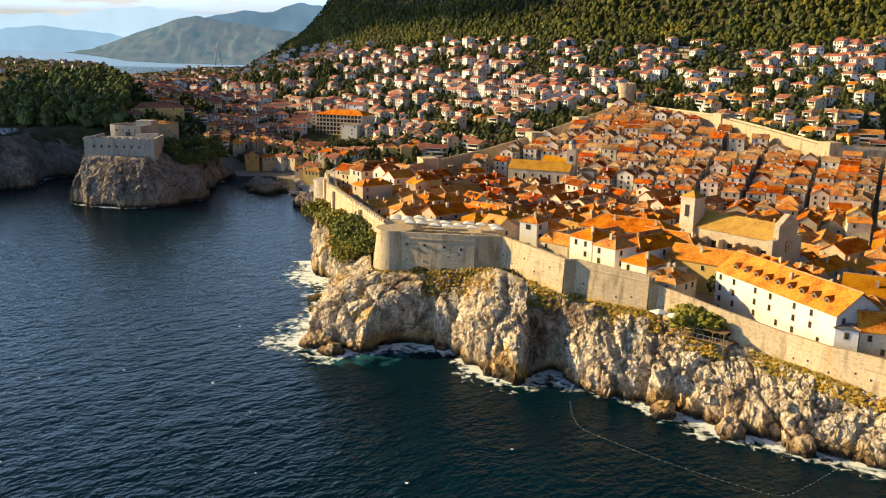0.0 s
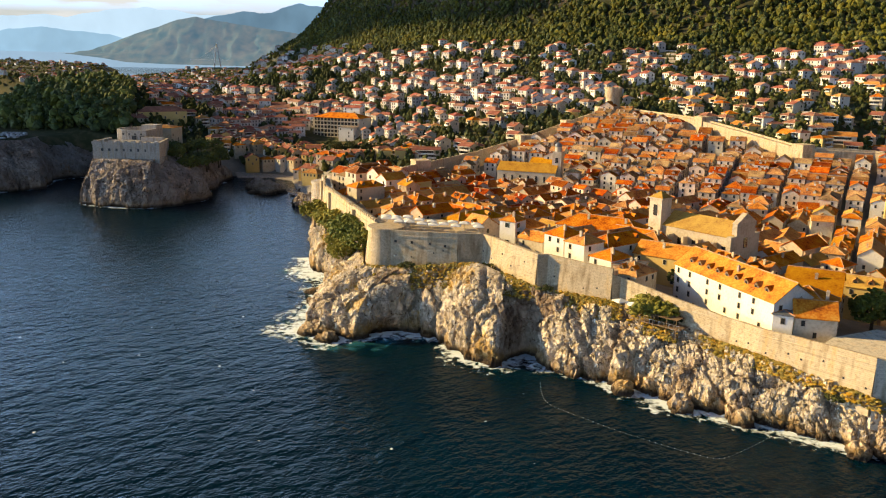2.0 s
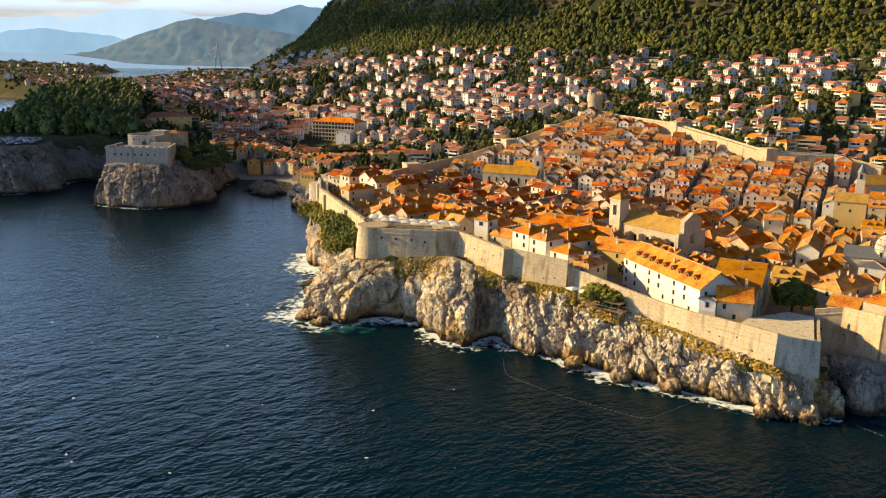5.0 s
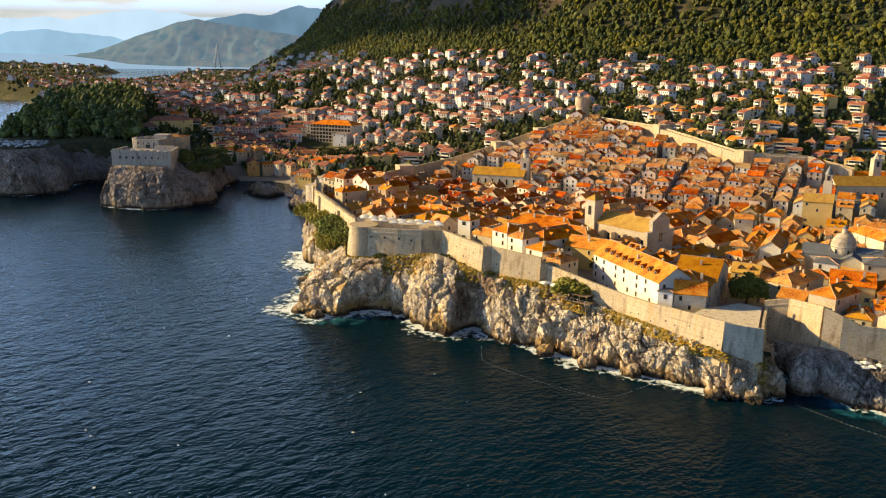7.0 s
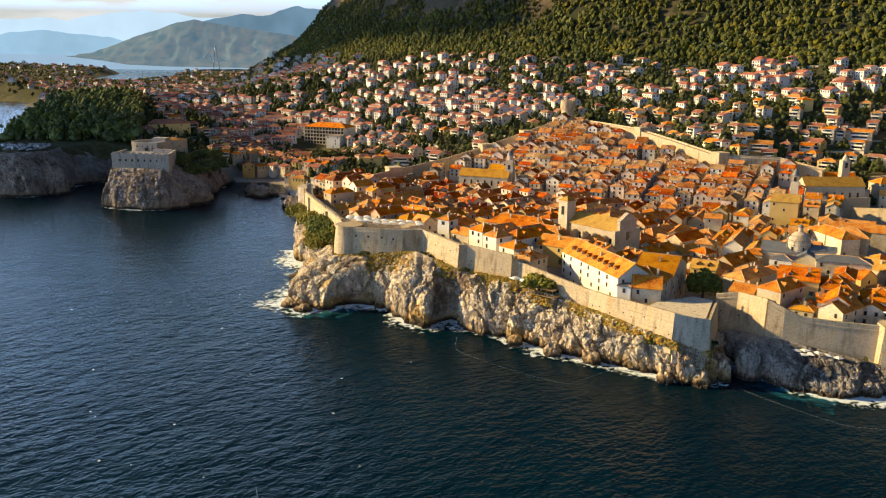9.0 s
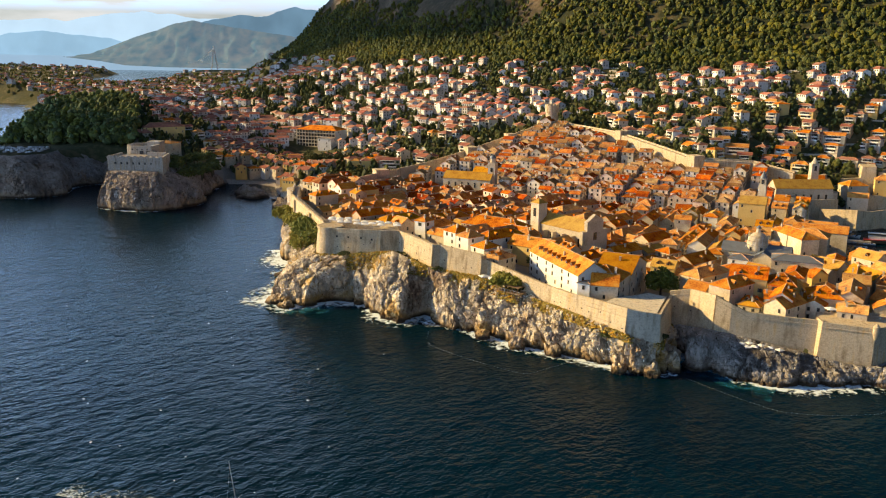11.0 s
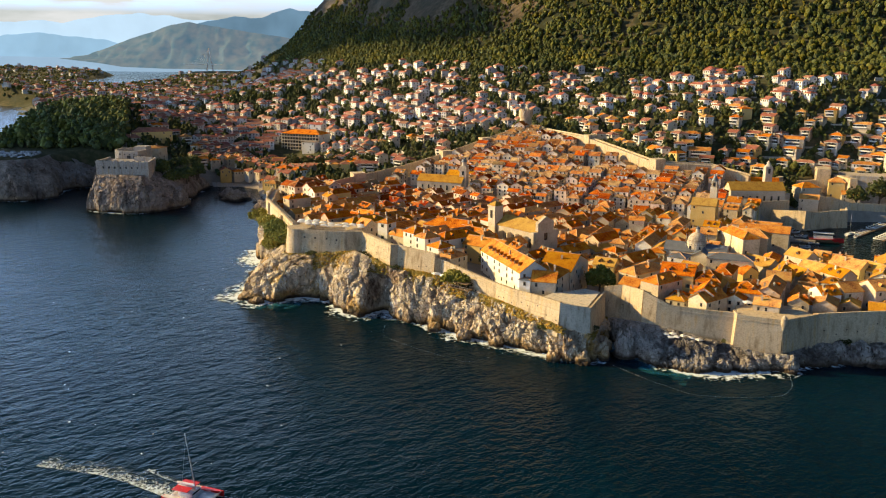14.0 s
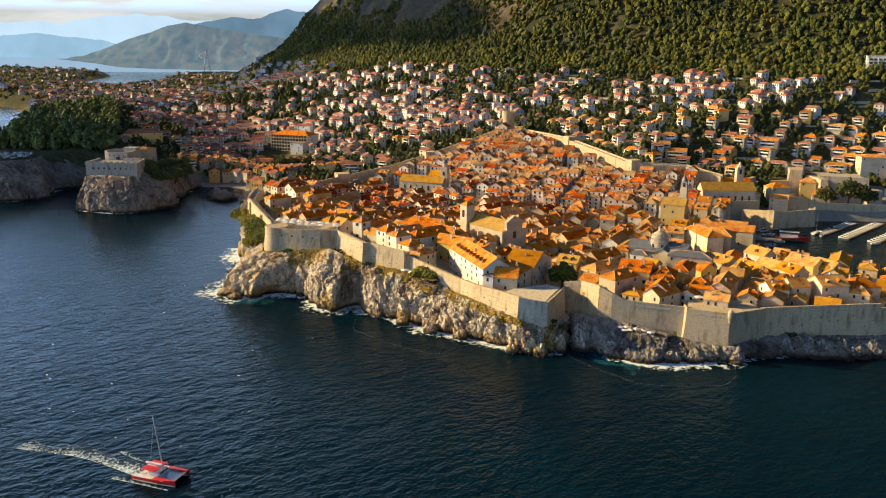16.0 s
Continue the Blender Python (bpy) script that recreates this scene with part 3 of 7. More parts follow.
def ground(x, y):
    x, y = np.asarray(x, float), np.asarray(y, float)
    d, side = dist_poly(x, y, FOOT)
    df = d * side
    hill = 98 + (0.29 + 0.3 * smooth01(1150, 1600, y)) * df + 0.5 * np.maximum(df, 0) * smooth01(0, 130, df) + 12 * wave(x * 0.4, y * 0.4) * smooth01(-100, 400, df)
    low = 11 - 7 * smooth01(1700, 2500, y) + 4 * wave(x, y, 1.0) + 6 * wave(x * 0.25, y * 0.25, 3.0) * smooth01(700, 1500, y)
    z = low + 16 * np.log1p(np.exp(np.clip((hill - low) / 16, -30, 30)))
    # The 235 m bump is a hill made up to shade the western houses.
    for bx, by, amp, r in ((-165, 668, -13, 52), (-150, 605, -7, 40), (-395, 680, 32, 95), (-330, 620, 16, 60), (-500, 900, 22, 110), (-300, 1000, 9, 60), (-2400, 3400, 34, 420), (-1270, 1400, 235, 135)):
        z = z + amp * np.exp(-((x - bx) ** 2 + (y - by) ** 2) / (2 * r * r))
    z = z + (27.5 - z) * np.exp(-(((x + 372) / 62) ** 2 + ((y - 535) / 42) ** 2) ** 2)      # the park terrace
    z = z + (5 - z) * np.exp(-(((x - 322) / 42) ** 4 + ((y - 507) / 36) ** 4))      # level ground round the land fort
    dt, _ = dist_poly(x, y, TOWN + TOWN[:1])
    into = np.where(inside(x, y, TOWN), dt, -dt)
    z = z + (town_z(x, y) - z) * smooth01(-18, 4, into)
    dc, _ = dist_poly(x, y, SHORE)
    dc = np.where(inside(x, y, SHORE), dc, -dc)
    cap = np.where(dc > 0, (dc - 5) * 1.15, -6)
    cap = np.where((into < 1.5) & (y < 330) & (x > -75), -6, cap)
    cap = np.where((x > 190) & (y < 900) & (into < 0), np.minimum(cap, 4 + 0.2 * dc + 0.45 * np.maximum(dc - 110, 0)), cap)
    return np.minimum(z, cap)


sea = from_data("sea", [(-14000, -4000, 0), (14000, -4000, 0), (14000, 15000, 0), (-14000, 15000, 0)], [(0, 1, 2, 3)], WATER)
tagged(sea, "dark blue rippled open sea round the walled town", "sea", kind="structure")


def grid_mesh(name, xs, ys, zf, mats, pick=None):
    gx, gy = np.meshgrid(xs, ys)
    z = zf(gx.ravel(), gy.ravel())
    v = np.stack([gx.ravel(), gy.ravel(), z], 1)
    nx, ny = len(xs), len(ys)
    i = (np.arange(ny - 1)[:, None] * nx + np.arange(nx - 1)[None]).ravel()
    f = np.stack([i, i + 1, i + nx + 1, i + nx], 1)
    keep = z[f].max(1) > -5.5
    f = f[keep]
    mi = pick(v[f].mean(1)) if pick else None
    return from_data(name, v.tolist(), f.tolist(), mats, mat_index=mi, smooth=True)


def land_pick(c):
    d, side = dist_poly(c[:, 0], c[:, 1], FOOT)
    m = np.where(d * side > -20, 1, 0)
    quay = (c[:, 0] > 225) & (c[:, 1] < 530) & (c[:, 1] > 340)
    m = np.where((d * side > 80) & (c[:, 1] > 1000) & (wave(c[:, 0] * 0.8, c[:, 1] * 0.8, 4.0) > -0.5), 3, m)
    cove = (c[:, 0] > -215) & (c[:, 0] < -108) & (c[:, 1] > 500) & (c[:, 1] < 578)
    return np.where(inside(c[:, 0], c[:, 1], TOWN) | quay | cove, 2, m)


xs = np.concatenate([np.arange(-3400, -700, 60), np.arange(-700, -360, 20), np.arange(-360, 380, 6), np.arange(380, 700, 20), np.arange(700, 1501, 80)])
ys = np.concatenate([np.arange(150, 660, 6), np.arange(660, 1300, 16), np.arange(1300, 4600, 40)])
land = grid_mesh("ground", xs, ys, ground, [LAND, HILL, PAVING, SCRUB], land_pick)
tagged(land, "scrubby stepped land rising from the shore to a wooded mountain", "ground", kind="structure")


def cliff(name, pairs, mat, label, step=0.9, rows=30, big=6.0, amp=1.0, closed=False, seed=0.0, lean=0.0):
    """A rock face between a line at the water (x, y) and a line along its top (x, y, z)."""
    pr = np.array(pairs + (pairs[:1] if closed else []), float)
    run = np.r_[0, np.cumsum(np.hypot(np.diff(pr[:, 0]), np.diff(pr[:, 1])) * 0.5 + np.hypot(np.diff(pr[:, 2]), np.diff(pr[:, 3])) * 0.5)]
    u = np.linspace(0, run[-1], int(run[-1] / step))
    a = np.stack([np.interp(u, run, pr[:, k]) for k in range(5)], 1)
    v = np.linspace(-0.12, 1, rows)
    w, b = a[:, None, :2], a[:, None, 2:4]
    h = np.clip(v, 0, 1)[None, :, None]
    xy = w + (b - w) * (0.72 * h ** 2.1 + 0.28 * h)
    z = a[:, 4][:, None] * (np.clip(v, 0, 1) ** 0.72)[None] + np.minimum(v, 0)[None] * 18
    p = np.concatenate([xy, z[:, :, None]], 2)
    tan = np.gradient(a[:, :2], axis=0)
    out = np.stack([tan[:, 1], -tan[:, 0]], 1)
    out /= np.linalg.norm(out, axis=1)[:, None] + 1e-9
    flip = np.sign((out * (a[:, :2] - a[:, 2:4])).sum(1))
    for k in range(len(flip)):
        flip[k] = flip[k] if abs(flip[k]) > 0 else 1
    if (flip > 0).mean() < 0.5:
        out = -out
    q = p.reshape(-1, 3)
    o1, t1, c1 = blocks((q + np.stack([q[:, 2] * 0.35, q[:, 2] * 0.1, q[:, 2] * 0], 1)) * (1, 1, 0.5), big * 0.85, seed, lean)
    o0, t0, c0 = blocks(q * (1, 1, 0.4), big * 2.3, seed + 2, lean)
    slant = q + np.stack([q[:, 2] * 0.35, q[:, 2] * 0.1, q[:, 2] * 0], 1)
    o2, t2, c2 = blocks(slant * (1, 1, 0.6), big * 0.38, seed + 5, lean)
    o3, t3, c3 = blocks(q, big * 0.2, seed + 9)
    bed = q[:, 2] * 0.9 + q[:, 0] * 0.16 + q[:, 1] * 0.07 + 0.8 * o0
    ledge = (bed / 2.9 - np.floor(bed / 2.9)) ** 2
    cave = np.clip(np.sin(q[:, 0] * 0.16 + seed) + np.sin(q[:, 0] * 0.057 + 2 * seed), 0, 2) * np.exp(-((q[:, 2] - 1.2) / 2.4) ** 2)
    push = (o0 * 2.0 + t0 * 3.0 + (c0 - 1) * 1.6) + (o1 * 0.75 + t1 * 2.2 + (c1 - 1) * 0.95) + (o2 * 0.28 + t2 * 0.7 + (c2 - 1) * 0.5) + (o3 * 0.1 + t3 * 0.15 + (c3 - 1) * 0.15) - 0.5 * ledge - 0.8 * cave
    fade = np.tile(1 - 0.75 * smooth01(0.86, 1.0, v) , len(u))
    push = push * amp * fade
    n = np.repeat(out, rows, 0)
    q = q + np.concatenate([n * push[:, None] * 0.85, (push * 0.38 * (q[:, 2] > 0.4))[:, None]], 1)
    i = (np.arange(len(u) - 1)[:, None] * rows + np.arange(rows - 1)[None]).ravel()
    f = np.stack([i, i + rows, i + rows + 1, i + 1], 1)
    ob = from_data(name, q.tolist(), f.tolist(), mat)
    return tagged(ob, label, "cliff", kind="structure")


WEST_CLIFF = [(-118, 440, -108, 428, 9), (-103, 389, -95, 386, 17), (-86, 325, -79, 322, 19), (-79, 300, -68, 300, 19.5), (-65, 290, -58, 285, 19.5), (-64, 262, -50, 264, 19.5), (-62, 228, -45, 243, 18.5), (-44, 219, -37, 240, 19), (-33, 229, -26, 236, 20.5), (-19, 227, -13, 232, 23), (-9, 208, -6, 230, 24), (2, 203, 2, 225, 22)]
SOUTH_CLIFF = [(2, 203, 2, 225, 22), (9, 215, 10, 219, 20.5), (16, 203, 17, 216, 20), (30, 195.5, 32, 210, 19.5), (43, 185.5, 41, 203, 17.5), (55, 179.5, 51, 195, 16.5), (69, 173, 64, 184, 15.5), (78, 166.5, 76, 172, 14.5), (89, 159, 86, 162, 13.5), (101, 163, 98, 164, 10), (105, 178, 100, 176, 9), (108, 189, 107, 195, 8)]
EAST_CLIFF = [(108, 189, 107, 195, 8), (112, 173, 116, 181, 11), (123, 158, 122, 178, 11), (137, 154, 137, 173.5, 9), (152, 156, 152, 168, 7), (162, 160, 161, 164, 6), (171, 162, 169, 163, 6), (180, 167, 185, 177, 6), (195, 169.5, 196, 181.5, 6.5), (212, 169.5, 214, 182, 6.5), (233, 169, 234, 184, 6.5), (290, 198, 292, 212, 8)]
west_cliff = cliff("cliff_west", WEST_CLIFF, ROCK, "pale fractured limestone cliff under the western bastion", 0.42, 54, 8.5, 1.0, seed=1, lean=0.25)
south_cliff = cliff("cliff_south", SOUTH_CLIFF, ROCK, "sunlit blocky limestone cliff below the sea wall", 0.36, 52, 7.5, 0.95, seed=2, lean=0.3)
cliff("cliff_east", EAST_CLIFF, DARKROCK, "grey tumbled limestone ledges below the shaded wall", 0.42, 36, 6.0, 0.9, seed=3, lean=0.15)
FORT_CLIFF = [(-249, 425, -247, 440, 25), (-226, 418.5, -227, 438, 25.5), (-207, 419, -208, 438, 25.5), (-193, 431, -211, 445, 26.5), (-183, 450, -213, 456, 27), (-187, 468, -211, 472, 24), (-194, 486, -210, 490, 20), (-199, 525, -208, 520, 14), (-200, 548, -215, 546, 12), (-240, 545, -238, 540, 12), (-267, 505, -252, 505, 20), (-258, 455, -250, 460, 25)]
cliff("cliff_fort", FORT_CLIFF, FORTROCK, "sheer weathered rock stack carrying the sea fort", 0.9, 38, 9.0, 1.1, True, 4)
LEFT_CLIFF = [(-262, 505, -262, 540, 12), (-300, 530, -314, 562, 22), (-312, 509, -338, 536, 27), (-300, 475, -326, 496, 28.5), (-318, 451, -344, 478, 28.5), (-370, 453, -388, 486, 28), (-430, 528, -414, 552, 26), (-453, 619, -432, 628, 20), (-491, 719, -466, 728, 18), (-546, 879, -520, 888, 16)]
cliff("cliff_park", LEFT_CLIFF, FORTROCK, "shadowed grey cliff below the wooded park", 1.3, 30, 9.0, 1.1, seed=5)
BAY_SHORE = [(-199, 546, -205, 556, 3), (-176, 550, -178, 558, 1.6), (-157, 538, -152, 548, 1.8), (-143, 503, -136, 508, 3), (-122, 468, -114, 470, 6), (-118, 438, -110, 436, 9)]
cliff("quay_wall", BAY_SHORE, FORTSTONE, "low stone quay round the small cove", 1.5, 10, 9.0, 0.05, seed=6)


def foam_strip(name, pts, w0, w1, z, mat, seed, label, inward=2.0):
    pr = np.array(pts, float)
    run = np.r_[0, np.cumsum(np.hypot(np.diff(pr[:, 0]), np.diff(pr[:, 1])))]
    u = np.linspace(0, run[-1], int(run[-1] / 1.5))
    a = np.stack([np.interp(u, run, pr[:, 0]), np.interp(u, run, pr[:, 1])], 1)
    k = np.ones(9) / 9
    sm = np.stack([np.convolve(np.pad(a[:, i], 4, "edge"), k, "valid") for i in (0, 1)], 1)
    t = np.gradient(sm, axis=0)
    t /= np.linalg.norm(t, axis=1)[:, None] + 1e-9
    out = np.stack([t[:, 1], -t[:, 0]], 1)
    wide = w0 + (w1 - w0) * (0.5 + 0.5 * np.sin(u * 0.13 + seed) * np.cos(u * 0.051 + 2 * seed))
    verts, faces, uvs = [], [], []
    for j, v in enumerate((0, 0.25, 0.5, 0.75, 1.0)):
        q = sm + out * (-inward + (wide + inward) * v)[:, None]
        verts += [(x, y, z) for x, y in q]
        uvs += [(0.0, v)] * len(u)
    n = len(u)
    for j in range(4):
        faces += [(j * n + i, j * n + i + 1, (j + 1) * n + i + 1, (j + 1) * n + i) for i in range(n - 1)]
    ob = from_data(name, verts, faces, mat)
    layer = ob.data.uv_layers.new(name="UVMap")
    for lp in ob.data.loops:
        layer.data[lp.index].uv = uvs[lp.vertex_index]
    ob.visible_shadow = False
    return tagged(ob, label, "foam", kind="stuff")


# ---- town walls ----
def rampart(name, pts, thick, label, inward=1, parapet=1.1, mat=None, merlons=False, holes=0):
    """A wall section along points (x, y, foot, top) of its outer face, with a parapet on its outer edge."""
    mat = mat or WALLSTONE
    p = np.array(pts, float)
    t = np.gradient(p[:, :2], axis=0)
    t /= np.linalg.norm(t, axis=1)[:, None]
    nin = np.stack([-t[:, 1], t[:, 0]], 1) * inward
    n = len(p)
    root = empty(name, Matrix.Identity(4))
    tagged(root, label, "town wall", kind="structure")

    def band(nm, o0, o1, zlo, zhi, batter=0.0):
        vs = []
        for k in range(n):
            ox, oy = p[k, :2] + nin[k] * (o0 - batter)
            tx, ty = p[k, :2] + nin[k] * o0
            ix, iy = p[k, :2] + nin[k] * o1
            vs += [(ox, oy, zlo[k]), (tx, ty, zhi[k]), (ix, iy, zhi[k]), (ix, iy, zlo[k])]
        fs = [(0, 1, 2, 3), (4 * n - 1, 4 * n - 2, 4 * n - 3, 4 * n - 4)]
        for k in range(n - 1):
            a = 4 * k
            fs += [(a + i, a + 4 + i, a + 4 + (i + 1) % 4, a + (i + 1) % 4) for i in range(4)]
        return from_data(nm, vs, fs, mat, root)

    band("wall_body", 0.0, thick, p[:, 2] - 3, p[:, 3] - parapet, 1.0)
    band("parapet", -0.05, 0.75, p[:, 3] - parapet, p[:, 3])
    band("cordon", -0.22, 0.2, p[:, 3] - parapet - 0.9, p[:, 3] - parapet - 0.5)
    for k in range(n - 1):
        run = math.hypot(*(p[k + 1, :2] - p[k, :2]))
        ang = math.atan2(*(p[k + 1, :2] - p[k, :2])[::-1])
        for j in range(int(run / 2.6) if merlons else 0):
            q = p[k] + (p[k + 1] - p[k]) * ((j + 0.5) * 2.6 / run)
            share("merlon", MERLON, root, pose(q[0] + nin[k][0] * 0.35, q[1] + nin[k][1] * 0.35, q[3] - 0.05, 0, 0, math.degrees(ang)))
        for j in range(int(run / 4.5) if holes else 0):
            u = (j + rng.uniform(0.2, 0.8)) * 4.5 / run
            q = p[k] + (p[k + 1] - p[k]) * min(u, 0.97)
            up = rng.uniform(0.45, 0.8)
            out = (1 - up) * (q[3] - parapet - q[2] + 3) / (q[3] - parapet - q[2] + 3) - 0.02
            share("drain_hole", HOLE, root, pose(q[0] - nin[k][0] * out, q[1] - nin[k][1] * out, q[2] - 3 + (q[3] - parapet - q[2] + 3) * up, 0, 0, math.degrees(ang)))
    return root


def box_mesh(name, sx, sy, z0, z1, mat):
    bm = bm_box(-sx / 2, sx / 2, -sy / 2, sy / 2, z0, z1)
    me = bpy.data.meshes.new(name)
    bm.to_mesh(me)
    bm.free()
    me.materials.append(mat)
    return me


MERLON = box_mesh("merlon", 1.35, 0.7, 0, 0.95, WALLSTONE)
HOLE = box_mesh("drain_hole", 0.4, 0.3, -0.22, 0.22, GLASS)


rampart("town_wall_1", [(-104, 416, 8, 22), (-90, 365, 17, 29), (-77, 316, 18, 32.5), (-58, 281, 18, 31.5), (-43, 253, 18, 30.8)], 4, "tall sunlit limestone town wall above the cove", merlons=True)
rampart("town_wall_2", [(-36, 243.5, 18, 30.5), (-24, 241, 19, 30.8), (-13.9, 239.5, 21, 31)], 5, "shaded bastion front of the sea wall with gun ports", holes=1)
rampart("town_wall_3", [(-13.9, 239.5, 21, 31), (-6, 242, 22, 30.6)], 4, "short grey return of the sea wall")
rampart("town_wall_4", [(-6, 242, 22, 30.6), (3, 230.5, 21, 30.2), (11.4, 221.3, 19, 29.5)], 4, "sunlit slanting run of the sea wall", holes=1)
rampart("town_wall_5", [(11.4, 221.3, 19, 29.5), (14.5, 222.6, 19, 29.3), (22, 218.2, 19, 28.8), (32.5, 212.5, 18, 28.2)], 4, "patched pale sea wall between two bends", holes=1)
rampart("town_wall_6", [(32.5, 212.5, 18, 26.5), (35, 213.5, 17, 25.6), (47, 202, 15, 23.8), (60.4, 190.2, 14, 21.9)], 3.5, "long low sunlit sea wall under the seminary", holes=1)
rampart("town_wall_7", [(60.4, 190.2, 14, 22), (66, 183, 14, 22), (73, 177, 13, 22.2), (86, 164, 12, 22.6)], 4, "bowed honey-coloured sea wall above the rocks", holes=1)
rampart("town_wall_8", [(86, 164, 9, 22.4), (92, 164, 9, 21.4), (97.5, 165, 7, 20.6)], 5, "corner bastion of the sea wall, paler front face", mat=PALESTONE)
rampart("town_wall_9", [(97.5, 165, 7, 20.4), (100, 174, 7, 20), (105, 190, 6, 20)], 4, "bastion side wall turned to the cove")
rampart("town_wall_10", [(105, 194, 5, 21), (112, 192, 6, 22.6), (119, 181, 8, 23.6)], 4, "shaded grey wall closing the little cove", holes=1)
rampart("town_wall_11", [(119, 180, 8, 23.7), (124, 178, 8, 21.5), (129, 177, 7, 19.2), (140, 175, 6, 18.6), (152.3, 173, 5, 18.3)], 4, "stepped sea wall behind the swimming rocks")
rampart("town_wall_12", [(152.4, 175, 4, 18.9), (152.6, 169.4, 4, 18.9)], 3, "sunlit narrow flank of the eastern bastion")
rampart("town_wall_13", [(152.6, 169.4, 3, 18.8), (160, 167.4, 3, 18.7), (168.4, 165.2, 3, 18.5)], 5, "smooth shaded front of the eastern bastion")
rampart("town_wall_14", [(168.4, 165.2, 3, 18.5), (176, 171, 3, 18), (184.9, 177.6, 3, 17.5)], 5, "shaded eastern flank of the bastion")
rampart("town_wall_15", [(184.9, 178.6, 3, 17.5), (205, 181, 3, 18.4), (232, 184, 3, 19.5)], 4, "long grey sea wall towards the harbour fort", holes=1)
rampart("town_wall_16", [(232, 183.5, 3, 17.5), (262, 195, 3, 18), (292, 213, 3, 19)], 4, "sea wall below the harbour fort")
rampart("town_wall_17", [(70, 633, 34, 49), (80.7, 628, 36, 49), (100, 602, 34, 48), (120, 574, 33, 47), (143, 538, 26, 42), (166, 502, 22, 36.5), (186, 499, 20, 35.5), (208, 497, 18, 35), (232, 480, 16, 30)], 4, "high northern town wall on the landward side", -1)
rampart("town_wall_18", [(-92, 432, 8, 19), (-60, 500, 8, 20), (-30, 536, 12, 24), (1.5, 566.6, 18, 31.5), (30, 595, 26, 40), (58, 624, 34, 48)], 4, "grey western land wall climbing to the round tower")

sea_bastion = empty("corner_tower", Matrix.Identity(4), "rounded battered limestone tower at the wall's western corner", "tower")
part("tower_shaft", bm_cyl(-38.8, 249.5, 14, 29.4, 7.6, 5.9, 40), WALLSTONE, sea_bastion)
part("parapet_ring", bm_cyl(-38.8, 249.5, 29.4, 30.6, 6.1, 6.1, 40), WALLSTONE, sea_bastion)
bokar = empty("cove_tower", Matrix.Identity(4), "round two-tiered stone tower guarding the cove", "tower")
part("tower_shaft", bm_cyl(-102, 424, 2, 17, 10.2, 9.4, 48), FORTSTONE, bokar)
part("parapet_ring", bm_cyl(-102, 424, 17, 18.4, 9.7, 9.7, 48), FORTSTONE, bokar)
part("upper_drum", bm_cyl(-98, 428, 18.4, 21.5, 6.0, 6.0, 40), FORTSTONE, bokar)
minceta = empty("round_tower", Matrix.Identity(4), "massive round crowned stone tower at the highest wall corner", "tower")
part("square_base", bm_prism([(56, 626), (84, 630), (80, 650), (54, 648)], 25, 49), WALLSTONE, minceta)
part("tower_shaft", bm_cyl(67, 640, 40, 57, 5.8, 5.5, 48), WALLSTONE, minceta)
part("crown", bm_cyl(67, 640, 57, 62.8, 6.4, 6.4, 48), WALLSTONE, minceta)
for k in range(16):
    a = 2 * math.pi * k / 16
    part("merlon", bm_box(-0.9, 0.9, -0.4, 0.4, 0, 1.5), WALLSTONE, minceta).matrix_basis = Matrix.Translation((67 + 5.95 * math.cos(a), 640 + 5.95 * math.sin(a), 62.8)) @ Matrix.Rotation(a + math.pi / 2, 4, "Z")
for x, y, z0, z1, w in ((1, 562, 15, 33.5, 9), (32, 592, 24, 42, 8), (122, 570, 30, 48, 8), (168, 500, 20, 37.5, 9), (-62, 500, 6, 22, 10)):
    t = empty("wall_tower", pose(x, y, 0, 0, 0, 28), "square open-backed tower on the land wall", "tower", "towers of the land wall")
    part("tower_body", bm_box(-w / 2, w / 2, -w / 2, w / 2, z0, z1 - 1.2), WALLSTONE, t)
    part("parapet", bm_box(-w / 2 - 0.15, w / 2 + 0.15, -w / 2 - 0.15, w / 2 + 0.15, z1 - 1.2, z1), WALLSTONE, t)

# ---- houses ----
def window_mesh():
    bm = bm_box(-0.62, 0.62, -0.05, 0.0, -0.9, 0.9)
    bm_box(-0.44, 0.44, -0.09, -0.02, -0.72, 0.72, bm=bm)
    me = bpy.data.meshes.new("window")
    bm.to_mesh(me)
    bm.free()
    me.materials.append(CREAM)
    me.materials.append(GLASS)
    for p in me.polygons[6:]:
        p.material_index = 1
    return me


WINDOW = window_mesh()


def shutter_window_mesh():
    bm = bm_box(-0.4, 0.4, -0.06, 0.0, -0.75, 0.75)
    bm_box(-0.85, -0.42, -0.1, -0.02, -0.78, 0.78, bm=bm)
    bm_box(0.42, 0.85, -0.1, -0.02, -0.78, 0.78, bm=bm)
    me = bpy.data.meshes.new("shuttered_window")
    bm.to_mesh(me)
    bm.free()
    me.materials.append(GLASS)
    me.materials.append(SHUTTER)
    for p in me.polygons[6:]:
        p.material_index = 1
    return me


SHUTTERED = shutter_window_mesh()


def chimney_mesh():
    bm = bm_box(-0.4, 0.4, -0.3, 0.3, -1.6, 1.2)
    bm_box(-0.5, 0.5, -0.4, 0.4, 1.2, 1.4, bm=bm)
    bm_box(-0.3, 0.3, -0.2, 0.2, 1.4, 1.7, bm=bm)
    me = bpy.data.meshes.new("chimney")
    bm.to_mesh(me)
    bm.free()
    me.materials.append(PLASTER)
    return me


CHIMNEY = chimney_mesh()


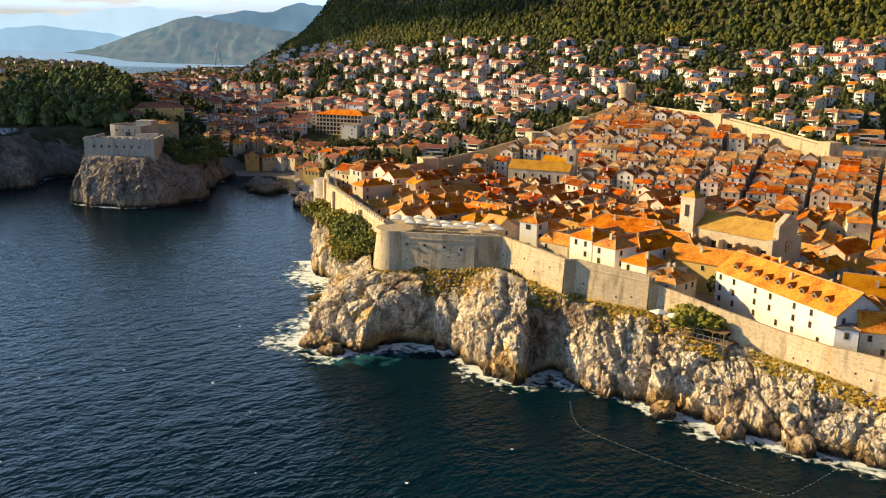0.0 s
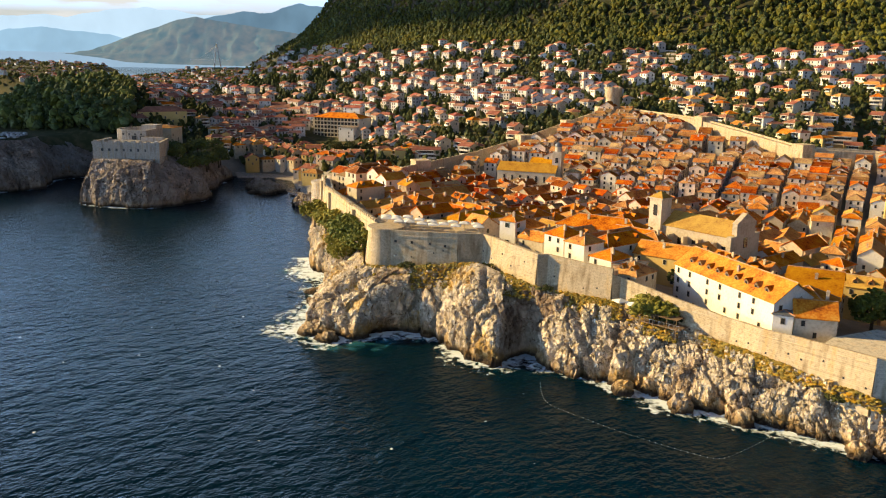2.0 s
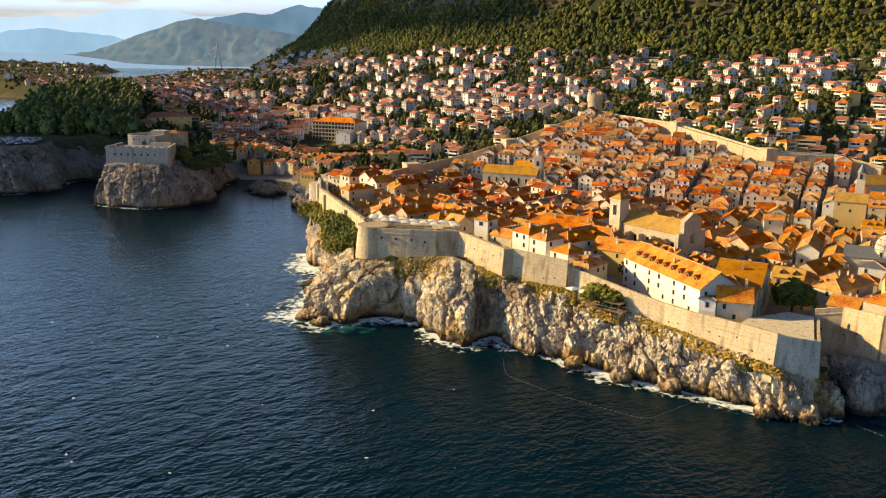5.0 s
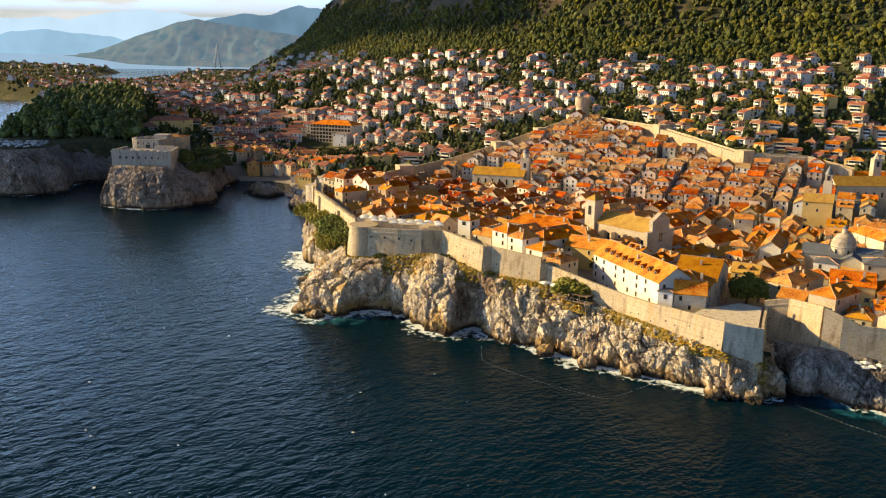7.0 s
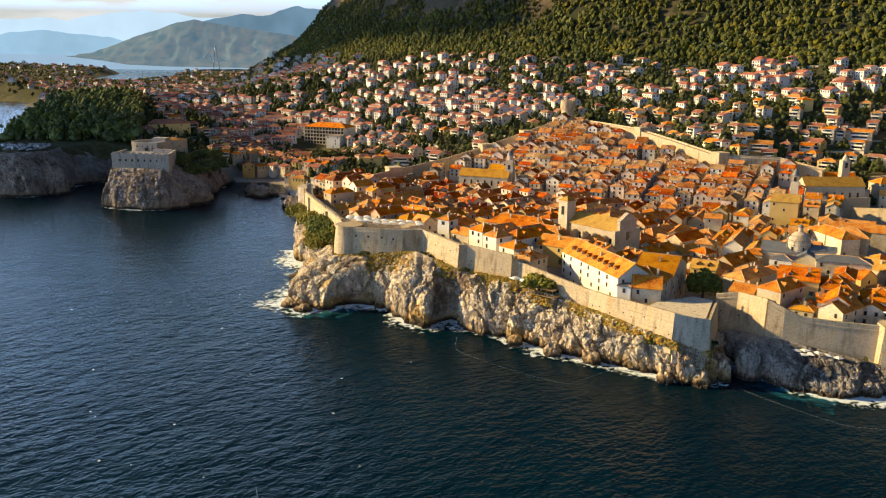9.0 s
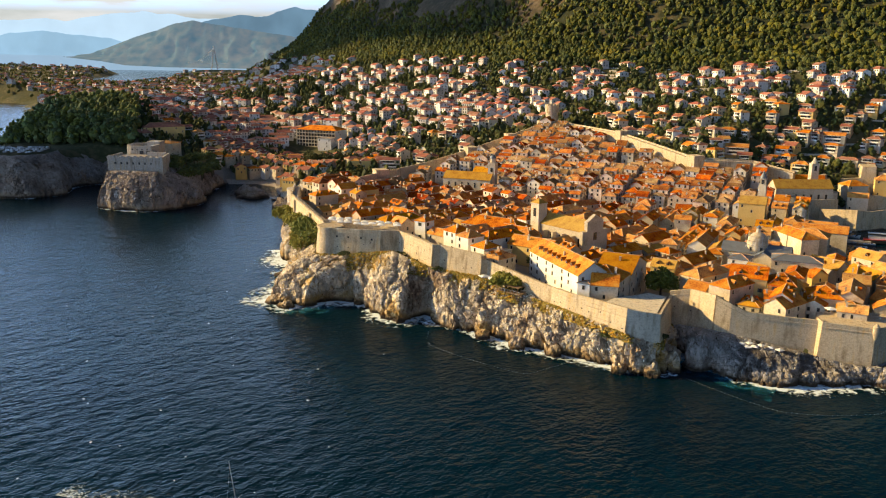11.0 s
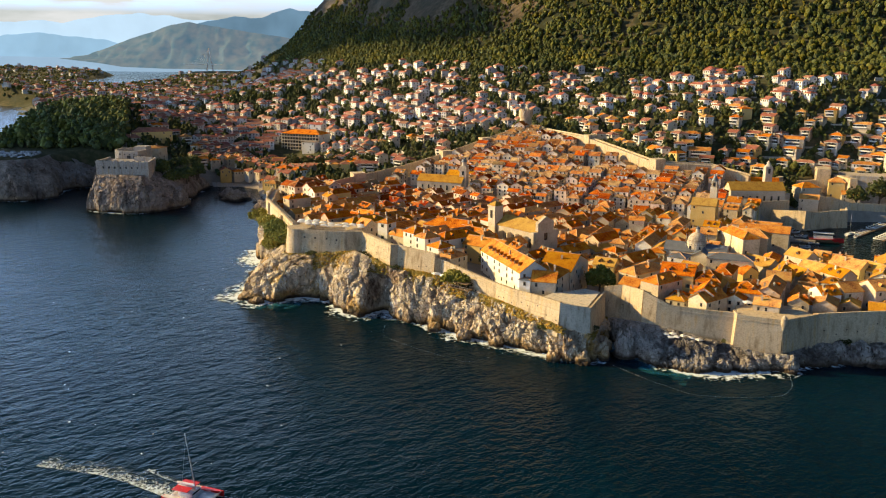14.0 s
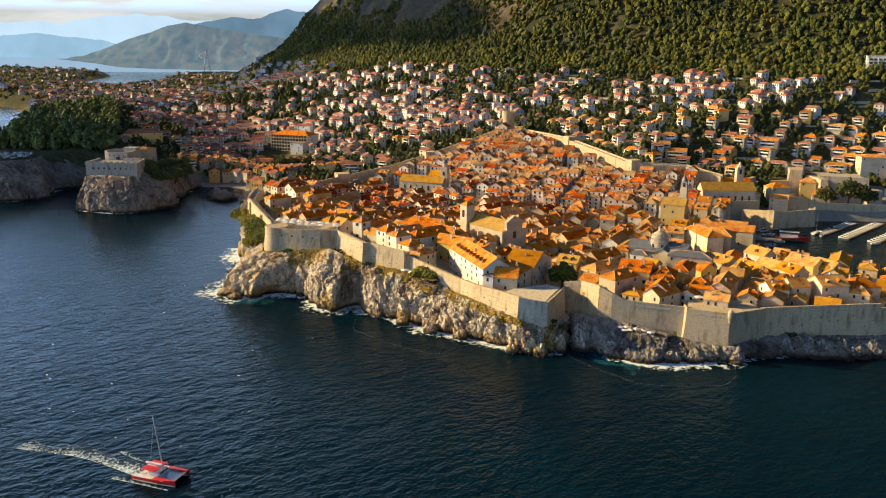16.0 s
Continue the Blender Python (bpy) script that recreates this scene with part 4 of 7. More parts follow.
def balcony_mesh():
    """A slab with a low front wall before a dark glazed recess."""
    bm = bm_box(-1, 1, -0.05, 0.3, 0.2, 2.3)
    bm_box(-1.05, 1.05, -1.5, 0.1, -0.12, 0.1, bm=bm)
    bm_box(-1.05, 1.05, -1.5, -1.4, 0.1, 0.85, bm=bm)
    bm_box(-1.05, 1.05, -1.5, 0.0, 2.45, 2.6, bm=bm)
    me = bpy.data.meshes.new("balcony")
    bm.to_mesh(me)
    bm.free()
    me.materials.append(GLASS)
    me.materials.append(WHITE)
    for p in me.polygons[6:]:
        p.material_index = 1
    return me


BALCONY = balcony_mesh()


def dormer_mesh():
    """A small gabled dormer looking along -y."""
    v = [(-0.8, 0, 0), (0.8, 0, 0), (0.8, 0, 1.1), (0, 0, 1.75), (-0.8, 0, 1.1), (-0.8, 2.6, 0), (0.8, 2.6, 0), (0.8, 2.6, 1.1), (0, 2.6, 1.75), (-0.8, 2.6, 1.1),
         (-1.0, -0.2, 1.0), (0, -0.2, 1.85), (1.0, -0.2, 1.0), (-1.0, 2.6, 1.0), (0, 2.6, 1.85), (1.0, 2.6, 1.0), (-0.36, -0.03, 0.15), (0.36, -0.03, 0.15), (0.36, -0.03, 1.05), (-0.36, -0.03, 1.05)]
    f = [(0, 1, 2, 3, 4), (0, 4, 9, 5), (1, 6, 7, 2), (10, 11, 14, 13), (11, 12, 15, 14), (16, 17, 18, 19)]
    me = bpy.data.meshes.new("dormer")
    me.from_pydata(v, [], f)
    # Dark WOOD on the front face paints in its shade.
    for m in (WOOD, ROOF, GLASS):
        me.materials.append(m)
    me.polygons.foreach_set("material_index", [0, 1, 1, 1, 1, 2])
    return me


DORMER = dormer_mesh()


def wall_shape(w, d, h, rh, hip, foot=4.0):
    a, b = w / 2, d / 2
    v = [(-a, -b, -foot), (a, -b, -foot), (a, b, -foot), (-a, b, -foot), (-a, -b, h), (a, -b, h), (a, b, h), (-a, b, h)]
    f = [(0, 1, 5, 4), (2, 3, 7, 6)]
    if hip:
        f += [(1, 2, 6, 5), (3, 0, 4, 7), (4, 5, 6, 7)]
    else:
        v += [(-a, 0, h + rh * 0.94), (a, 0, h + rh * 0.94)]
        f += [(1, 2, 6, 9, 5), (3, 0, 4, 8, 7)]
    return v, f


def roof_shape(w, d, h, rh, hip, over=0.35, th=0.22):
    a, b = w / 2 + over, d / 2 + over
    drop = rh * over / (d / 2)
    z = h - drop
    if hip:
        k = min(b * 0.95, a * 0.98)
        v = [(-a, -b, z), (a, -b, z), (a, b, z), (-a, b, z), (-a, -b, z + th), (a, -b, z + th), (a, b, z + th), (-a, b, z + th), (-a + k, 0, h + rh), (a - k, 0, h + rh)]
        f = [(3, 2, 1, 0), (0, 1, 5, 4), (1, 2, 6, 5), (2, 3, 7, 6), (3, 0, 4, 7), (4, 5, 9, 8), (6, 7, 8, 9), (5, 6, 9), (7, 4, 8)]
    else:
        v = [(-a, -b, z), (a, -b, z), (a, b, z), (-a, b, z), (-a, -b, z + th), (a, -b, z + th), (a, b, z + th), (-a, b, z + th), (-a, 0, h + rh), (a, 0, h + rh), (-a, 0, h + rh + th), (a, 0, h + rh + th)]
        f = [(4, 5, 11, 10), (6, 7, 10, 11), (1, 0, 8, 9), (3, 2, 9, 8), (0, 1, 5, 4), (2, 3, 7, 6), (0, 4, 10, 8), (4, 0, 8, 10), (3, 8, 10, 7), (1, 9, 11, 5), (2, 6, 11, 9)]
        f.pop(7)
    return v, f


def ridge_caps(w, d, h, rh, hip, over=0.35, th=0.22, r=0.22):
    """Mortared cap tiles along the ridge and, on a hipped roof, down the four hips."""
    a, b = w / 2 + over, d / 2 + over
    z, top = h - rh * over / (d / 2) + th, h + rh + (0 if hip else th)
    k = min(b * 0.95, a * 0.98) if hip else 0
    runs = [((-a + k, 0, top), (a - k, 0, top))]
    if hip:
        runs += [((sx * a, sy * b, z), (sx * (a - k), 0, top)) for sx in (-1, 1) for sy in (-1, 1)]
    v, f = [], []
    for p, q in runs:
        p, q = Vector(p), Vector(q)
        side = (q - p).cross(Vector((0, 0, 1)))
        if side.length < 1e-4:
            continue
        side = side.normalized() * r
        o = len(v)
        v += [p + side - Vector((0, 0, 0.05)), p + Vector((0, 0, r * 0.8)), p - side - Vector((0, 0, 0.05)), q + side - Vector((0, 0, 0.05)), q + Vector((0, 0, r * 0.8)), q - side - Vector((0, 0, 0.05))]
        f += [(o, o + 3, o + 4, o + 1), (o + 1, o + 4, o + 5, o + 2), (o, o + 1, o + 2), (o + 3, o + 5, o + 4)]
    return [tuple(x) for x in v], f


def roof_part(w, d, h, rh, hip, roof, root):
    v, f = roof_shape(w, d, h, rh, hip)
    cv, cf = ridge_caps(w, d, h, rh, hip)
    o = len(v)
    return from_data("roof", list(v) + cv, list(f) + [tuple(i + o for i in q) for q in cf], [roof, RIDGE], root, [0] * len(f) + [1] * len(cf))


def window_spots(w, d, h, rot, limit, floor=2.9, gap=2.7):
    """Places of windows on the sides that look seaward, as local matrices."""
    spots = []
    for side in range(4):
        ang = side * math.pi / 2
        face = rot + ang - math.pi / 2
        if math.sin(face) > 0.35:
            continue
        length, off = (w, d / 2) if side % 2 == 0 else (d, w / 2)
        n = max(1, int((length - 1.0) / gap))
        for fl in range(max(1, int((h - 0.3) / floor))):
            z = h - 1.5 - fl * floor
            for k in range(n):
                t = (k - (n - 1) / 2) * (length - 1.2) / n
                spots.append(Matrix.Rotation(ang, 4, "Z") @ Matrix.Translation((t, -off - 0.01, z)))
    if len(spots) > limit:
        step = len(spots) / limit
        spots = [spots[int(i * step)] for i in range(limit)]
    return spots


def house(x, y, z, rot, w, d, h, rh, hip=False, wall=None, roof=None, label="", group="", name="townhouse", windows=8, chim=1, dormers=0, win=None, category="house", balconies=0):
    root = empty(name, pose(x, y, z, 0, 0, math.degrees(rot)), label, category, group)
    v, f = wall_shape(w, d, h, rh, hip)
    from_data("wall", v, f, wall or PLASTER, root)
    roof_part(w, d, h, rh, hip, roof or ROOF, root)
    for m in window_spots(w, d, h, rot, windows):
        share("window", win or WINDOW, root, m)
    for k in range(balconies):
        share("balcony", BALCONY, root, Matrix.Translation((rng.uniform(-0.1, 0.1) * w, -d / 2, h - 2.9 - 2.8 * k)) @ Matrix.Diagonal((w * 0.32, 1, 1, 1)))
    for k in range(chim):
        share("chimney", CHIMNEY, root, Matrix.Translation((rng.uniform(-0.35, 0.35) * w, rng.choice((-1, 1)) * d * 0.18, h + rh * 0.68)))
    for k in range(dormers):
        t = (k + 0.5) / dormers - 0.5
        share("dormer", DORMER, root, Matrix.Translation((t * w * 0.85, -d * 0.36, h + rh * 0.2)) @ Matrix.Scale(1.15 if dormers > 6 else 1.0, 4))
    return root


def mass(name, verts, faces, mats, mi, label, category, smooth=False):
    """Many far pieces in one mesh, from arrays; faces all with the same number of corners."""
    me = bpy.data.meshes.new(name)
    nv, nf, k = len(verts), len(faces), faces.shape[1]
    me.vertices.add(nv)
    me.vertices.foreach_set("co", verts.astype(np.float32).ravel())
    me.loops.add(nf * k)
    me.loops.foreach_set("vertex_index", faces.astype(np.int32).ravel())
    me.polygons.add(nf)
    me.polygons.foreach_set("loop_start", np.arange(nf, dtype=np.int32) * k)
    for m in mats:
        me.materials.append(m)
    if mi is not None:
        me.polygons.foreach_set("material_index", np.asarray(mi, np.int32))
    me.polygons.foreach_set("use_smooth", np.full(nf, smooth))
    me.update(calc_edges=True)
    me.validate()
    return tagged(new(name, me), label, category, kind="stuff")


def far_houses(name, plots, label, wmat, rmat):
    """Joined far houses: walls, roofs and recess-dark windows."""
    vs, fs, mi = [], [], []
    for x, y, z, rot, w, d, h, rh, hip in plots:
        m = pose(x, y, z, 0, 0, math.degrees(rot))
        extra = []
        if name == "old_town_rows":
            extra.append((ridge_caps(w, d, h, rh, hip), 3))
            for j in range(rng.choice((0, 1, 1, 2))):
                cx_, cy_ = rng.uniform(-0.38, 0.38) * w, rng.choice((-1, 1)) * d * rng.uniform(0.1, 0.3)
                cz_ = h + rh * (1 - abs(cy_) / (d / 2))
                extra.append((([(cx_ + sx * 0.4, cy_ + sy * 0.32, cz_ + sz) for sz in (-0.5, 1.5) for sx, sy in ((-1, -1), (1, -1), (1, 1), (-1, 1))], [(0, 1, 5, 4), (1, 2, 6, 5), (2, 3, 7, 6), (3, 0, 4, 7), (4, 5, 6, 7)]), 0))
            if rng.random() < 0.3:
                ox_, oz_ = rng.uniform(-0.25, 0.25) * w, h + rh * 0.2
                extra.append((([(ox_ + px, -d * 0.4 + py, oz_ + pz) for px, py, pz in ((-0.8, 0, 0), (0.8, 0, 0), (0.8, 0, 1.1), (0, 0, 1.75), (-0.8, 0, 1.1), (0.8, 2.4, 1.1), (0, 2.4, 1.75), (-0.8, 2.4, 1.1))], [(0, 1, 2, 3, 4), (0, 4, 7), (1, 5, 2)]), 0))
                extra.append((([(ox_ + px, -d * 0.4 + py, oz_ + pz) for px, py, pz in ((-1, -0.2, 1.0), (0, -0.2, 1.85), (1, -0.2, 1.0), (-1, 2.6, 1.0), (0, 2.6, 1.85), (1, 2.6, 1.0))], [(0, 1, 4, 3), (1, 2, 5, 4)]), 1))
        for (v, f), k in [(wall_shape(w, d, h, rh, hip), 0), (roof_shape(w, d, h, rh, hip), 1)] + extra:
            o = len(vs)
            vs += [m @ Vector(p) for p in v]
            fs += [tuple(i + o for i in q) for q in f]
            mi += [k] * len(f)
        for s in window_spots(w, d, h, rot, 10, 2.8, 3.0):
            mm = m @ s
            o = len(vs)
            vs += [mm @ Vector(p) for p in ((-0.55, 0, -0.8), (0.55, 0, -0.8), (0.55, 0, 0.8), (-0.55, 0, 0.8), (-0.55, -0.12, -0.8), (0.55, -0.12, -0.8), (0.55, -0.12, 0.8), (-0.55, -0.12, 0.8))]
            fs += [tuple(i + o for i in q) for q in ((4, 5, 6, 7), (0, 4, 7, 3), (5, 1, 2, 6), (7, 6, 2, 3), (0, 1, 5, 4))]
            mi += [2] * 5
    return tagged(from_data(name, vs, fs, [wmat, rmat, GLASS, RIDGE], mat_index=mi), label, "houses", kind="stuff")


def polar(ax, ay, bx, by):
    return math.atan2(by - ay, bx - ax)


EAST_HOUSES = [(172.7, 254.1), (186.4, 267.8), (197.8, 251.8), (208.1, 255.5), (208.2, 276.9), (214.4, 243.1), (225.9, 261.3), (235.2, 256.8), (211.5, 217.8), (192.6, 210.7), (224.2, 219.5)]
# places kept free for the single buildings and squares: x, y, radius
FREE = [(56, 288, 6), (63, 282, 9), (72, 275, 10), (80, 268, 9), (86, 261, 7), (56, 222, 12), (62, 208, 14), (72, 196, 14), (80, 204, 13), (90, 220, 13), (98, 226, 8), (157, 276, 15), (170, 268, 12),
        (182, 398, 14), (192, 404, 6), (215, 455, 16), (230, 462, 16), (248, 470, 16), (222, 440, 12), (0, 492, 16), (14, 488, 14), (-10, 500, 14), (5, 515, 14), (1.5, 263, 6), (12, 248, 5), (18, 240, 9), (26, 232, 8),
        (110, 214, 9), (92, 177, 13), (84, 182, 8), (99, 222, 9), (150, 250, 8), (168, 250, 12), (178, 380, 10), (172, 330, 8), (120, 200, 3), (-30, 262, 10), (-18, 258, 9), (-42, 268, 9), (48, 240, 10), (57, 236, 9), (200, 345, 12), (214, 352, 14), (186, 318, 16), (205, 318, 12)] + [(x, y, 7) for x, y in EAST_HOUSES]


def free_spot(x, y, r):
    return all((x - a) ** 2 + (y - b) ** 2 > (c + r) ** 2 for a, b, c in FREE)


def town_plots():
    plots, cand = [], []
    for turn in (STREET, STREET - 0.42):                 # the south-western quarter is turned towards the open sea
        nx, ny = math.cos(turn), math.sin(turn)
        e = -250.0
        while e < 330:
            s = -300.0
            width = rng.uniform(7.6, 10.2)
            while s < 200:
                here = (100 + (e + width / 2) * ny + s * nx - 100) * NX + (440 - (e + width / 2) * nx + s * ny - 440) * NY
                north = here > 4
                dep = rng.choice((5.5, 6.5, 7.5, 8.5, 10)) if north else rng.choice((6, 7, 8, 9.5, 11, 14, 18, 22))
                jit = 0.0 if north else 1.2
                cx = 100 + (e + width / 2) * ny + (s + dep / 2) * nx + rng.uniform(-jit, jit)
                cy = 440 - (e + width / 2) * nx + (s + dep / 2) * ny + rng.uniform(-jit, jit)
                across = (cx - 100) * NX + (cy - 440) * NY
                west = across < 0 and cx + 0.25 * (cy - 300) < 118
                if not -7 < across < 7 and west == (turn != STREET):
                    cand.append((cx, cy, width, dep, north, turn))
                s += dep + (0.2 if north else rng.choice((0.2, 0.2, 0.2, 0.2, 2.6)))
            e += width + rng.choice((0.4, 2.4, 2.4, 3.4))
    c = np.array([q[:2] for q in cand])
    ok = inside(c[:, 0], c[:, 1], TOWN)
    dt, _ = dist_poly(c[:, 0], c[:, 1], TOWN + TOWN[:1])
    z = ground(c[:, 0], c[:, 1])
    dc, _ = dist_poly(c[:, 0], c[:, 1], SHORE)
    for q, o, t, zz, sh in zip(cand, ok, dt, z, dc):
        x, y, wd, dp, north, turn = q
        if not o or t < 7.5 or sh < 12 or not free_spot(x, y, min(wd, dp) * 0.45) or rng.random() < 0.035:
            continue
        along = rng.random() < (0.28 if north else 0.38)
        rot = turn if along else turn - math.pi / 2
        w, d = (dp, wd) if along else (wd, dp)
        if not north:
            rot += rng.gauss(0, 0.11)
        if max(wd, dp) > 12:
            along = dp > wd
            rot = turn if along else turn - math.pi / 2
            w, d = (dp, wd) if along else (wd, dp)
        h = rng.choice((8, 8.5, 9, 9.5, 10.5, 11.5)) if north else rng.choice((7, 8, 9, 10, 11, 12.5))
        if t < 16 and y < 330:
            h = min(h, 9)
        if max(w, d) > 12 and t < max(w, d) / 2 + 2:
            continue
        plots.append((x, y, float(zz), rot, w * 0.98, d * 0.97, h, d * rng.uniform(0.23, 0.33), rng.random() < (0.25 if north else 0.42)))
    return plots


TOWN_LABELS = ["pale stone townhouse with a tiled terracotta roof", "narrow plastered townhouse under weathered orange tiles", "cream townhouse with small dark windows and tiled roof"]
plots = town_plots()
plots.sort(key=lambda q: q[1] - 0.25 * q[0])
for i, q in enumerate(plots[:300]):
    x, y, z, rot, w, d, h, rh, hip = q
    k = rng.random()
    wall = WHITE if k < 0.12 else OCHRE if k < 0.2 else CREAM if k < 0.35 else PLASTER
    lab = "white-rendered townhouse with a tiled orange roof" if wall is WHITE else "ochre-yellow townhouse with a tiled orange roof" if wall is OCHRE else TOWN_LABELS[i % 3]
    house(x, y, z, rot, w, d, h, rh, hip, wall, ROOF_OLD if rng.random() < (0.4 if x > 150 and y < 300 else 0.14) else ROOF, lab, "houses of the old town", windows=8 if y < 290 else 6, chim=rng.choice((0, 1, 1, 2)), dormers=rng.choice((0, 0, 0, 1, 2)))
far_houses("old_town_rows", plots[300:], "close rows of stone houses with terracotta roofs climbing the slope", PLASTER_FAR, ROOF_FAR)


def hill_plots():
    cand = []
    for y0, y1, x0, x1, step in ((548, 720, -335, -70, 11.5), (720, 800, -330, -60, 14.0), (455, 760, -60, 560, 14.5), (760, 1050, -520, 640, 18.5), (1050, 1500, -900, 200, 24.0), (1500, 2300, -1500, -150, 40.0), (2300, 3900, -2900, -500, 66.0)):
        y = y0
        row = 0
        while y < y1:
            x = x0 + (row % 2) * step * 0.5
            while x < x1:
                cand.append((x + rng.uniform(-0.3, 0.3) * step, y + rng.uniform(-0.28, 0.28) * step, step))
                x += step
            y += step * 0.82
            row += 1
    c = np.array([q[:2] for q in cand])
    d, side = dist_poly(c[:, 0], c[:, 1], FOOT)
    df = d * side
    dt, _ = dist_poly(c[:, 0], c[:, 1], TOWN + TOWN[:1])
    it = inside(c[:, 0], c[:, 1], TOWN)
    dc, _ = dist_poly(c[:, 0], c[:, 1], SHORE)
    il = inside(c[:, 0], c[:, 1], SHORE)
    z = ground(c[:, 0], c[:, 1])
    gx = ground(c[:, 0] + 4, c[:, 1]) - ground(c[:, 0] - 4, c[:, 1])
    gy = ground(c[:, 0], c[:, 1] + 4) - ground(c[:, 0], c[:, 1] - 4)
    dens = wave(c[:, 0] * 1.3, c[:, 1] * 1.3, 5.0)
    out = []
    for k, (x, y, step) in enumerate(cand):
        if it[k] or not il[k] or dt[k] < 24 or dc[k] < 9 or df[k] > -6:
            continue
        if -212 < x < -104 and y < 612 and x * 0.3 + y > 470:
            continue
        if any((x - a) ** 2 + (y - b) ** 2 < r * r for a, b, r in PARKS) and not (y > 625 and -450 < x < -210 and x + 0.486 * (y - 605) > -290):
            continue
        near_top = df[k] > -45
        if rng.random() > (0.75 + 0.28 * dens[k]) * (0.6 if near_top else 1.0) * (0.72 if x > 40 and y > 600 else 0.74 if x < -60 and y > 640 else 1.0):
            continue
        rot = math.atan2(gy[k], gx[k]) - math.pi / 2 + rng.gauss(0, 0.12) - (0.7 if x > 0 else 0.3) if abs(gx[k]) + abs(gy[k]) > 0.5 else rng.uniform(-0.5, 0.3)
        big = step / 18.0
        w, dd = rng.choice((7.5, 8.5, 10, 11, 13, 17)) * min(max(big, 1.0), 1.4), rng.uniform(7.5, 9.8) * min(max(big, 1.0), 1.3)
        h = rng.choice((4.4, 5.2, 5.8, 7.4)) + (rng.choice((0.6, 1.5, 3.0)) if x < 0 else 0)
        if step < 12:
            w, dd, h = rng.uniform(8, 12), rng.uniform(6.5, 8.5), rng.choice((4.5, 5.5, 6.5, 7.5))
        out.append((x, y, float(z[k]), rot, w, dd, h, dd * rng.uniform(0.18, 0.27), rng.random() < 0.6))
    return out


PARKS = [(296, 462, 22), (262, 495, 36), (288, 505, 28), (250, 528, 12), (300, 520, 22), (-505, 890, 130), (150, 740, 22), (110, 690, 16), (190, 780, 20), (-335, 728, 34), (-395, 680, 120), (-330, 620, 60), (-300, 1000, 66), (-165, 706, 32), (-125, 590, 24), (-105, 500, 16), (-40, 610, 30), (15, 640, 26), (-225, 500, 45), (235, 585, 12), (262, 560, 10), (320, 505, 40), (355, 545, 18), (416, 705, 22), (-118, 560, 20), (-380, 860, 24), (-168, 682, 30), (-150, 668, 24), (-300, 560, 75), (-238, 520, 44)]
hplots = hill_plots()
hplots.sort(key=lambda q: q[1] + 0.15 * abs(q[0]))
HILL_LABELS = ["white hillside house with a low orange hipped roof", "pale plastered villa with a tiled roof on the slope", "cream two-storey house among garden trees"]
for i, q in enumerate(hplots[:300]):
    x, y, z, rot, w, d, h, rh, hip = q
    house(x, y, z, rot, w, d, h, rh, hip, rng.choice((WHITE, PLASTER, PLASTER, CREAM, SUBURB, OCHRE, CREAM, CREAM, OCHRE)), ROOF_RED if rng.random() < (0.85 if x < 40 else 0.45) else ROOF, HILL_LABELS[i % 3], "houses on the hillside", "hillside_house", 4, rng.choice((0, 1)), balconies=2 if h > 5.5 else 1)
COVE = [(-133, 507, 0.5), (-138, 519, 0.4), (-144, 531, 0.6), (-150, 543, 0.8), (-160, 556, 0.2), (-171, 562, 0.1), (-182, 562, -0.1), (-193, 560, -0.2), (-124, 514, 0.5), (-129, 526, 0.45), (-135, 538, 0.6), (-141, 551, 0.7), (-150, 566, 0.2), (-164, 571, 0.1), (-177, 573, 0.0), (-117, 524, 0.4), (-121, 538, 0.5), (-128, 552, 0.5)]
for row in range(5):
    for k in range(11):
        x, y = -206 + k * 9.6 + row * 2.0 + rng.uniform(-1.2, 1.2), 566 + row * 9.2 - max(0, k - 5) * 7.5 + rng.uniform(-1, 1)
        if not inside(np.array([x]), np.array([y]), SHORE)[0] or dist_poly(np.array([x]), np.array([y]), SHORE)[0][0] < 11 or min((x - a) ** 2 + (y - b) ** 2 for a, b, c in COVE) < 66 or x > -110:
            continue
        COVE.append((x, y, 0.5 if k > 5 else 0.1))
for k, (x, y, r) in enumerate(COVE):
    house(x, y, float(ground([x], [y])[0]), r - 0.9, rng.uniform(9, 12.5), rng.uniform(7.5, 9.5), rng.uniform(4.6, 7.2), rng.uniform(1.6, 2.3), k % 3 == 0, (OCHRE, PLASTER, CREAM, WHITE)[(k * 7 // 3) % 4], ROOF_RED if k % 3 else ROOF, "old waterfront house with a tiled roof at the cove", "houses at the cove", "waterfront_house", 6, 1)
far_houses("hillside_houses_far", hplots[300:], "scattered pale houses with red-tiled roofs over the far slopes", SUBURB, ROOF_RED)


# ---- trees ----
def ico(sub):
    bm = bmesh.new()
    bmesh.ops.create_icosphere(bm, subdivisions=sub, radius=1)
    v, f = np.array([x.co[:] for x in bm.verts]), np.array([[x.index for x in q.verts] for q in bm.faces])
    bm.free()
    return v, f


ICO1, ICO2 = ico(1), ico(2)
nrng = np.random.RandomState(5)


def clumps(centres, sizes, squash=0.85, shape=None, jag=0.28):
    """Jagged leaf clumps: one knobbly ball for each centre."""
    v, f = shape or ICO1
    n, k = len(centres), len(v)
    r = 1 + nrng.uniform(-jag, jag, (n, k, 1))
    q = v[None] * r * np.asarray(sizes)[:, None, None] * np.array([1, 1, squash])
    q = q + np.asarray(centres)[:, None, :]
    faces = f[None] + (np.arange(n) * k)[:, None, None]
    return q.reshape(-1, 3), faces.reshape(-1, 3)


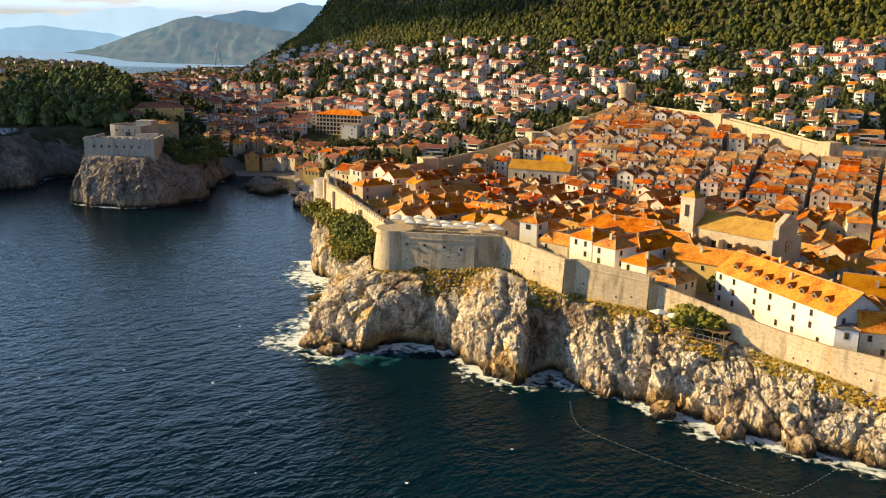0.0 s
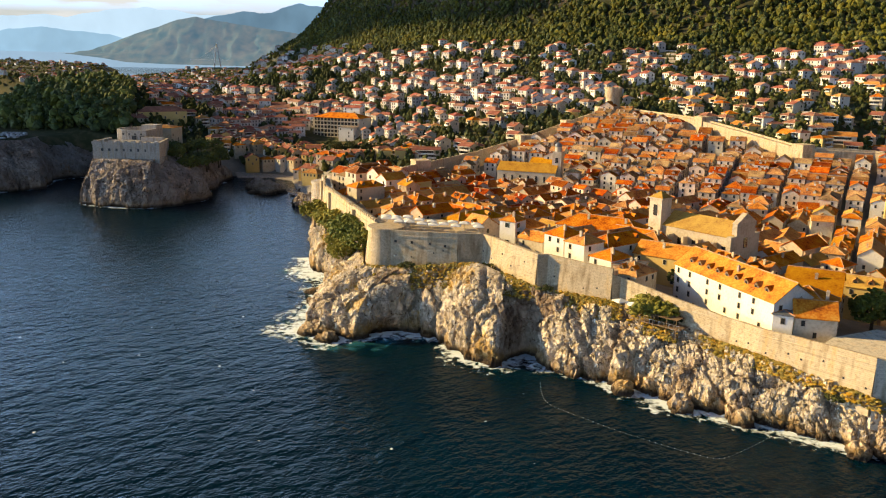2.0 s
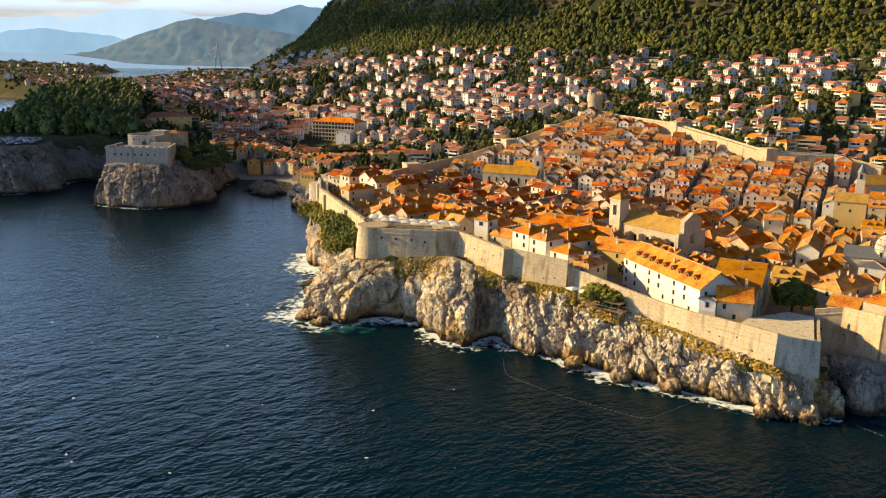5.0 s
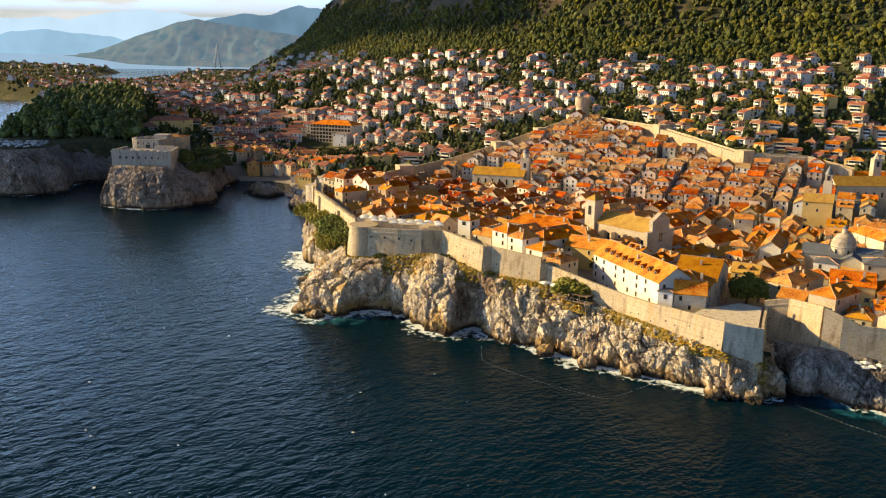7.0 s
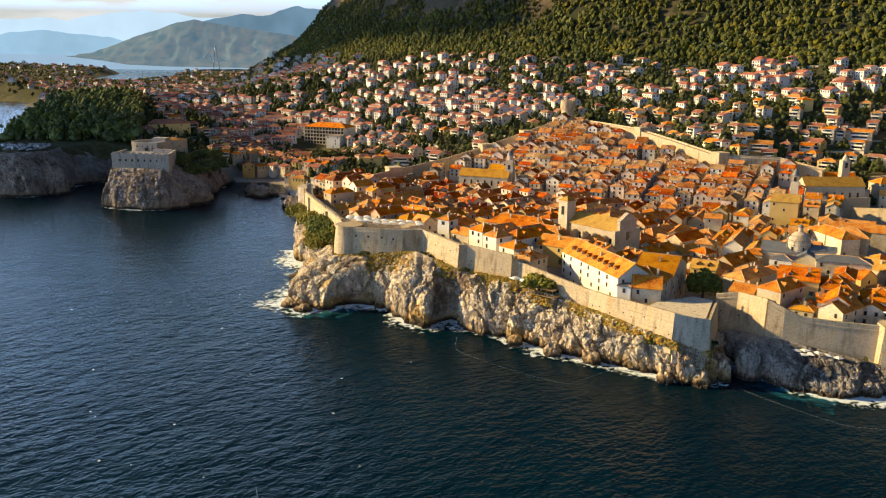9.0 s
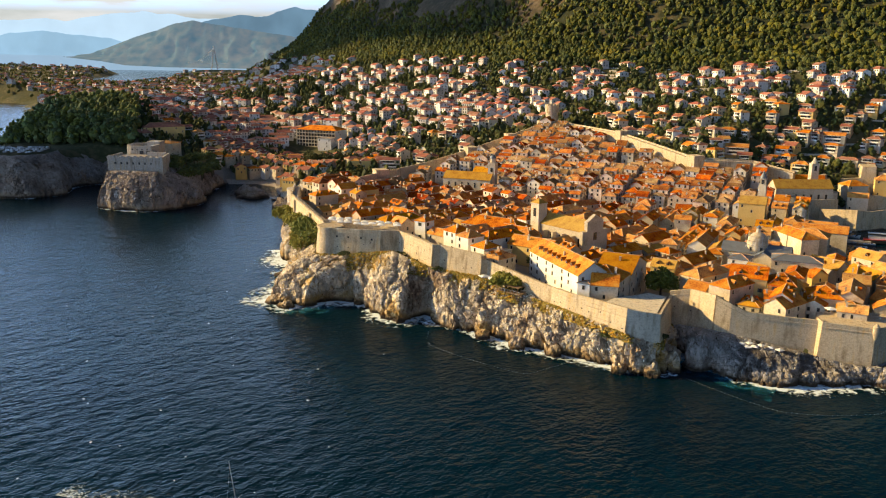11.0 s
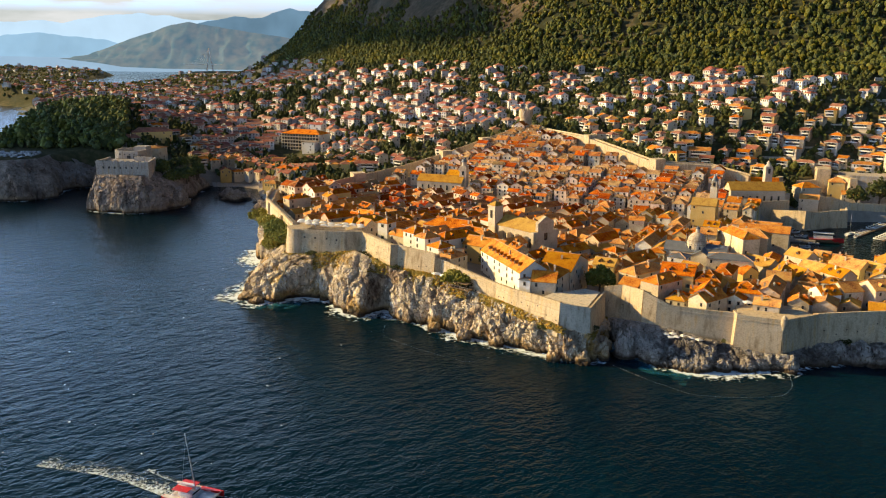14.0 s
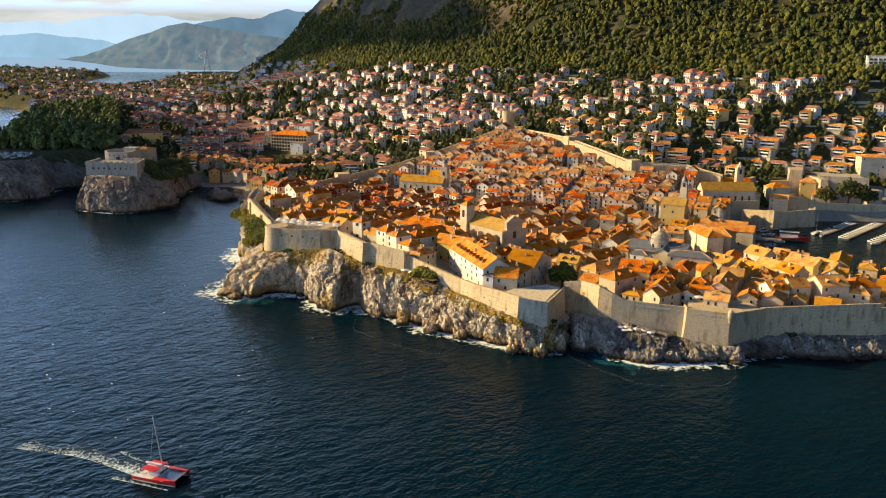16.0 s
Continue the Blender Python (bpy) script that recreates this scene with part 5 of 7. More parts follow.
def wood(name, xy, size, mat, label, lobes=3, tall=1.0):
    """Many far trees: each crown of several clumps over a short trunk."""
    xy = np.asarray(xy)
    z = ground(xy[:, 0], xy[:, 1])
    cs, ss = [], []
    for k in range(lobes):
        s = size * nrng.uniform(0.7, 1.25, len(xy))
        off = nrng.uniform(-0.5, 0.5, (len(xy), 2)) * size[:, None]
        cs.append(np.stack([xy[:, 0] + off[:, 0], xy[:, 1] + off[:, 1], z + size * tall * (0.75 + 0.55 * k)], 1))
        ss.append(s * (0.8 - 0.16 * k))
    v, f = clumps(np.concatenate(cs), np.concatenate(ss), 0.95 * tall)
    return mass(name, v, f, [mat], None, label, "trees")


def scatter(n, box, test):
    x = nrng.uniform(box[0], box[1], n)
    y = nrng.uniform(box[2], box[3], n)
    return np.stack([x, y], 1)[test(x, y)]


def foot_d(x, y):
    d, side = dist_poly(x, y, FOOT)
    return d * side


wx = scatter(150000, (-900, 800, 560, 2300), lambda x, y: (foot_d(x, y) > -14) & (foot_d(x, y) < 330) & (nrng.uniform(0, 1, len(x)) < np.where(y > 1350, 0.75, 1.0)) & (x > -0.42 * (y + 150) - 20))
bare = wave(wx[:, 0] * 1.1, wx[:, 1] * 1.1, 9.0) + 0.0045 * foot_d(wx[:, 0], wx[:, 1]) + 1.5 * smooth01(1000, 1250, wx[:, 1]) * smooth01(72, 125, foot_d(wx[:, 0], wx[:, 1]))
wx = wx[bare + nrng.uniform(-0.45, 0.45, len(wx)) < 1.15]
wood("pine_forest", wx, nrng.uniform(1.8, 3.9, len(wx)), PINE, "dense pine forest covering the mountain slope", 2, 1.25)

hx = np.array([q[:2] for q in hplots])


def clear_of_houses(x, y, r=5.4):
    ok = np.ones(len(x), bool)
    for i in range(0, len(x), 400):
        d = np.hypot(x[i:i + 400, None] - hx[None, :, 0], y[i:i + 400, None] - hx[None, :, 1]).min(1)
        ok[i:i + 400] = d > r
    return ok


def garden(x, y):
    dt, _ = dist_poly(x, y, TOWN + TOWN[:1])
    dc, _ = dist_poly(x, y, SHORE)
    return inside(x, y, SHORE) & ~inside(x, y, TOWN) & (dt > 8) & (dc > 10) & (foot_d(x, y) < -8) & clear_of_houses(x, y) & (wave(x * 1.7, y * 1.7, 2.0) > -0.75) & ((x > -190) | (y > 560)) & ((x + 165) ** 2 + (y - 705) ** 2 > 38 ** 2) & ((x - 320) ** 2 + (y - 505) ** 2 > 45 ** 2)


gx_ = scatter(27000, (-560, 620, 470, 1150), garden)
wood("garden_trees", gx_, 1.2 + 2.5 * nrng.uniform(0, 1, len(gx_)) ** 1.6, LEAF, "dark garden trees and cypresses between the houses", 3, 1.1)
fx_ = scatter(20000, (-2600, 100, 1100, 3600), lambda x, y: garden(x, y) & (x > -0.95 * (y + 150)))
wood("far_garden_trees", fx_, nrng.uniform(2.5, 5, len(fx_)), PINE, "dark trees between the far houses", 2, 0.9)
px_ = scatter(8500, (-660, -262, 520, 1060), lambda x, y: inside(x, y, SHORE) & (dist_poly(x, y, SHORE)[0] > 30) & (((x + 372) / 66) ** 2 + ((y - 527) / 36) ** 2 > 1) & ((((x + 395) / 165) ** 2 + ((y - 690) / 150) ** 2 < 1) | (((x + 505) / 110) ** 2 + ((y - 890) / 150) ** 2 < 1)) & (x + 0.486 * (y - 605) < -304))
wood("park_pines", px_, nrng.uniform(2.6, 6.2, len(px_)), PARKPINE, "dense dark stone pines on the park hill", 4, 1.0)
dx_ = scatter(800, (-420, -200, 880, 1120), lambda x, y: ((x + 300) / 75) ** 2 + ((y - 1000) / 60) ** 2 < 1)
wood("hill_wood", dx_, nrng.uniform(3, 4.6, len(dx_)), PINE, "dark wood on a knoll among the houses", 3, 1.0)


def tree(name, x, y, z, height, spread, label, mat=None, n=130, bare=0.35, group=""):
    """One tree: tapered trunk, limbs and a loose crown of many small clumps."""
    root = empty(name, pose(x, y, z), label, "tree", group)
    bm = bm_cyl(0, 0, -1, height * 0.5, spread * 0.09, spread * 0.05, 9)
    for k in range(5):
        a, up = k * 1.26 + rng.random(), height * rng.uniform(0.3, 0.5)
        m = Matrix.Translation((0, 0, up)) @ Matrix.Rotation(a, 4, "Z") @ Matrix.Rotation(radians(rng.uniform(35, 60)), 4, "Y")
        bmesh.ops.create_cone(bm, cap_ends=True, segments=6, radius1=spread * 0.04, radius2=spread * 0.015, depth=spread * 0.9, matrix=m @ Matrix.Translation((0, 0, spread * 0.4)))
    part("trunk", bm, BARK, root)
    n = int(n * 3.4)
    c = nrng.normal(0, 1, (n, 3))
    c = c / np.linalg.norm(c, axis=1)[:, None] * nrng.uniform(0.45, 1.0, (n, 1)) ** 0.6
    c[:, 2] = np.where(c[:, 2] < -0.45, -c[:, 2] * 0.6, c[:, 2])
    lump = 1 + 0.25 * np.sin(c[:, :1] * 5 + x) * np.cos(c[:, 1:2] * 4 + y)
    c = c * lump * np.array([spread, spread, height * 0.36]) + np.array([0, 0, height * 0.62])
    v, f = clumps(c, nrng.uniform(0.045, 0.12, n) * spread, 0.8, ICO1, 0.5)
    from_data("crown", v.tolist(), f.tolist(), mat or LEAF, root)
    return root


tree("broadleaf_tree", 105, 216, 11, 13, 6.5, "full green broadleaf tree behind the sea wall", LEAF_BRIGHT, n=300)
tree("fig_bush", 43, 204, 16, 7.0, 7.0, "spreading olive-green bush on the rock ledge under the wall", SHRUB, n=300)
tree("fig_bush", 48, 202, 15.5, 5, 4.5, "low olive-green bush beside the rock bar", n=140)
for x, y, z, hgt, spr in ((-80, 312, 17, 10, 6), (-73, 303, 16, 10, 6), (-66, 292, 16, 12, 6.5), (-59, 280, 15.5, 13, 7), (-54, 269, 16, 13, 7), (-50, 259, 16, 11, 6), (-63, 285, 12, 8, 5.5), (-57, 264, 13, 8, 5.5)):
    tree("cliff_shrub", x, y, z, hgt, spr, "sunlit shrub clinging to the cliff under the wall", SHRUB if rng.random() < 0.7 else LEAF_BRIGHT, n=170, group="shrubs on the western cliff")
for x, y, hgt, spr in ((-5, 233, 4, 3.2), (-9, 231.5, 3, 2.6), (-22, 236.5, 2.4, 2.2), (-30, 237.5, 2.4, 2.4), (2, 227, 2.5, 2.2), (100, 170, 2, 1.6), (80, 168, 2.2, 2.0), (196, 180, 3, 2.4), (14, 217, 2.2, 2.0)):
    tree("ledge_bush", x, y, 19.0 if x < 20 else 9.8 if x < 150 else 4.6, hgt, spr * 1.2, "small dark bush on the cliff ledge", n=70, group="bushes on the ledges")
for k, (x, y) in enumerate(((-132, 566), (-122, 572), (-112, 580), (-126, 590), (-104, 592), (-92, 604), (-138, 580), (-60, 640), (-48, 655), (-36, 640))):
    tree("plane_tree", x, y, 8, rng.uniform(13, 18), rng.uniform(6, 8), "tall leafy plane tree by the town gate", n=150, group="trees by the gate")
for x, y in ((-200, 462), (-196, 470), (-203, 475), (-194, 480), (-197, 490), (-204, 486), (-194, 500), (-197, 511), (-202, 520), (-208, 528), (-214, 515), (-206, 502), (-212, 474), (-207, 466), (-216, 486), (-213, 496), (-220, 492), (-221, 480)):
    tree("fort_pine", x, y, 14 if x > -206 else 19, rng.uniform(9, 13), rng.uniform(5, 7), "dark pine growing on the fort's rock", PARKPINE, n=120, group="pines beside the fort")
for x, y, hg, sp in ((326, 487, 20, 9.5), (335, 485, 16, 7.5), (341, 489, 12, 6), (309, 484, 14, 7.5)):
    tree("harbour_tree", x, y, 5, hg + 3, sp, "round dark green tree behind the harbour wall", n=150, group="trees at the harbour")
for k in range(26):
    x, y = rng.uniform(-60, 240), rng.uniform(200, 420)
    if inside(np.array([x]), np.array([y]), TOWN)[0] and min((x - q[0]) ** 2 + (y - q[1]) ** 2 for q in plots) > 36:
        tree("courtyard_tree", x, y, float(ground([x], [y])[0]), rng.uniform(7, 11), rng.uniform(3, 4.5), "small dark tree in a courtyard between houses", n=70, group="courtyard trees")


# ---- terrace walls on the slope ----
tvs, tfs = [], []
for k in range(520):
    x, y = rng.uniform(-320, 560), rng.uniform(520, 900)
    q, gxx, gyy = (float(v) for v in (ground([x], [y])[0], ground([x + 4], [y])[0] - ground([x - 4], [y])[0], ground([x], [y + 4])[0] - ground([x], [y - 4])[0]))
    if q < 22 or foot_d(np.array([x]), np.array([y]))[0] > -4 or inside(np.array([x]), np.array([y]), TOWN)[0] or abs(gxx) + abs(gyy) < 0.5:
        continue
    m = pose(x, y, q, 0, 0, math.degrees(math.atan2(gyy, gxx) - math.pi / 2))
    a, hh = rng.uniform(7, 20), rng.uniform(0.9, 2.4)
    o = len(tvs)
    tvs += [m @ Vector(c) for c in ((-a, -0.6, -3), (a, -0.6, -3), (a, 1.6, -3), (-a, 1.6, -3), (-a, -0.3, hh), (a, -0.3, hh), (a, 1.6, hh), (-a, 1.6, hh))]
    tfs += [tuple(i + o for i in f) for f in ((0, 1, 5, 4), (1, 2, 6, 5), (2, 3, 7, 6), (3, 0, 4, 7), (4, 5, 6, 7))]
tagged(from_data("terrace_walls", tvs, tfs, FORTSTONE), "pale dry-stone terrace walls stepping up the slope", "walls", kind="stuff")

# ---- cloud added out of view to shade the cove, western suburb and mountain ----
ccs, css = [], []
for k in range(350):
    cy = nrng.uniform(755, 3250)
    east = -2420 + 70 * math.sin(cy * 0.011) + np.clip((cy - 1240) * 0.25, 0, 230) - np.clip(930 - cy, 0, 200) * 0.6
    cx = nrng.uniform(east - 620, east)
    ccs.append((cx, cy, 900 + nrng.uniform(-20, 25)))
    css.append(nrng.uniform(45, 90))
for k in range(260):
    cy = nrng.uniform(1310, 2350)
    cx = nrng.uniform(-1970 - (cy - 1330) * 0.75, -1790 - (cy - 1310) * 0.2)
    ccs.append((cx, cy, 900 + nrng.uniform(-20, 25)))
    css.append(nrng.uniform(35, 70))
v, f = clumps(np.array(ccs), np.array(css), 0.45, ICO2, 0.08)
mass("cloud", v, f, [CLOUD], None, "unseen low white cloud added to shade the western shore", "cloud", True)

# ---- single buildings of the town ----
def block(name, corners, z0, eave, rh, wall, roof, label, category, hip=False, windows=10, dormers=0, chim=1, win=None, over=0.4):
    """A house on the rectangle that starts at its first corner and runs to the second (its long seaward side), as deep as the third says."""
    (ax, ay), (bx, by), deep = corners
    rot = polar(ax, ay, bx, by)
    w = math.hypot(bx - ax, by - ay)
    cx, cy = (ax + bx) / 2 - math.sin(rot) * deep / 2, (ay + by) / 2 + math.cos(rot) * deep / 2
    return house(cx, cy, z0, rot, w, deep, eave - z0, rh, hip, wall, roof, label, "", name, windows, chim, dormers, win, category)


seminary = block("seminary", ((52, 227), (70.2, 188.7), 13), 14, 27.0, 4.6, WHITE, ROOF_GOLD, "long white seminary with a row of roof dormers", "building", windows=30, dormers=9, chim=2)
wing = block("seminary_wing", ((71.2, 193), (84.7, 187.7), 17), 11, 24.8, 4.6, CREAM, ROOF_GOLD, "grey-flanked monastery wing with a broad orange roof", "building", True, windows=16, dormers=0, chim=2)
block("monastery_range", ((78, 209.5), (91.4, 204.2), 24), 11, 24.0, 5.0, CREAM, ROOF_OLD, "long monastery range with a steep golden tiled roof", "building", False, windows=16, dormers=0, chim=2)
block("stair_house", ((70.0, 188.0), (74.5, 186.5), 6), 12, 24.4, 0.6, WHITE, LEAD, "flat-topped white stair house at the seminary's end", "building", True, 2, 0, 0)
block("wing_house", ((75, 187.2), (84.8, 185.8), 8), 11, 24.2, 3.4, CREAM, ROOF, "cream gabled annex closing the monastery court", "building", False, 6, 0, 1)
block("park_school", ((-291, 592), (-262, 612), 13), 20, 41, 3.6, OCHRE, ROOF_RED, "long yellow building with a hipped red roof behind the fort", "building", True, windows=24, dormers=0, chim=2)
block("park_villa", ((-296, 580), (-282, 588), 9), 20, 37, 2.8, CREAM, ROOF_RED, "cream villa with a red hipped roof beside the park", "house", True, windows=10, dormers=0, chim=1)
block("college", ((42, 246), (60, 235), 11), 15, 25.5, 3.2, OCHRE, ROOF_GOLD, "ochre college building with a long orange roof", "building", False, 8, 0, 2)
block("convent", ((18, 285), (46, 270), 13), 14, 26.5, 3.6, CREAM, ROOF, "cream convent range with a wide orange roof", "building", True, 10, 0, 2)
block("convent", ((36, 272), (50, 262), 11), 14, 25.0, 3.2, OCHRE, ROOF, "ochre convent range with a wide red roof", "building", False, 8, 0, 1)
block("corner_house", ((-1.5, 258.5), (3.8, 255.5), 7), 18, 32.2, 2.0, WHITE, ROOF, "tall narrow white house behind the sea wall", "house", True, 6, 0, 1, SHUTTERED)
block("low_house", ((5.2, 253.5), (13.0, 247), 7), 18, 27.5, 2.2, CREAM, ROOF, "low cream house with a bright orange roof", "house", False, 5, 0, 0)
block("white_house", ((13.5, 244.5), (19.5, 238.5), 9), 18, 31.2, 2.6, WHITE, ROOF, "white rendered house with two rows of windows", "house", True, 9, 0, 1)
block("white_house", ((19.8, 238.0), (25.5, 232.3), 9), 18, 30.3, 2.6, WHITE, ROOF, "white rendered house with a red hipped roof", "house", True, 8, 0, 1)
block("terrace_house", ((27, 229), (33, 223), 9), 17, 28.0, 2.4, WHITE, ROOF, "white house with a tiled roof above the sea wall", "house", True, 6, 0, 1)
block("terrace_house", ((33.4, 222.8), (40.5, 219.5), 9), 16, 27.0, 0.8, CREAM, PAVING, "cream house with a flat roof terrace", "house", True, 8, 0, 1)
block("yellow_house", ((103, 234), (112, 230), 8), 9, 20.5, 2.6, OCHRE, ROOF_OLD, "yellow house with a pale gabled roof", "house", False, 6, 2, 1)
for ax, ay, bx, by, dp, ev, wl, lab in ((112, 205, 119, 200, 9, 19.5, PLASTER, "low house with a dark red roof behind the cove wall"), (121, 199, 128, 196, 9, 20, WHITE, "small white gabled house inside the cove wall"), (129, 206, 142, 202, 13, 24.5, OCHRE, "ochre house block with sunlit orange roof"), (142.5, 201, 152, 198.5, 14, 23, OCHRE, "ochre house with shuttered windows"),
                                        (131, 193, 138, 191, 8, 18, PLASTER, "low plastered house behind the parapet"), (139.5, 194, 144.5, 193, 8, 19.5, WHITE, "narrow white house with blue shutters behind the parapet"), (156, 197, 168, 194, 13, 20, CREAM, "cream house with a broken orange hipped roof"), (192, 196, 200, 198, 10, 20, WHITE, "white house with a gable to the sea"), (202, 200, 210, 202, 11, 20.5, PLASTER, "stone house with a gable to the sea"),
                                        (214, 200, 226, 203, 12, 21.5, CREAM, "broad gabled stone house near the harbour fort"), (228, 204, 241, 208, 12, 20, PLASTER, "dark-roofed gabled house near the harbour fort")):
    block("seafront_house", ((ax, ay), (bx, by), dp), 7, ev, dp * 0.26, wl, ROOF, lab, "house", rng.random() < 0.3, 8, rng.choice((0, 2)), 1, SHUTTERED if wl is OCHRE else None)

for k, (x, y) in enumerate(EAST_HOUSES):
    house(x, y, 5, radians(-58 + 7 * math.sin(k * 2.3)), rng.uniform(12, 16), rng.uniform(8.5, 10.5), rng.uniform(9.5, 12.5), 3.2, False, OCHRE if k % 3 == 0 else CREAM, ROOF_OLD if k % 3 else ROOF, "tall gabled house with a sunlit golden roof near the harbour" if k % 3 else "tall ochre gabled house with an orange roof near the harbour", "gabled houses by the harbour", "gabled_house", 9, 1, k % 3)

church = empty("church", pose(55.6, 287.9, 14, 0, 0, -45.5), "baroque stone church with a yellowed roof and tall facade", "church")
v, f = wall_shape(28, 13, 13.5, 4.4, False)
nave = from_data("nave", [(x + 17, y + 5, z) for x, y, z in v], f, CREAM, church)
v, f = roof_shape(28, 13, 13.5, 4.4, False)
from_data("roof", [(x + 17, y + 5, z) for x, y, z in v], f, ROOF_OLD, church)
bm = bm_box(30.4, 32.2, -3.5, 13.5, -4, 14)
bm_prism([(30.4, -0.5), (32.2, -0.5), (32.2, 10.5), (30.4, 10.5)], 14, 18.2, bm)
part("facade", bm, CREAM, church)
v = [(30.3, -0.8, 18.2), (32.3, -0.8, 18.2), (32.3, 10.8, 18.2), (30.3, 10.8, 18.2), (30.3, 5, 21.4), (32.3, 5, 21.4)]
from_data("pediment", v, [(0, 1, 5, 4), (2, 3, 4, 5), (1, 2, 5), (3, 0, 4), (3, 2, 1, 0)], CREAM, church)
part("portal", bm_box(32.2, 32.45, 3.6, 6.4, -2, 5.5), GLASS, church, "tall dark church portal")
part("facade_window", bm_box(32.2, 32.4, 4.0, 6.0, 9.5, 13), GLASS, church)
for k in range(4):
    part("buttress", bm_box(7 + k * 6.0, 7.9 + k * 6.0, -4.2, -1.5, -4, 11), CREAM, church)
    part("nave_window", bm_box(9.6 + k * 6.0, 11.4 + k * 6.0, -1.62, -1.45, 5.5, 10), GLASS, church)
bell = part("bell_tower", bm_box(-2.8, 2.8, -2.8, 2.8, -4, 22.5, 0.1), CREAM, church)
part("belfry_opening", bm_box(-0.8, 0.8, -2.95, -2.7, 16.5, 20.5), GLASS, bell)
part("belfry_opening", bm_box(-2.95, -2.7, -0.8, 0.8, 16.5, 20.5), GLASS, bell)
part("cornice", bm_box(-3.1, 3.1, -3.1, 3.1, 22.5, 23.0), CREAM, bell)
bm = bmesh.new()
bmesh.ops.create_cone(bm, cap_ends=True, segments=4, radius1=4.3, radius2=0.1, depth=2.2, matrix=Matrix.Translation((0, 0, 24.1)) @ Matrix.Rotation(math.pi / 4, 4, "Z"))
part("tower_roof", bm, ROOF_OLD, bell)


def dome_bm(x, y, z, r, hgt, seg=32, rings=10):
    vs, fs = [], []
    for j in range(rings + 1):
        a = math.pi / 2 * j / rings
        for i in range(seg):
            t = 2 * math.pi * i / seg
            vs.append((x + r * math.cos(a) * math.cos(t), y + r * math.cos(a) * math.sin(t), z + hgt * math.sin(a)))
    fs = [(j * seg + i, j * seg + (i + 1) % seg, (j + 1) * seg + (i + 1) % seg, (j + 1) * seg + i) for j in range(rings) for i in range(seg)]
    return vs, fs


cathedral = empty("cathedral", pose(157, 276, 5, 0, 0, -22), "domed stone cathedral with lead-grey aisle roofs, dome in scaffolding", "cathedral")
v, f = wall_shape(30, 11, 14, 3.4, False)
from_data("nave", v, f, CREAM, cathedral)
v, f = roof_shape(30, 11, 14, 3.4, False)
from_data("roof", v, f, LEAD, cathedral)
v, f = wall_shape(20, 9.5, 13, 2.8, False)
from_data("transept", [(-y + 4, x, z) for x, y, z in v], [q[::-1] for q in f], CREAM, cathedral)
v, f = roof_shape(20, 9.5, 13, 2.8, False)
from_data("transept_roof", [(-y + 4, x, z) for x, y, z in v], [q for q in f], LEAD, cathedral)
drum = part("drum", bm_cyl(0, 0, 12, 18, 4.9, 4.7, 32), CREAM, cathedral)
v, f = dome_bm(0, 0, 18, 4.7, 5.0)
from_data("dome", v, f, CREAM, cathedral, smooth=True)
part("lantern", bm_cyl(0, 0, 22.6, 24.8, 1.1, 1.0, 16), CREAM, cathedral)
part("lantern_cap", bm_cyl(0, 0, 24.8, 26.3, 1.3, 0.1, 16), LEAD, cathedral)
for k in range(12):
    a = 2 * math.pi * k / 12
    if k % 2:
        part("drum_window", bm_box(-0.55, 0.55, -0.1, 0.1, 13.6, 16.6), GLASS, drum).matrix_basis = Matrix.Rotation(a, 4, "Z") @ Matrix.Translation((0, -4.85, 0))
    part("scaffold_pole", bm_cyl(5.5 * math.cos(a), 5.5 * math.sin(a), 12, 22, 0.08, 0.08, 6), METAL, cathedral)
for z in (13.5, 15.5, 17.5, 19.5, 21.5):
    bm = bmesh.new()
    r_ = 5.7 if z < 20 else 5.0
    o, i_ = [bm.verts.new((r_ * math.cos(2 * math.pi * k / 24), r_ * math.sin(2 * math.pi * k / 24), z)) for k in range(24)], [bm.verts.new(((r_ - 0.4) * math.cos(2 * math.pi * k / 24), (r_ - 0.4) * math.sin(2 * math.pi * k / 24), z)) for k in range(24)]
    for k in range(24):
        bm.faces.new((o[k], o[(k + 1) % 24], i_[(k + 1) % 24], i_[k]))
    bmesh.ops.solidify(bm, geom=bm.faces[:], thickness=0.15)
    part("scaffold_deck", bm, WOOD, cathedral)
block("palace", ((158, 255), (178, 249), 11), 5, 20, 2.0, CREAM, LEAD, "grey lead-roofed palace beside the cathedral", "building", True, 8, 0, 0)
block("market_house", ((140, 258), (148, 254), 9), 6, 19.5, 1.6, WHITE, LEAD, "white house with a grey hipped roof", "house", True, 5, 0, 0)
palace = block("rector_palace", ((174, 388), (188, 383), 13), 4, 22.5, 3.6, OCHRE, ROOF_OLD, "sunlit yellow palace with an arcaded ground floor", "palace", False, 10, 0, 0)
for k in range(5):
    part("arch", bm_box(-6.4 + k * 2.75, -4.6 + k * 2.75, -6.62, -6.48, 0.5, 5.2), GLASS, palace)
block("customs_house", ((186, 330), (204, 322), 13), 4, 16, 3.4, PLASTER, ROOF, "large pale building with bright orange hipped roof", "building", True, 10, 0, 1)
block("customs_house", ((182, 345), (190, 318), 10), 4, 16, 3.2, PLASTER, ROOF, "pale cross wing with a bright orange roof", "building", True, 6, 0, 1)
block("arsenal", ((196, 355), (222, 345), 13), 3, 14, 3.0, CREAM, ROOF, "low harbour arsenal with a red tiled roof", "building", False, 8, 0, 0)
block("arsenal", ((196, 372), (222, 362), 11), 3, 13, 3.0, CREAM, ROOF, "low harbour shed with a dark red tiled roof", "building", False, 8, 0, 0)
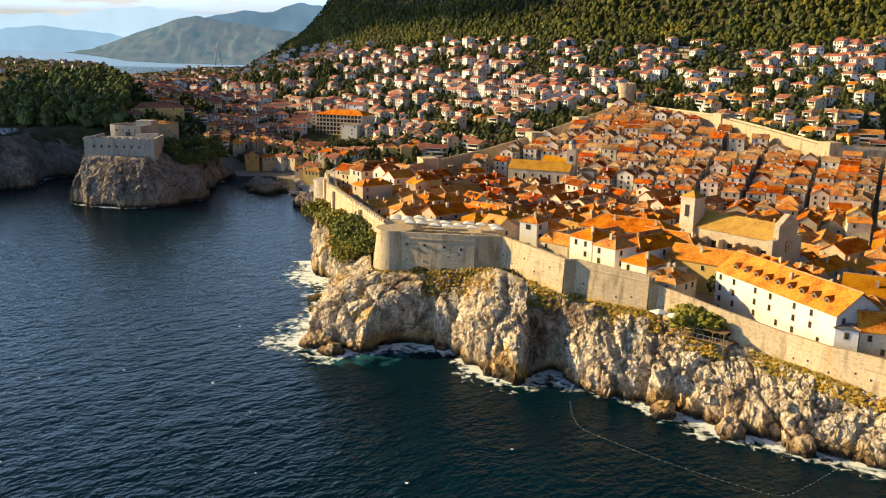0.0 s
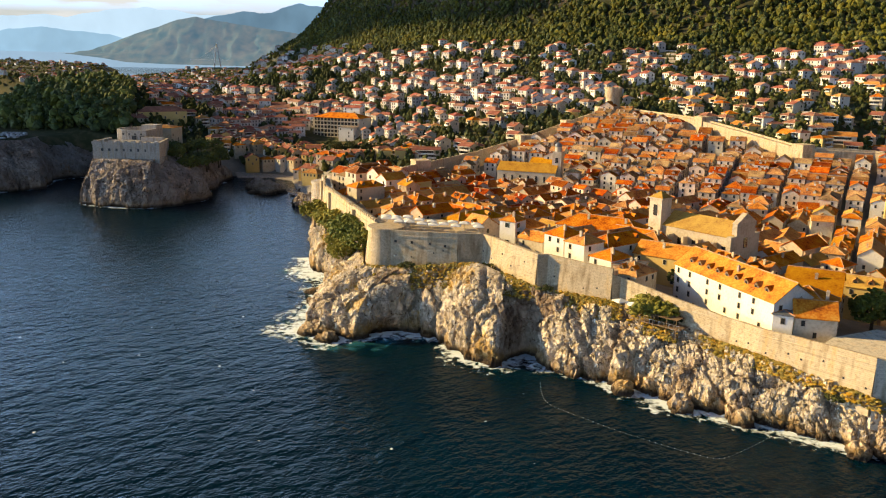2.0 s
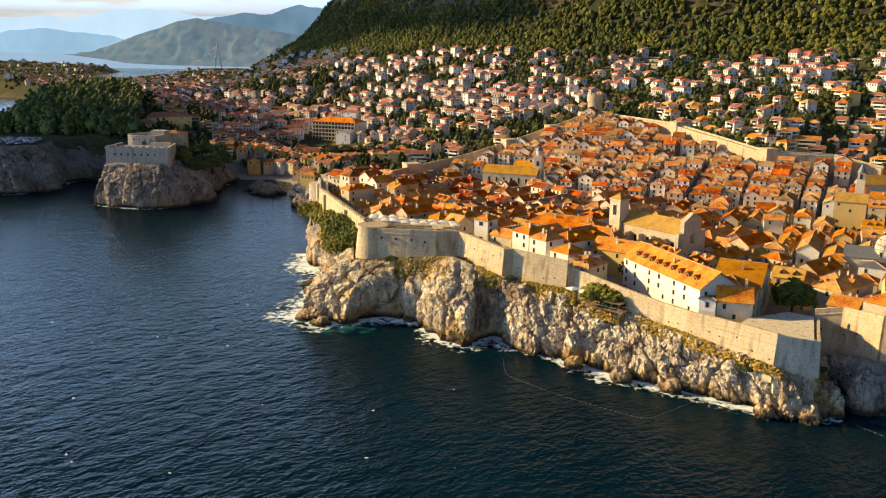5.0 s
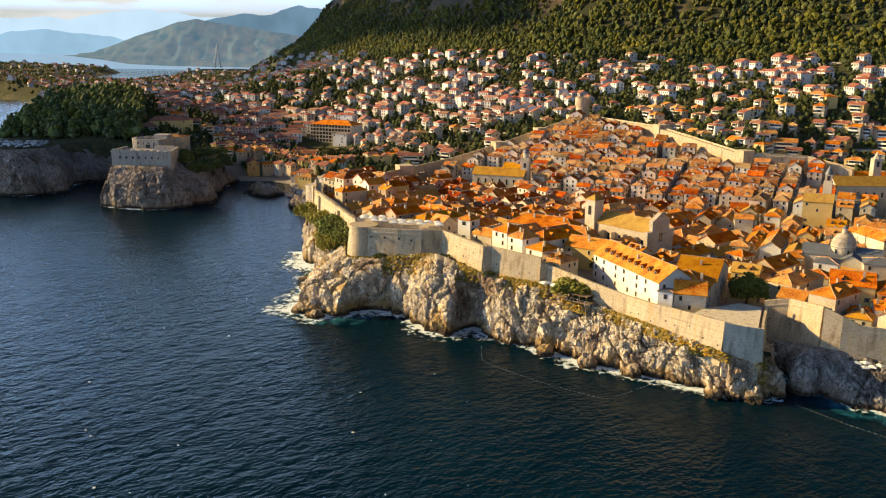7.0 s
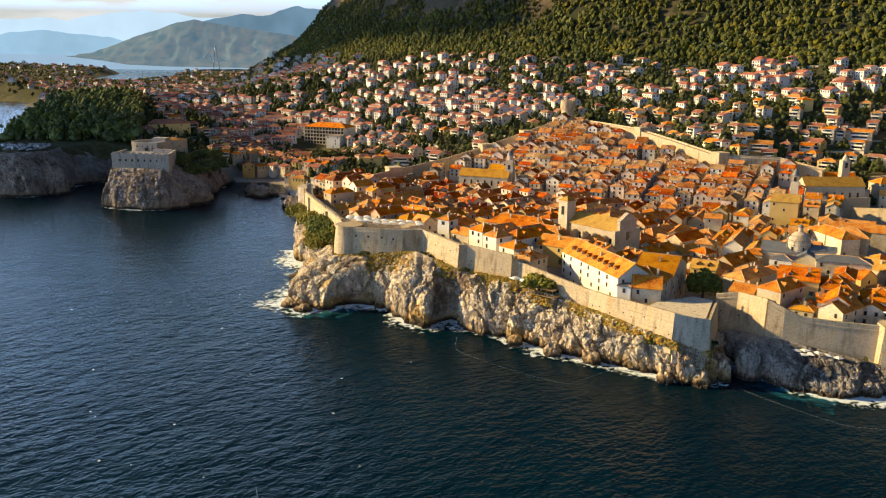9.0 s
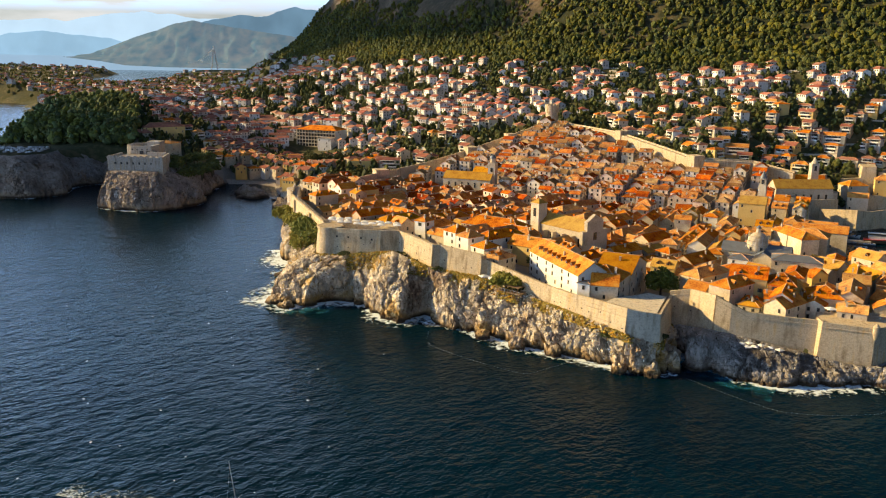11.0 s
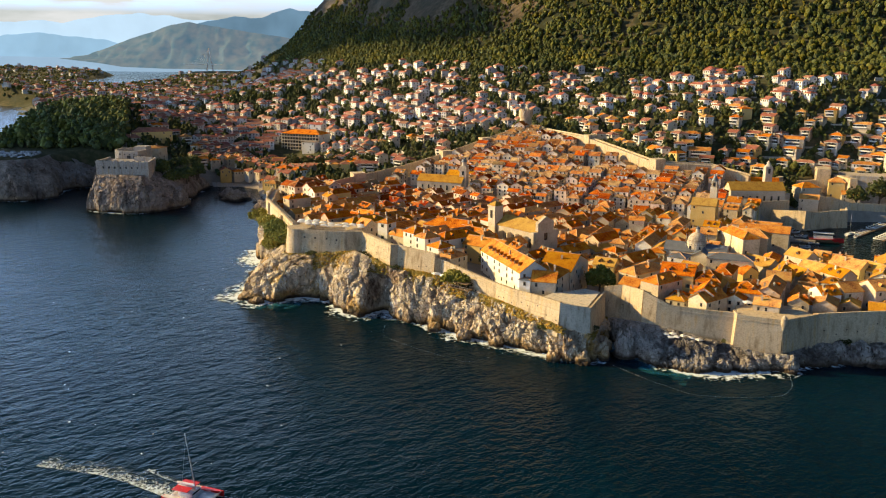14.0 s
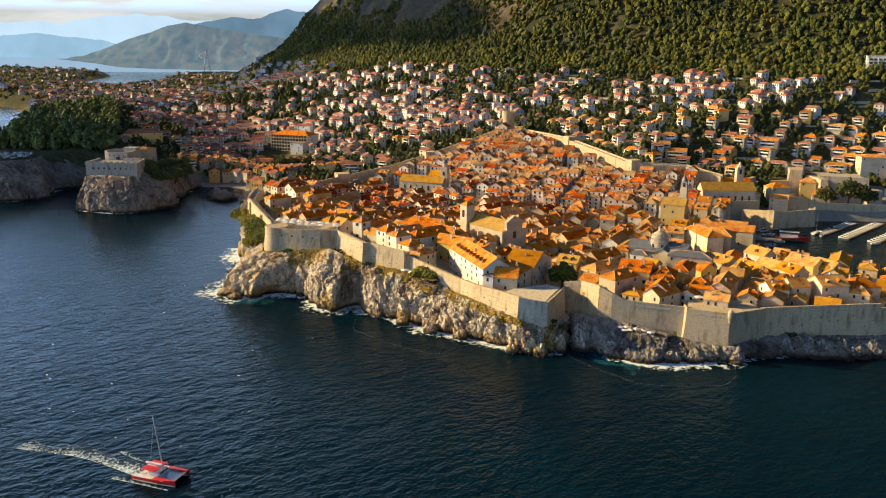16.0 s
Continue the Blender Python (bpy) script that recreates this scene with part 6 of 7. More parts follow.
clock = empty("clock_tower", pose(190, 400, 4, 0, 0, -22), "slim pale stone clock tower at the end of the main street", "tower")
part("shaft", bm_box(-2.2, 2.2, -2.2, 2.2, -3, 28, 0.1), CREAM, clock)
part("belfry", bm_box(-1.8, 1.8, -1.8, 1.8, 28, 32), CREAM, clock)
part("belfry_opening", bm_box(-0.7, 0.7, -1.95, -1.75, 28.6, 31.2), GLASS, clock)
part("cap", bm_cyl(0, 0, 32, 36.5, 2.3, 0.1, 16), LEAD, clock)

friary = empty("friary_church", pose(6, 487, 6, 0, 0, -16), "friary church with a long lichen-yellow roof and bell tower", "church")
v, f = wall_shape(36, 13, 13, 4.5, False)
from_data("nave", v, f, CREAM, friary)
v, f = roof_shape(36, 13, 13, 4.5, False)
from_data("roof", v, f, ROOF_OLD, friary)
bt = part("bell_tower", bm_box(14.5, 20, -1, 4.5, -3, 25, 0.1), CREAM, friary)
for z in (13, 18.5):
    part("belfry_opening", bm_box(16.4, 18.1, -1.15, -0.95, z, z + 3), GLASS, bt)
part("belfry", bm_cyl(17.25, 1.75, 25, 28, 2.2, 2.0, 8), CREAM, bt)
v, f = dome_bm(17.25, 1.75, 28, 2.2, 2.6, 16, 6)
from_data("tower_dome", v, f, LEAD, bt, smooth=True)
for k in range(6):
    part("nave_window", bm_box(-14 + k * 5, -12.8 + k * 5, -6.65, -6.48, 7, 10.5), GLASS, friary)
block("friary_range", ((6, 520), (40, 508), 11), 8, 19, 3.4, CREAM, ROOF_OLD, "friary cloister range with a yellowed roof", "building", False, 6, 0, 0)

priory = empty("priory_church", pose(231, 462, 8, 0, 0, 6), "shaded priory church with a long ochre roof by the harbour", "church")
v, f = wall_shape(38, 14, 14, 5, False, 8)
from_data("nave", v, f, CREAM, priory)
v, f = roof_shape(38, 14, 14, 5, False)
from_data("roof", v, f, ROOF_OLD, priory)
for k in range(7):
    part("nave_window", bm_box(-16 + k * 5, -14.7 + k * 5, -7.15, -6.98, 6, 10), GLASS, priory)
part("apse", bm_cyl(20, 0, -8, 11, 5, 5, 16), CREAM, priory)
bt = part("bell_tower", bm_box(9, 14, 6, 11, -3, 29, 0.1), CREAM, priory)
part("belfry_opening", bm_box(10.7, 12.3, 5.85, 6.05, 24, 27.5), GLASS, bt)
part("tower_cap", bm_cyl(11.5, 8.5, 29, 33, 2.4, 0.3, 8), CREAM, bt)
block("priory_range", ((222, 480), (252, 478), 10), 10, 24, 3.2, CREAM, ROOF, "priory cloister range with an orange roof", "building", False, 6, 0, 0)

# harbour walls and the land fort
rampart("harbour_wall_1", [(204, 438, 3, 11), (211, 440, 3, 12), (219, 441, 3, 14.5), (229, 442.5, 2, 16.4), (241, 446, 2, 16.4), (252, 450, 2, 16.2)], 5, "curved grey harbour wall below the priory", 1)
rampart("harbour_wall_2", [(238, 441, 0, 11), (256, 426, 0, 13.4), (265.5, 430, 0, 12), (276, 437, 0, 12), (288, 441, 0, 12), (291, 452, 0, 12)], 4, "angular harbour bastion with a sunlit flank", 1)
rampart("harbour_wall_3", [(276, 468, 2, 16.5), (286, 470, 1, 16.2), (300, 471, 1, 12.4), (322, 472, 1, 11.4), (348, 474, 1, 11)], 3, "long low grey harbour wall with trees behind", 1)
fort_land = empty("land_fort", Matrix.Identity(4), "huge angular land fort with sloping grey stone walls", "fort")
def slope_prism(poly, z0, z1, batter):
    """A block whose sides lean inwards."""
    cx, cy = sum(p[0] for p in poly) / len(poly), sum(p[1] for p in poly) / len(poly)
    bm = bmesh.new()
    lo = [bm.verts.new((x + (x - cx) / math.hypot(x - cx, y - cy) * batter, y + (y - cy) / math.hypot(x - cx, y - cy) * batter, z0)) for x, y in poly]
    hi = [bm.verts.new((x, y, z1)) for x, y in poly]
    n = len(poly)
    bm.faces.new(lo[::-1])
    bm.faces.new(hi)
    for i in range(n):
        bm.faces.new((lo[i], lo[(i + 1) % n], hi[(i + 1) % n], hi[i]))
    bmesh.ops.recalc_face_normals(bm, faces=bm.faces[:])
    return bm


part("fort_body", slope_prism([(313, 514), (346, 505), (352, 545), (318, 552)], 0, 24.0, 3), FORTSTONE, fort_land)
part("fort_parapet", bm_prism([(313, 514), (346, 505), (346.4, 506.6), (314.2, 515.6)], 24.0, 26.0), FORTSTONE, fort_land)
part("west_bastion", slope_prism([(294, 528), (303, 526), (309, 545), (298, 549)], 2, 28.5, 4), WALLSTONE, fort_land)
part("bastion_flank", slope_prism([(307, 531), (312, 530), (316, 505), (311, 506)], 2, 24.5, 3), WALLSTONE, fort_land)
part("corner_tower", slope_prism([(342, 488), (350, 488), (350, 497), (342, 497)], 0, 19, 1.2), FORTSTONE, fort_land)
block("fort_house", ((298, 512), (309, 509), 10), 8, 21, 3.4, OCHRE, ROOF, "small sunlit house inside the land fort", "house", True, 4, 0, 0)
block("fort_house", ((303, 497), (315, 494), 7), 6, 14, 2.4, CREAM, ROOF, "low orange-roofed house below the land fort", "house", False, 4, 0, 0)
moat = part("moat_ramp", bm_prism([(262, 500), (292, 508), (290, 512), (260, 505)], 6, 17), WALLSTONE)
tagged(moat, "sunlit sloping outer wall between gate and land fort", "wall", kind="structure")
for ax, ay, bx, by, z0_, z1_ in ((252, 500, 264, 516, 8, 24), (264, 516, 296, 530, 8, 20)):
    rr = math.hypot(bx - ax, by - ay)
    ob = part("outer_wall", bm_box(-rr / 2, rr / 2, -1.5, 1.5, z0_ - 6, z1_), WALLSTONE)
    ob.matrix_basis = pose((ax + bx) / 2, (ay + by) / 2, 0, 0, 0, math.degrees(polar(ax, ay, bx, by)))
    tagged(ob, "high outer wall by the eastern gate", "wall", kind="structure")
gate = block("gate_house", ((268, 478), (282, 482), 12), 3, 21, 3.4, CREAM, ROOF, "stone gate house with a small orange roof", "building", True, 4, 0, 0)
block("harbour_house", ((262, 462), (274, 458), 9), 3, 16, 2.6, CREAM, ROOF, "sunlit harbour gate building", "building", False, 4, 0, 0)
block("grand_villa", ((352, 540), (376, 538), 16), 14, 38, 2.0, CREAM, ROOF, "tall cream hotel villa above the land fort", "building", True, 20, 0, 1)
hh = block("hill_hotel", ((406, 700), (440, 690), 14), 82, 117, 0.6, WHITE, PAVING, "white modern hotel block with rows of balconies", "hotel", True, 1, 0, 0)
for k in range(9):
    part("balcony_recess", bm_box(-16, 16, -7.12, -6.98, 5 + 3.2 * k, 6.9 + 3.2 * k), GLASS, hh)
    for j in range(9):
        part("balcony_wall", bm_box(-16.2 + j * 4, -15.6 + j * 4, -7.9, -7.0, 4.6 + 3.2 * k, 7.4 + 3.2 * k), WHITE, hh)

# hotel at the gate
hotel = block("hotel", ((-187, 709), (-143, 696), 22), 13, 31.5, 4.0, WHITE, ROOF, "grand hotel with stacked balconies and a broad orange roof", "hotel", True, 24, 0, 0)
for k in range(5):
    part("balcony", bm_box(-22.8, 23, -12.6, -10.9, 1.8 + 3.4 * k, 2.2 + 3.4 * k), CREAM, hotel)
for k in range(5):
    part("balcony_recess", bm_box(-21.6, 21.6, -11.25, -10.98, 2.4 + 3.4 * k, 4.7 + 3.4 * k), GLASS, hotel)
for k in range(14):
    part("pillar", bm_box(-22.3 + k * 3.4, -21.7 + k * 3.4, -12.3, -11.8, -2, 18), CREAM, hotel)
block("hotel_annex", ((-160, 690), (-146, 686), 10), 12, 24.5, 0.8, WHITE, PAVING, "white flat-roofed annex in front of the hotel", "building", True, 10, 0, 0)
block("gate_villa", ((-90, 573), (-74, 569), 14), 10, 20.5, 3.4, CREAM, ROOF, "cream villa with an orange hipped roof near the gate", "house", True, 8, 2, 1)
block("waterfront_school", ((-356, 742), (-318, 732), 16), 20, 34, 3.4, OCHRE, ROOF, "long yellow building with a red roof above the cove", "building", True, 14, 0, 1)

# ---- sea fort ----
fort = empty("sea_fort", Matrix.Identity(4), "stepped limestone fort on a sheer sea rock", "fort")
part("lower_terrace", bm_prism([(-246.5, 441), (-205.5, 440), (-212, 467), (-249, 467)], 20, 33.2), FORTSTONE, fort)
bm = bm_prism([(-246.8, 440.7), (-205.2, 439.7), (-205.2, 441.2), (-246.8, 442.2)], 33.2, 34.6)
part("parapet", bm, FORTSTONE, fort)
part("side_parapet", bm_prism([(-246.8, 442.2), (-245.4, 442.2), (-247.9, 466.8), (-249.3, 466.8)], 33.2, 34.6), FORTSTONE, fort)
part("side_parapet", bm_prism([(-206.7, 441.2), (-205.2, 441.2), (-211.6, 466.6), (-213.2, 466.6)], 33.2, 34.9), FORTSTONE, fort)
keep_line = [(-249.5, 480), (-248.6, 475), (-246, 470.5), (-242, 468), (-237, 467), (-226, 467.3), (-225, 488), (-232, 494), (-243, 492), (-248, 487)]
part("upper_keep", bm_prism(keep_line, 20, 37.0), FORTSTONE, fort)
for (ax, ay), (bx, by) in zip(keep_line, keep_line[1:] + keep_line[:1]):
    nx_, ny_ = -(by - ay) / math.hypot(bx - ax, by - ay), (bx - ax) / math.hypot(bx - ax, by - ay)
    part("keep_parapet", bm_prism([(ax, ay), (bx, by), (bx + nx_ * 1.6, by + ny_ * 1.6), (ax + nx_ * 1.6, ay + ny_ * 1.6)], 37.0, 39.2), FORTSTONE, fort)
part("watch_turret", bm_prism([(-236, 482), (-226, 481.5), (-226, 490), (-236, 491)], 36, 41.2), FORTSTONE, fort)
part("inner_wall", bm_prism([(-225, 458), (-210.5, 457), (-210.5, 458.6), (-224.8, 459.6)], 33.2, 36.2), FORTSTONE, fort)
for k in range(8):
    part("gun_port", bm_box(-241 + k * 4.4, -239.9 + k * 4.4, 440.2, 440.95, 29.4, 30.9), GLASS, fort)
for k in range(3):
    part("arch", bm_box(-235 + k * 5.2, -232.4 + k * 5.2, 466.7, 467.6, 33.4, 35.8), GLASS, fort)
block("barracks", ((-239, 500), (-224, 498), 13), 16, 38.0, 1.6, CREAM, ROOF, "pale barracks block behind the sea fort", "building", True, 14, 0, 1)

for k in range(9):
    part("merlon", bm_box(-245.5 + k * 4.6, -243.3 + k * 4.6, 440.6 - 0.02 * k, 441.8 - 0.02 * k, 34.6, 35.5), FORTSTONE, fort)
for k in range(4):
    part("keep_window", bm_box(-241 + k * 3.8, -240.2 + k * 3.8, 466.9, 467.5, 36.2, 37.2), GLASS, fort)

# ---- ribs of the western wall ----
for x, y, top in ((-85.5, 347, 30.2), (-72, 307, 31.6), (-55.5, 276, 30.8)):
    rib = part("wall_rib", slope_prism([(-1.3, -1.1), (1.3, -1.1), (1.3, 1.4), (-1.3, 1.4)], 14, top, 0.6), WALLSTONE)
    rib.matrix_basis = pose(x, y, 0, 0, 0, -66)
    tagged(rib, "upright stone buttress on the western town wall", "buttress", "wall buttresses")

# ---- gun ports and openings of the sea wall ----
for x, y, z in ((-34.5, 243, 27), (-29, 242, 27), (-23, 241, 27), (-18, 240.2, 26.6)):
    o = tagged(part("gun_port", bm_box(-0.35, 0.35, -0.25, 0.25, -0.4, 0.4), GLASS), "small dark gun port in the bastion wall", "gun port", "gun ports of the bastion")
    o.matrix_basis = pose(x, y - 0.35, z, 0, 0, -10)


# ---- rocks ----
def boulder(name, x, y, z, sx, sy, sz, mat, label, seed, group=""):
    v, f = ico(4) if max(sx, sy) > 3 else ico(3)
    q = v * (sx, sy, sz)
    o, t, c = blocks(q + seed * 13.7, max(sx, sy) * 0.75, seed)
    o2, t2, c2 = blocks(q + seed * 7.1, max(sx, sy) * 0.3, seed + 3)
    k = 1 + 0.16 * o + 0.5 * t + 0.14 * (c - 1) + 0.06 * o2 + 0.07 * (c2 - 1)
    q = q * k[:, None] + (x, y, z)
    return tagged(from_data(name, q.tolist(), f.tolist(), mat), label, "rock", group)


for k, (x, y, sx, sy, sz) in enumerate(((-168, 500, 8, 6, 7), (-160, 492, 9, 7, 8), (-156, 483, 6, 5, 4.5), (-150, 490, 4, 3, 2.5), (-166, 484, 4, 3, 2), (-172, 510, 4, 4, 2.5), (-140, 500, 2, 2, 1.4))):
    boulder("islet_rock", x, y, 0, sx, sy, sz, FORTROCK, "grey jagged sea rock in the cove", k + 1, "rocks in the cove")
for k, (x, y, sx, sy, sz) in enumerate(((-122, 448, 8, 6, 6), (-116, 440, 7, 6, 8))):
    boulder("tower_rock", x, y, 1, sx, sy, sz, FORTROCK, "rounded grey rock at the foot of the cove tower", k + 11)
shore_rocks = [(-58, 225, 5, 3.5, 2.6), (-66, 258, 3, 3, 1.8), (-69, 270, 3.5, 2.5, 1.6), (-52, 220, 4, 3, 2.2), (171, 161, 3.2, 3, 5), (112, 170, 4, 4, 9), (118, 170, 4, 3.5, 8), (124, 165, 4, 3, 5), (131, 160, 4, 3.5, 4.5), (139, 158, 4, 3, 4), (146, 159, 4, 3, 3.6), (155, 160, 4, 3, 3),
               (187, 172, 4, 3, 3.4), (193, 175, 4, 3.4, 5.5), (200, 174, 5, 4, 6.5), (208, 174, 4, 3, 5), (214, 176, 4, 4, 5.5), (221, 175, 4, 3, 4), (228, 176, 4, 3, 4.5), (235, 176, 4, 3, 4), (95, 160, 3, 3, 4), (103, 166, 3, 3, 5.5), (104, 174, 3, 3, 5), (84, 162, 3, 3, 3), (62, 176, 3, 3, 3), (48, 182, 3, 3, 3.4), (35, 191, 3, 3, 3)]
for k, (x, y, sx, sy, sz) in enumerate(shore_rocks):
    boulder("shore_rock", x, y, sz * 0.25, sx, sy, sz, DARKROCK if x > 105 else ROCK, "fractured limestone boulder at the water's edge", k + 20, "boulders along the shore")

for k, (x, y) in enumerate(((-146, 486), (-152, 500), (-139, 478), (-176, 492))):
    boulder("islet_rock", x, y, 0, 1.7, 1.4, 1.0, FORTROCK, "small dark rock just breaking the cove water", k + 61, "rocks in the cove")

# fallen blocks lying on the cliffs
rv, rf = [], []
cube = np.array([(x, y, z) for z in (-0.5, 0.5) for x, y in ((-0.5, -0.5), (0.5, -0.5), (0.5, 0.5), (-0.5, 0.5))])
quads = np.array([(3, 2, 1, 0), (4, 5, 6, 7), (0, 1, 5, 4), (1, 2, 6, 5), (2, 3, 7, 6), (3, 0, 4, 7)])
for ob, count, low in ((south_cliff, 420, 0.8), (west_cliff, 160, 0.8)):
    vs_ = [tuple(w.co) for w in ob.data.vertices if w.co.z > low]
    for k in range(count):
        x, y, z = rng.choice(vs_)
        s = rng.uniform(0.35, 1.0) if rng.random() < 0.8 else rng.uniform(1.0, 2.0)
        m = (Euler((rng.gauss(0, 0.35), rng.gauss(0, 0.35), rng.uniform(0, 6.3))).to_matrix() @ Matrix.Diagonal((s * rng.uniform(0.8, 1.6), s, s * rng.uniform(0.6, 1.2))))
        c = (cube * (1 + nrng.uniform(-0.28, 0.28, (8, 1)))) @ np.array(m).T
        rf.append(quads + 8 * len(rv))
        rv.append(c + (x, y, z - 0.1 * s))
mass("rubble", np.concatenate(rv), np.concatenate(rf), [ROCK], None, "angular fallen limestone blocks lying on the cliff ledges", "rocks")

# grass along the cliff top
gcs, gss = [], []
for pairs in (WEST_CLIFF, SOUTH_CLIFF):
    pr = np.array(pairs, float)
    run = np.r_[0, np.cumsum(np.hypot(np.diff(pr[:, 2]), np.diff(pr[:, 3])))]
    for k in range(8000):
        u = nrng.uniform(0, run[-1])
        a = [np.interp(u, run, pr[:, j]) for j in range(5)]
        t = nrng.uniform(0, 0.62 if pairs is WEST_CLIFF else 0.45) ** 1.5
        if a[0] > 75 and nrng.uniform() < 0.7 or np.sin(a[0] * 0.31) + np.sin(a[1] * 0.23) < nrng.uniform(-1.2, 1.0):
            continue
        gcs.append((a[2] + (a[0] - a[2]) * t, a[3] + (a[1] - a[3]) * t, a[4] * (1 - 0.7 * t) + 0.2))
        gss.append(nrng.uniform(0.18, 0.62))
v, f = clumps(np.array(gcs), np.array(gss), 0.6, ICO1, 0.6)
mass("cliff_grass", v, f, [GRASS], None, "dry golden grass tufts along the cliff top", "grass")


# ---- rock bars: sunshades, decks, tables ----
def parasol_mesh():
    bm = bmesh.new()
    n = 4
    rim = [bm.verts.new((1.7 * sx, 1.7 * sy, 2.35)) for sx, sy in ((-1, -1), (1, -1), (1, 1), (-1, 1))]
    low = [bm.verts.new((1.7 * sx, 1.7 * sy, 2.15)) for sx, sy in ((-1, -1), (1, -1), (1, 1), (-1, 1))]
    top = bm.verts.new((0, 0, 2.95))
    for i in range(4):
        bm.faces.new((rim[i], rim[(i + 1) % 4], top))
        bm.faces.new((low[i], low[(i + 1) % 4], rim[(i + 1) % 4], rim[i]))
    return bm


def parasol(m, label, group):
    root = empty("parasol", m, label, "parasol", group)
    part("canopy", parasol_mesh(), CANVAS, root)
    part("pole", bm_cyl(0, 0, 0, 2.9, 0.05, 0.05, 8), METAL, root)
    return root


p0 = parasol(pose(-33, 262, 29.5, 0, 0, 10), "square white canvas parasol on a bastion terrace", "parasols on the bastions")
terrace = part("bastion_terrace", bm_prism([(-38, 246), (-14, 243), (-6, 243), (-10, 262), (-28, 274), (-46, 274), (-45, 258)], 18, 29.2), WALLSTONE)
tagged(terrace, "flat stone terrace on top of the bastion", "terrace", kind="structure")
for k in range(9):
    for j in range(2 if k > 2 else 3):
        if (k or j) and rng.random() < 0.8:
            copy_thing(p0, pose(-39 + k * 3.9 - j * 1.2 + rng.uniform(-0.3, 0.3), 253 + j * 4.6 - k * 0.5 + rng.uniform(-0.5, 0.5), 29.25 + rng.uniform(-0.25, 0.3), 0, 0, 10 + rng.uniform(-9, 9)))
p0.matrix_basis = pose(-40, 258, 29.25, 0, 0, 10)
east_terrace = part("bastion_terrace", bm_prism([(154, 171.5), (168, 168), (183, 178.5), (180, 189), (156, 187)], 8, 17.2), WALLSTONE)
tagged(east_terrace, "flat stone gun terrace on the eastern bastion", "terrace", kind="structure")
turret = empty("lookout_turret", Matrix.Identity(4), "small round stone lookout turret on the bastion corner", "turret")
part("corbel", bm_cyl(168.6, 164.9, 14.6, 16.6, 0.35, 1.05, 16), WALLSTONE, turret)
part("turret_drum", bm_cyl(168.6, 164.9, 16.6, 19.2, 1.05, 1.05, 16), WALLSTONE, turret)
part("turret_cap", bm_cyl(168.6, 164.9, 19.2, 20.3, 1.2, 0.1, 16), WALLSTONE, turret)
for x, y, r in ((160, 184, 12), (163.5, 183, 40), (167, 184.5, 5), (170, 182.5, 25)):
    copy_thing(p0, pose(x, y, 17.2, 0, 0, r))
q0 = parasol(pose(34.2, 203.8, 19.2, 0, 0, 30), "cream parasol of the bar on the cliff ledge", "parasols on the rocks")
copy_thing(q0, pose(37.6, 202.2, 18.9, 0, 0, 20))
for k, (x, y) in enumerate(((127, 171.5), (130, 172.5), (133.5, 170.8), (131, 169.6), (136, 169.5), (128.5, 169.4), (139, 168))):
    copy_thing(q0, pose(x, y, 7.6 - 0.1 * k, 0, 0, 20 * k) @ Matrix.Scale(0.72, 4))
corner_floor = part("bastion_floor", bm_prism([(78, 177), (87, 166.5), (96.5, 167.5), (103, 189), (97, 193), (84, 185)], 9, 20.1), PALESTONE)
tagged(corner_floor, "pale paved platform on the corner bastion", "terrace", kind="structure")
deck = empty("bar_deck", pose(45.2, 198.6, 17.0, 0, 0, -38), "weathered timber deck and awning of the cliff bar", "deck")
part("platform", bm_box(-6, 6, -2.2, 2.2, 0, 0.25), WOOD, deck)
part("awning", bm_box(-6, 5, -2.0, 2.0, 2.5, 2.6), WOOD, deck)
for x in (-5.8, -2, 2, 4.8):
    part("post", bm_box(x - 0.08, x + 0.08, -2.0, -1.84, -4.0, 2.5), WOOD, deck)
for k in range(9):
    part("rail_post", bm_box(-5.9 + k * 1.45, -5.82 + k * 1.45, -2.2, -2.12, 0.25, 1.25), METAL, deck)
part("handrail", bm_box(-6, 6, -2.22, -2.12, 1.22, 1.28), METAL, deck)


# ---- boats ----
def hull(length, beam, height, sheer=0.25, bm=None, oy=0.0):
    """A pointed hull along +x, keel at z = 0."""
    b = bm or bmesh.new()
    rows_ = []
    for k in range(9):
        t = k / 8
        x = -length / 2 + length * t
        half = beam / 2 * (1 - max(0, (t - 0.45) / 0.55) ** 2.2) * (0.85 + 0.15 * min(1, t * 5))
        zt = height + sheer * t * t
        half = max(half, 0.03)
        rows_.append([b.verts.new((x, oy - half, zt)), b.verts.new((x, oy - half * 0.75, height * 0.35)), b.verts.new((x, oy, 0 if t < 0.9 else height * 0.2)), b.verts.new((x, oy + half * 0.75, height * 0.35)), b.verts.new((x, oy + half, zt))])
    for r0, r1 in zip(rows_[:-1], rows_[1:]):
        for i in range(4):
            b.faces.new((r0[i], r1[i], r1[i + 1], r0[i + 1]))
        b.faces.new((r0[4], r1[4], r1[0], r0[0]))
    b.faces.new(rows_[0])
    b.faces.new(rows_[-1][::-1])
    bmesh.ops.recalc_face_normals(b, faces=b.faces[:])
    return b


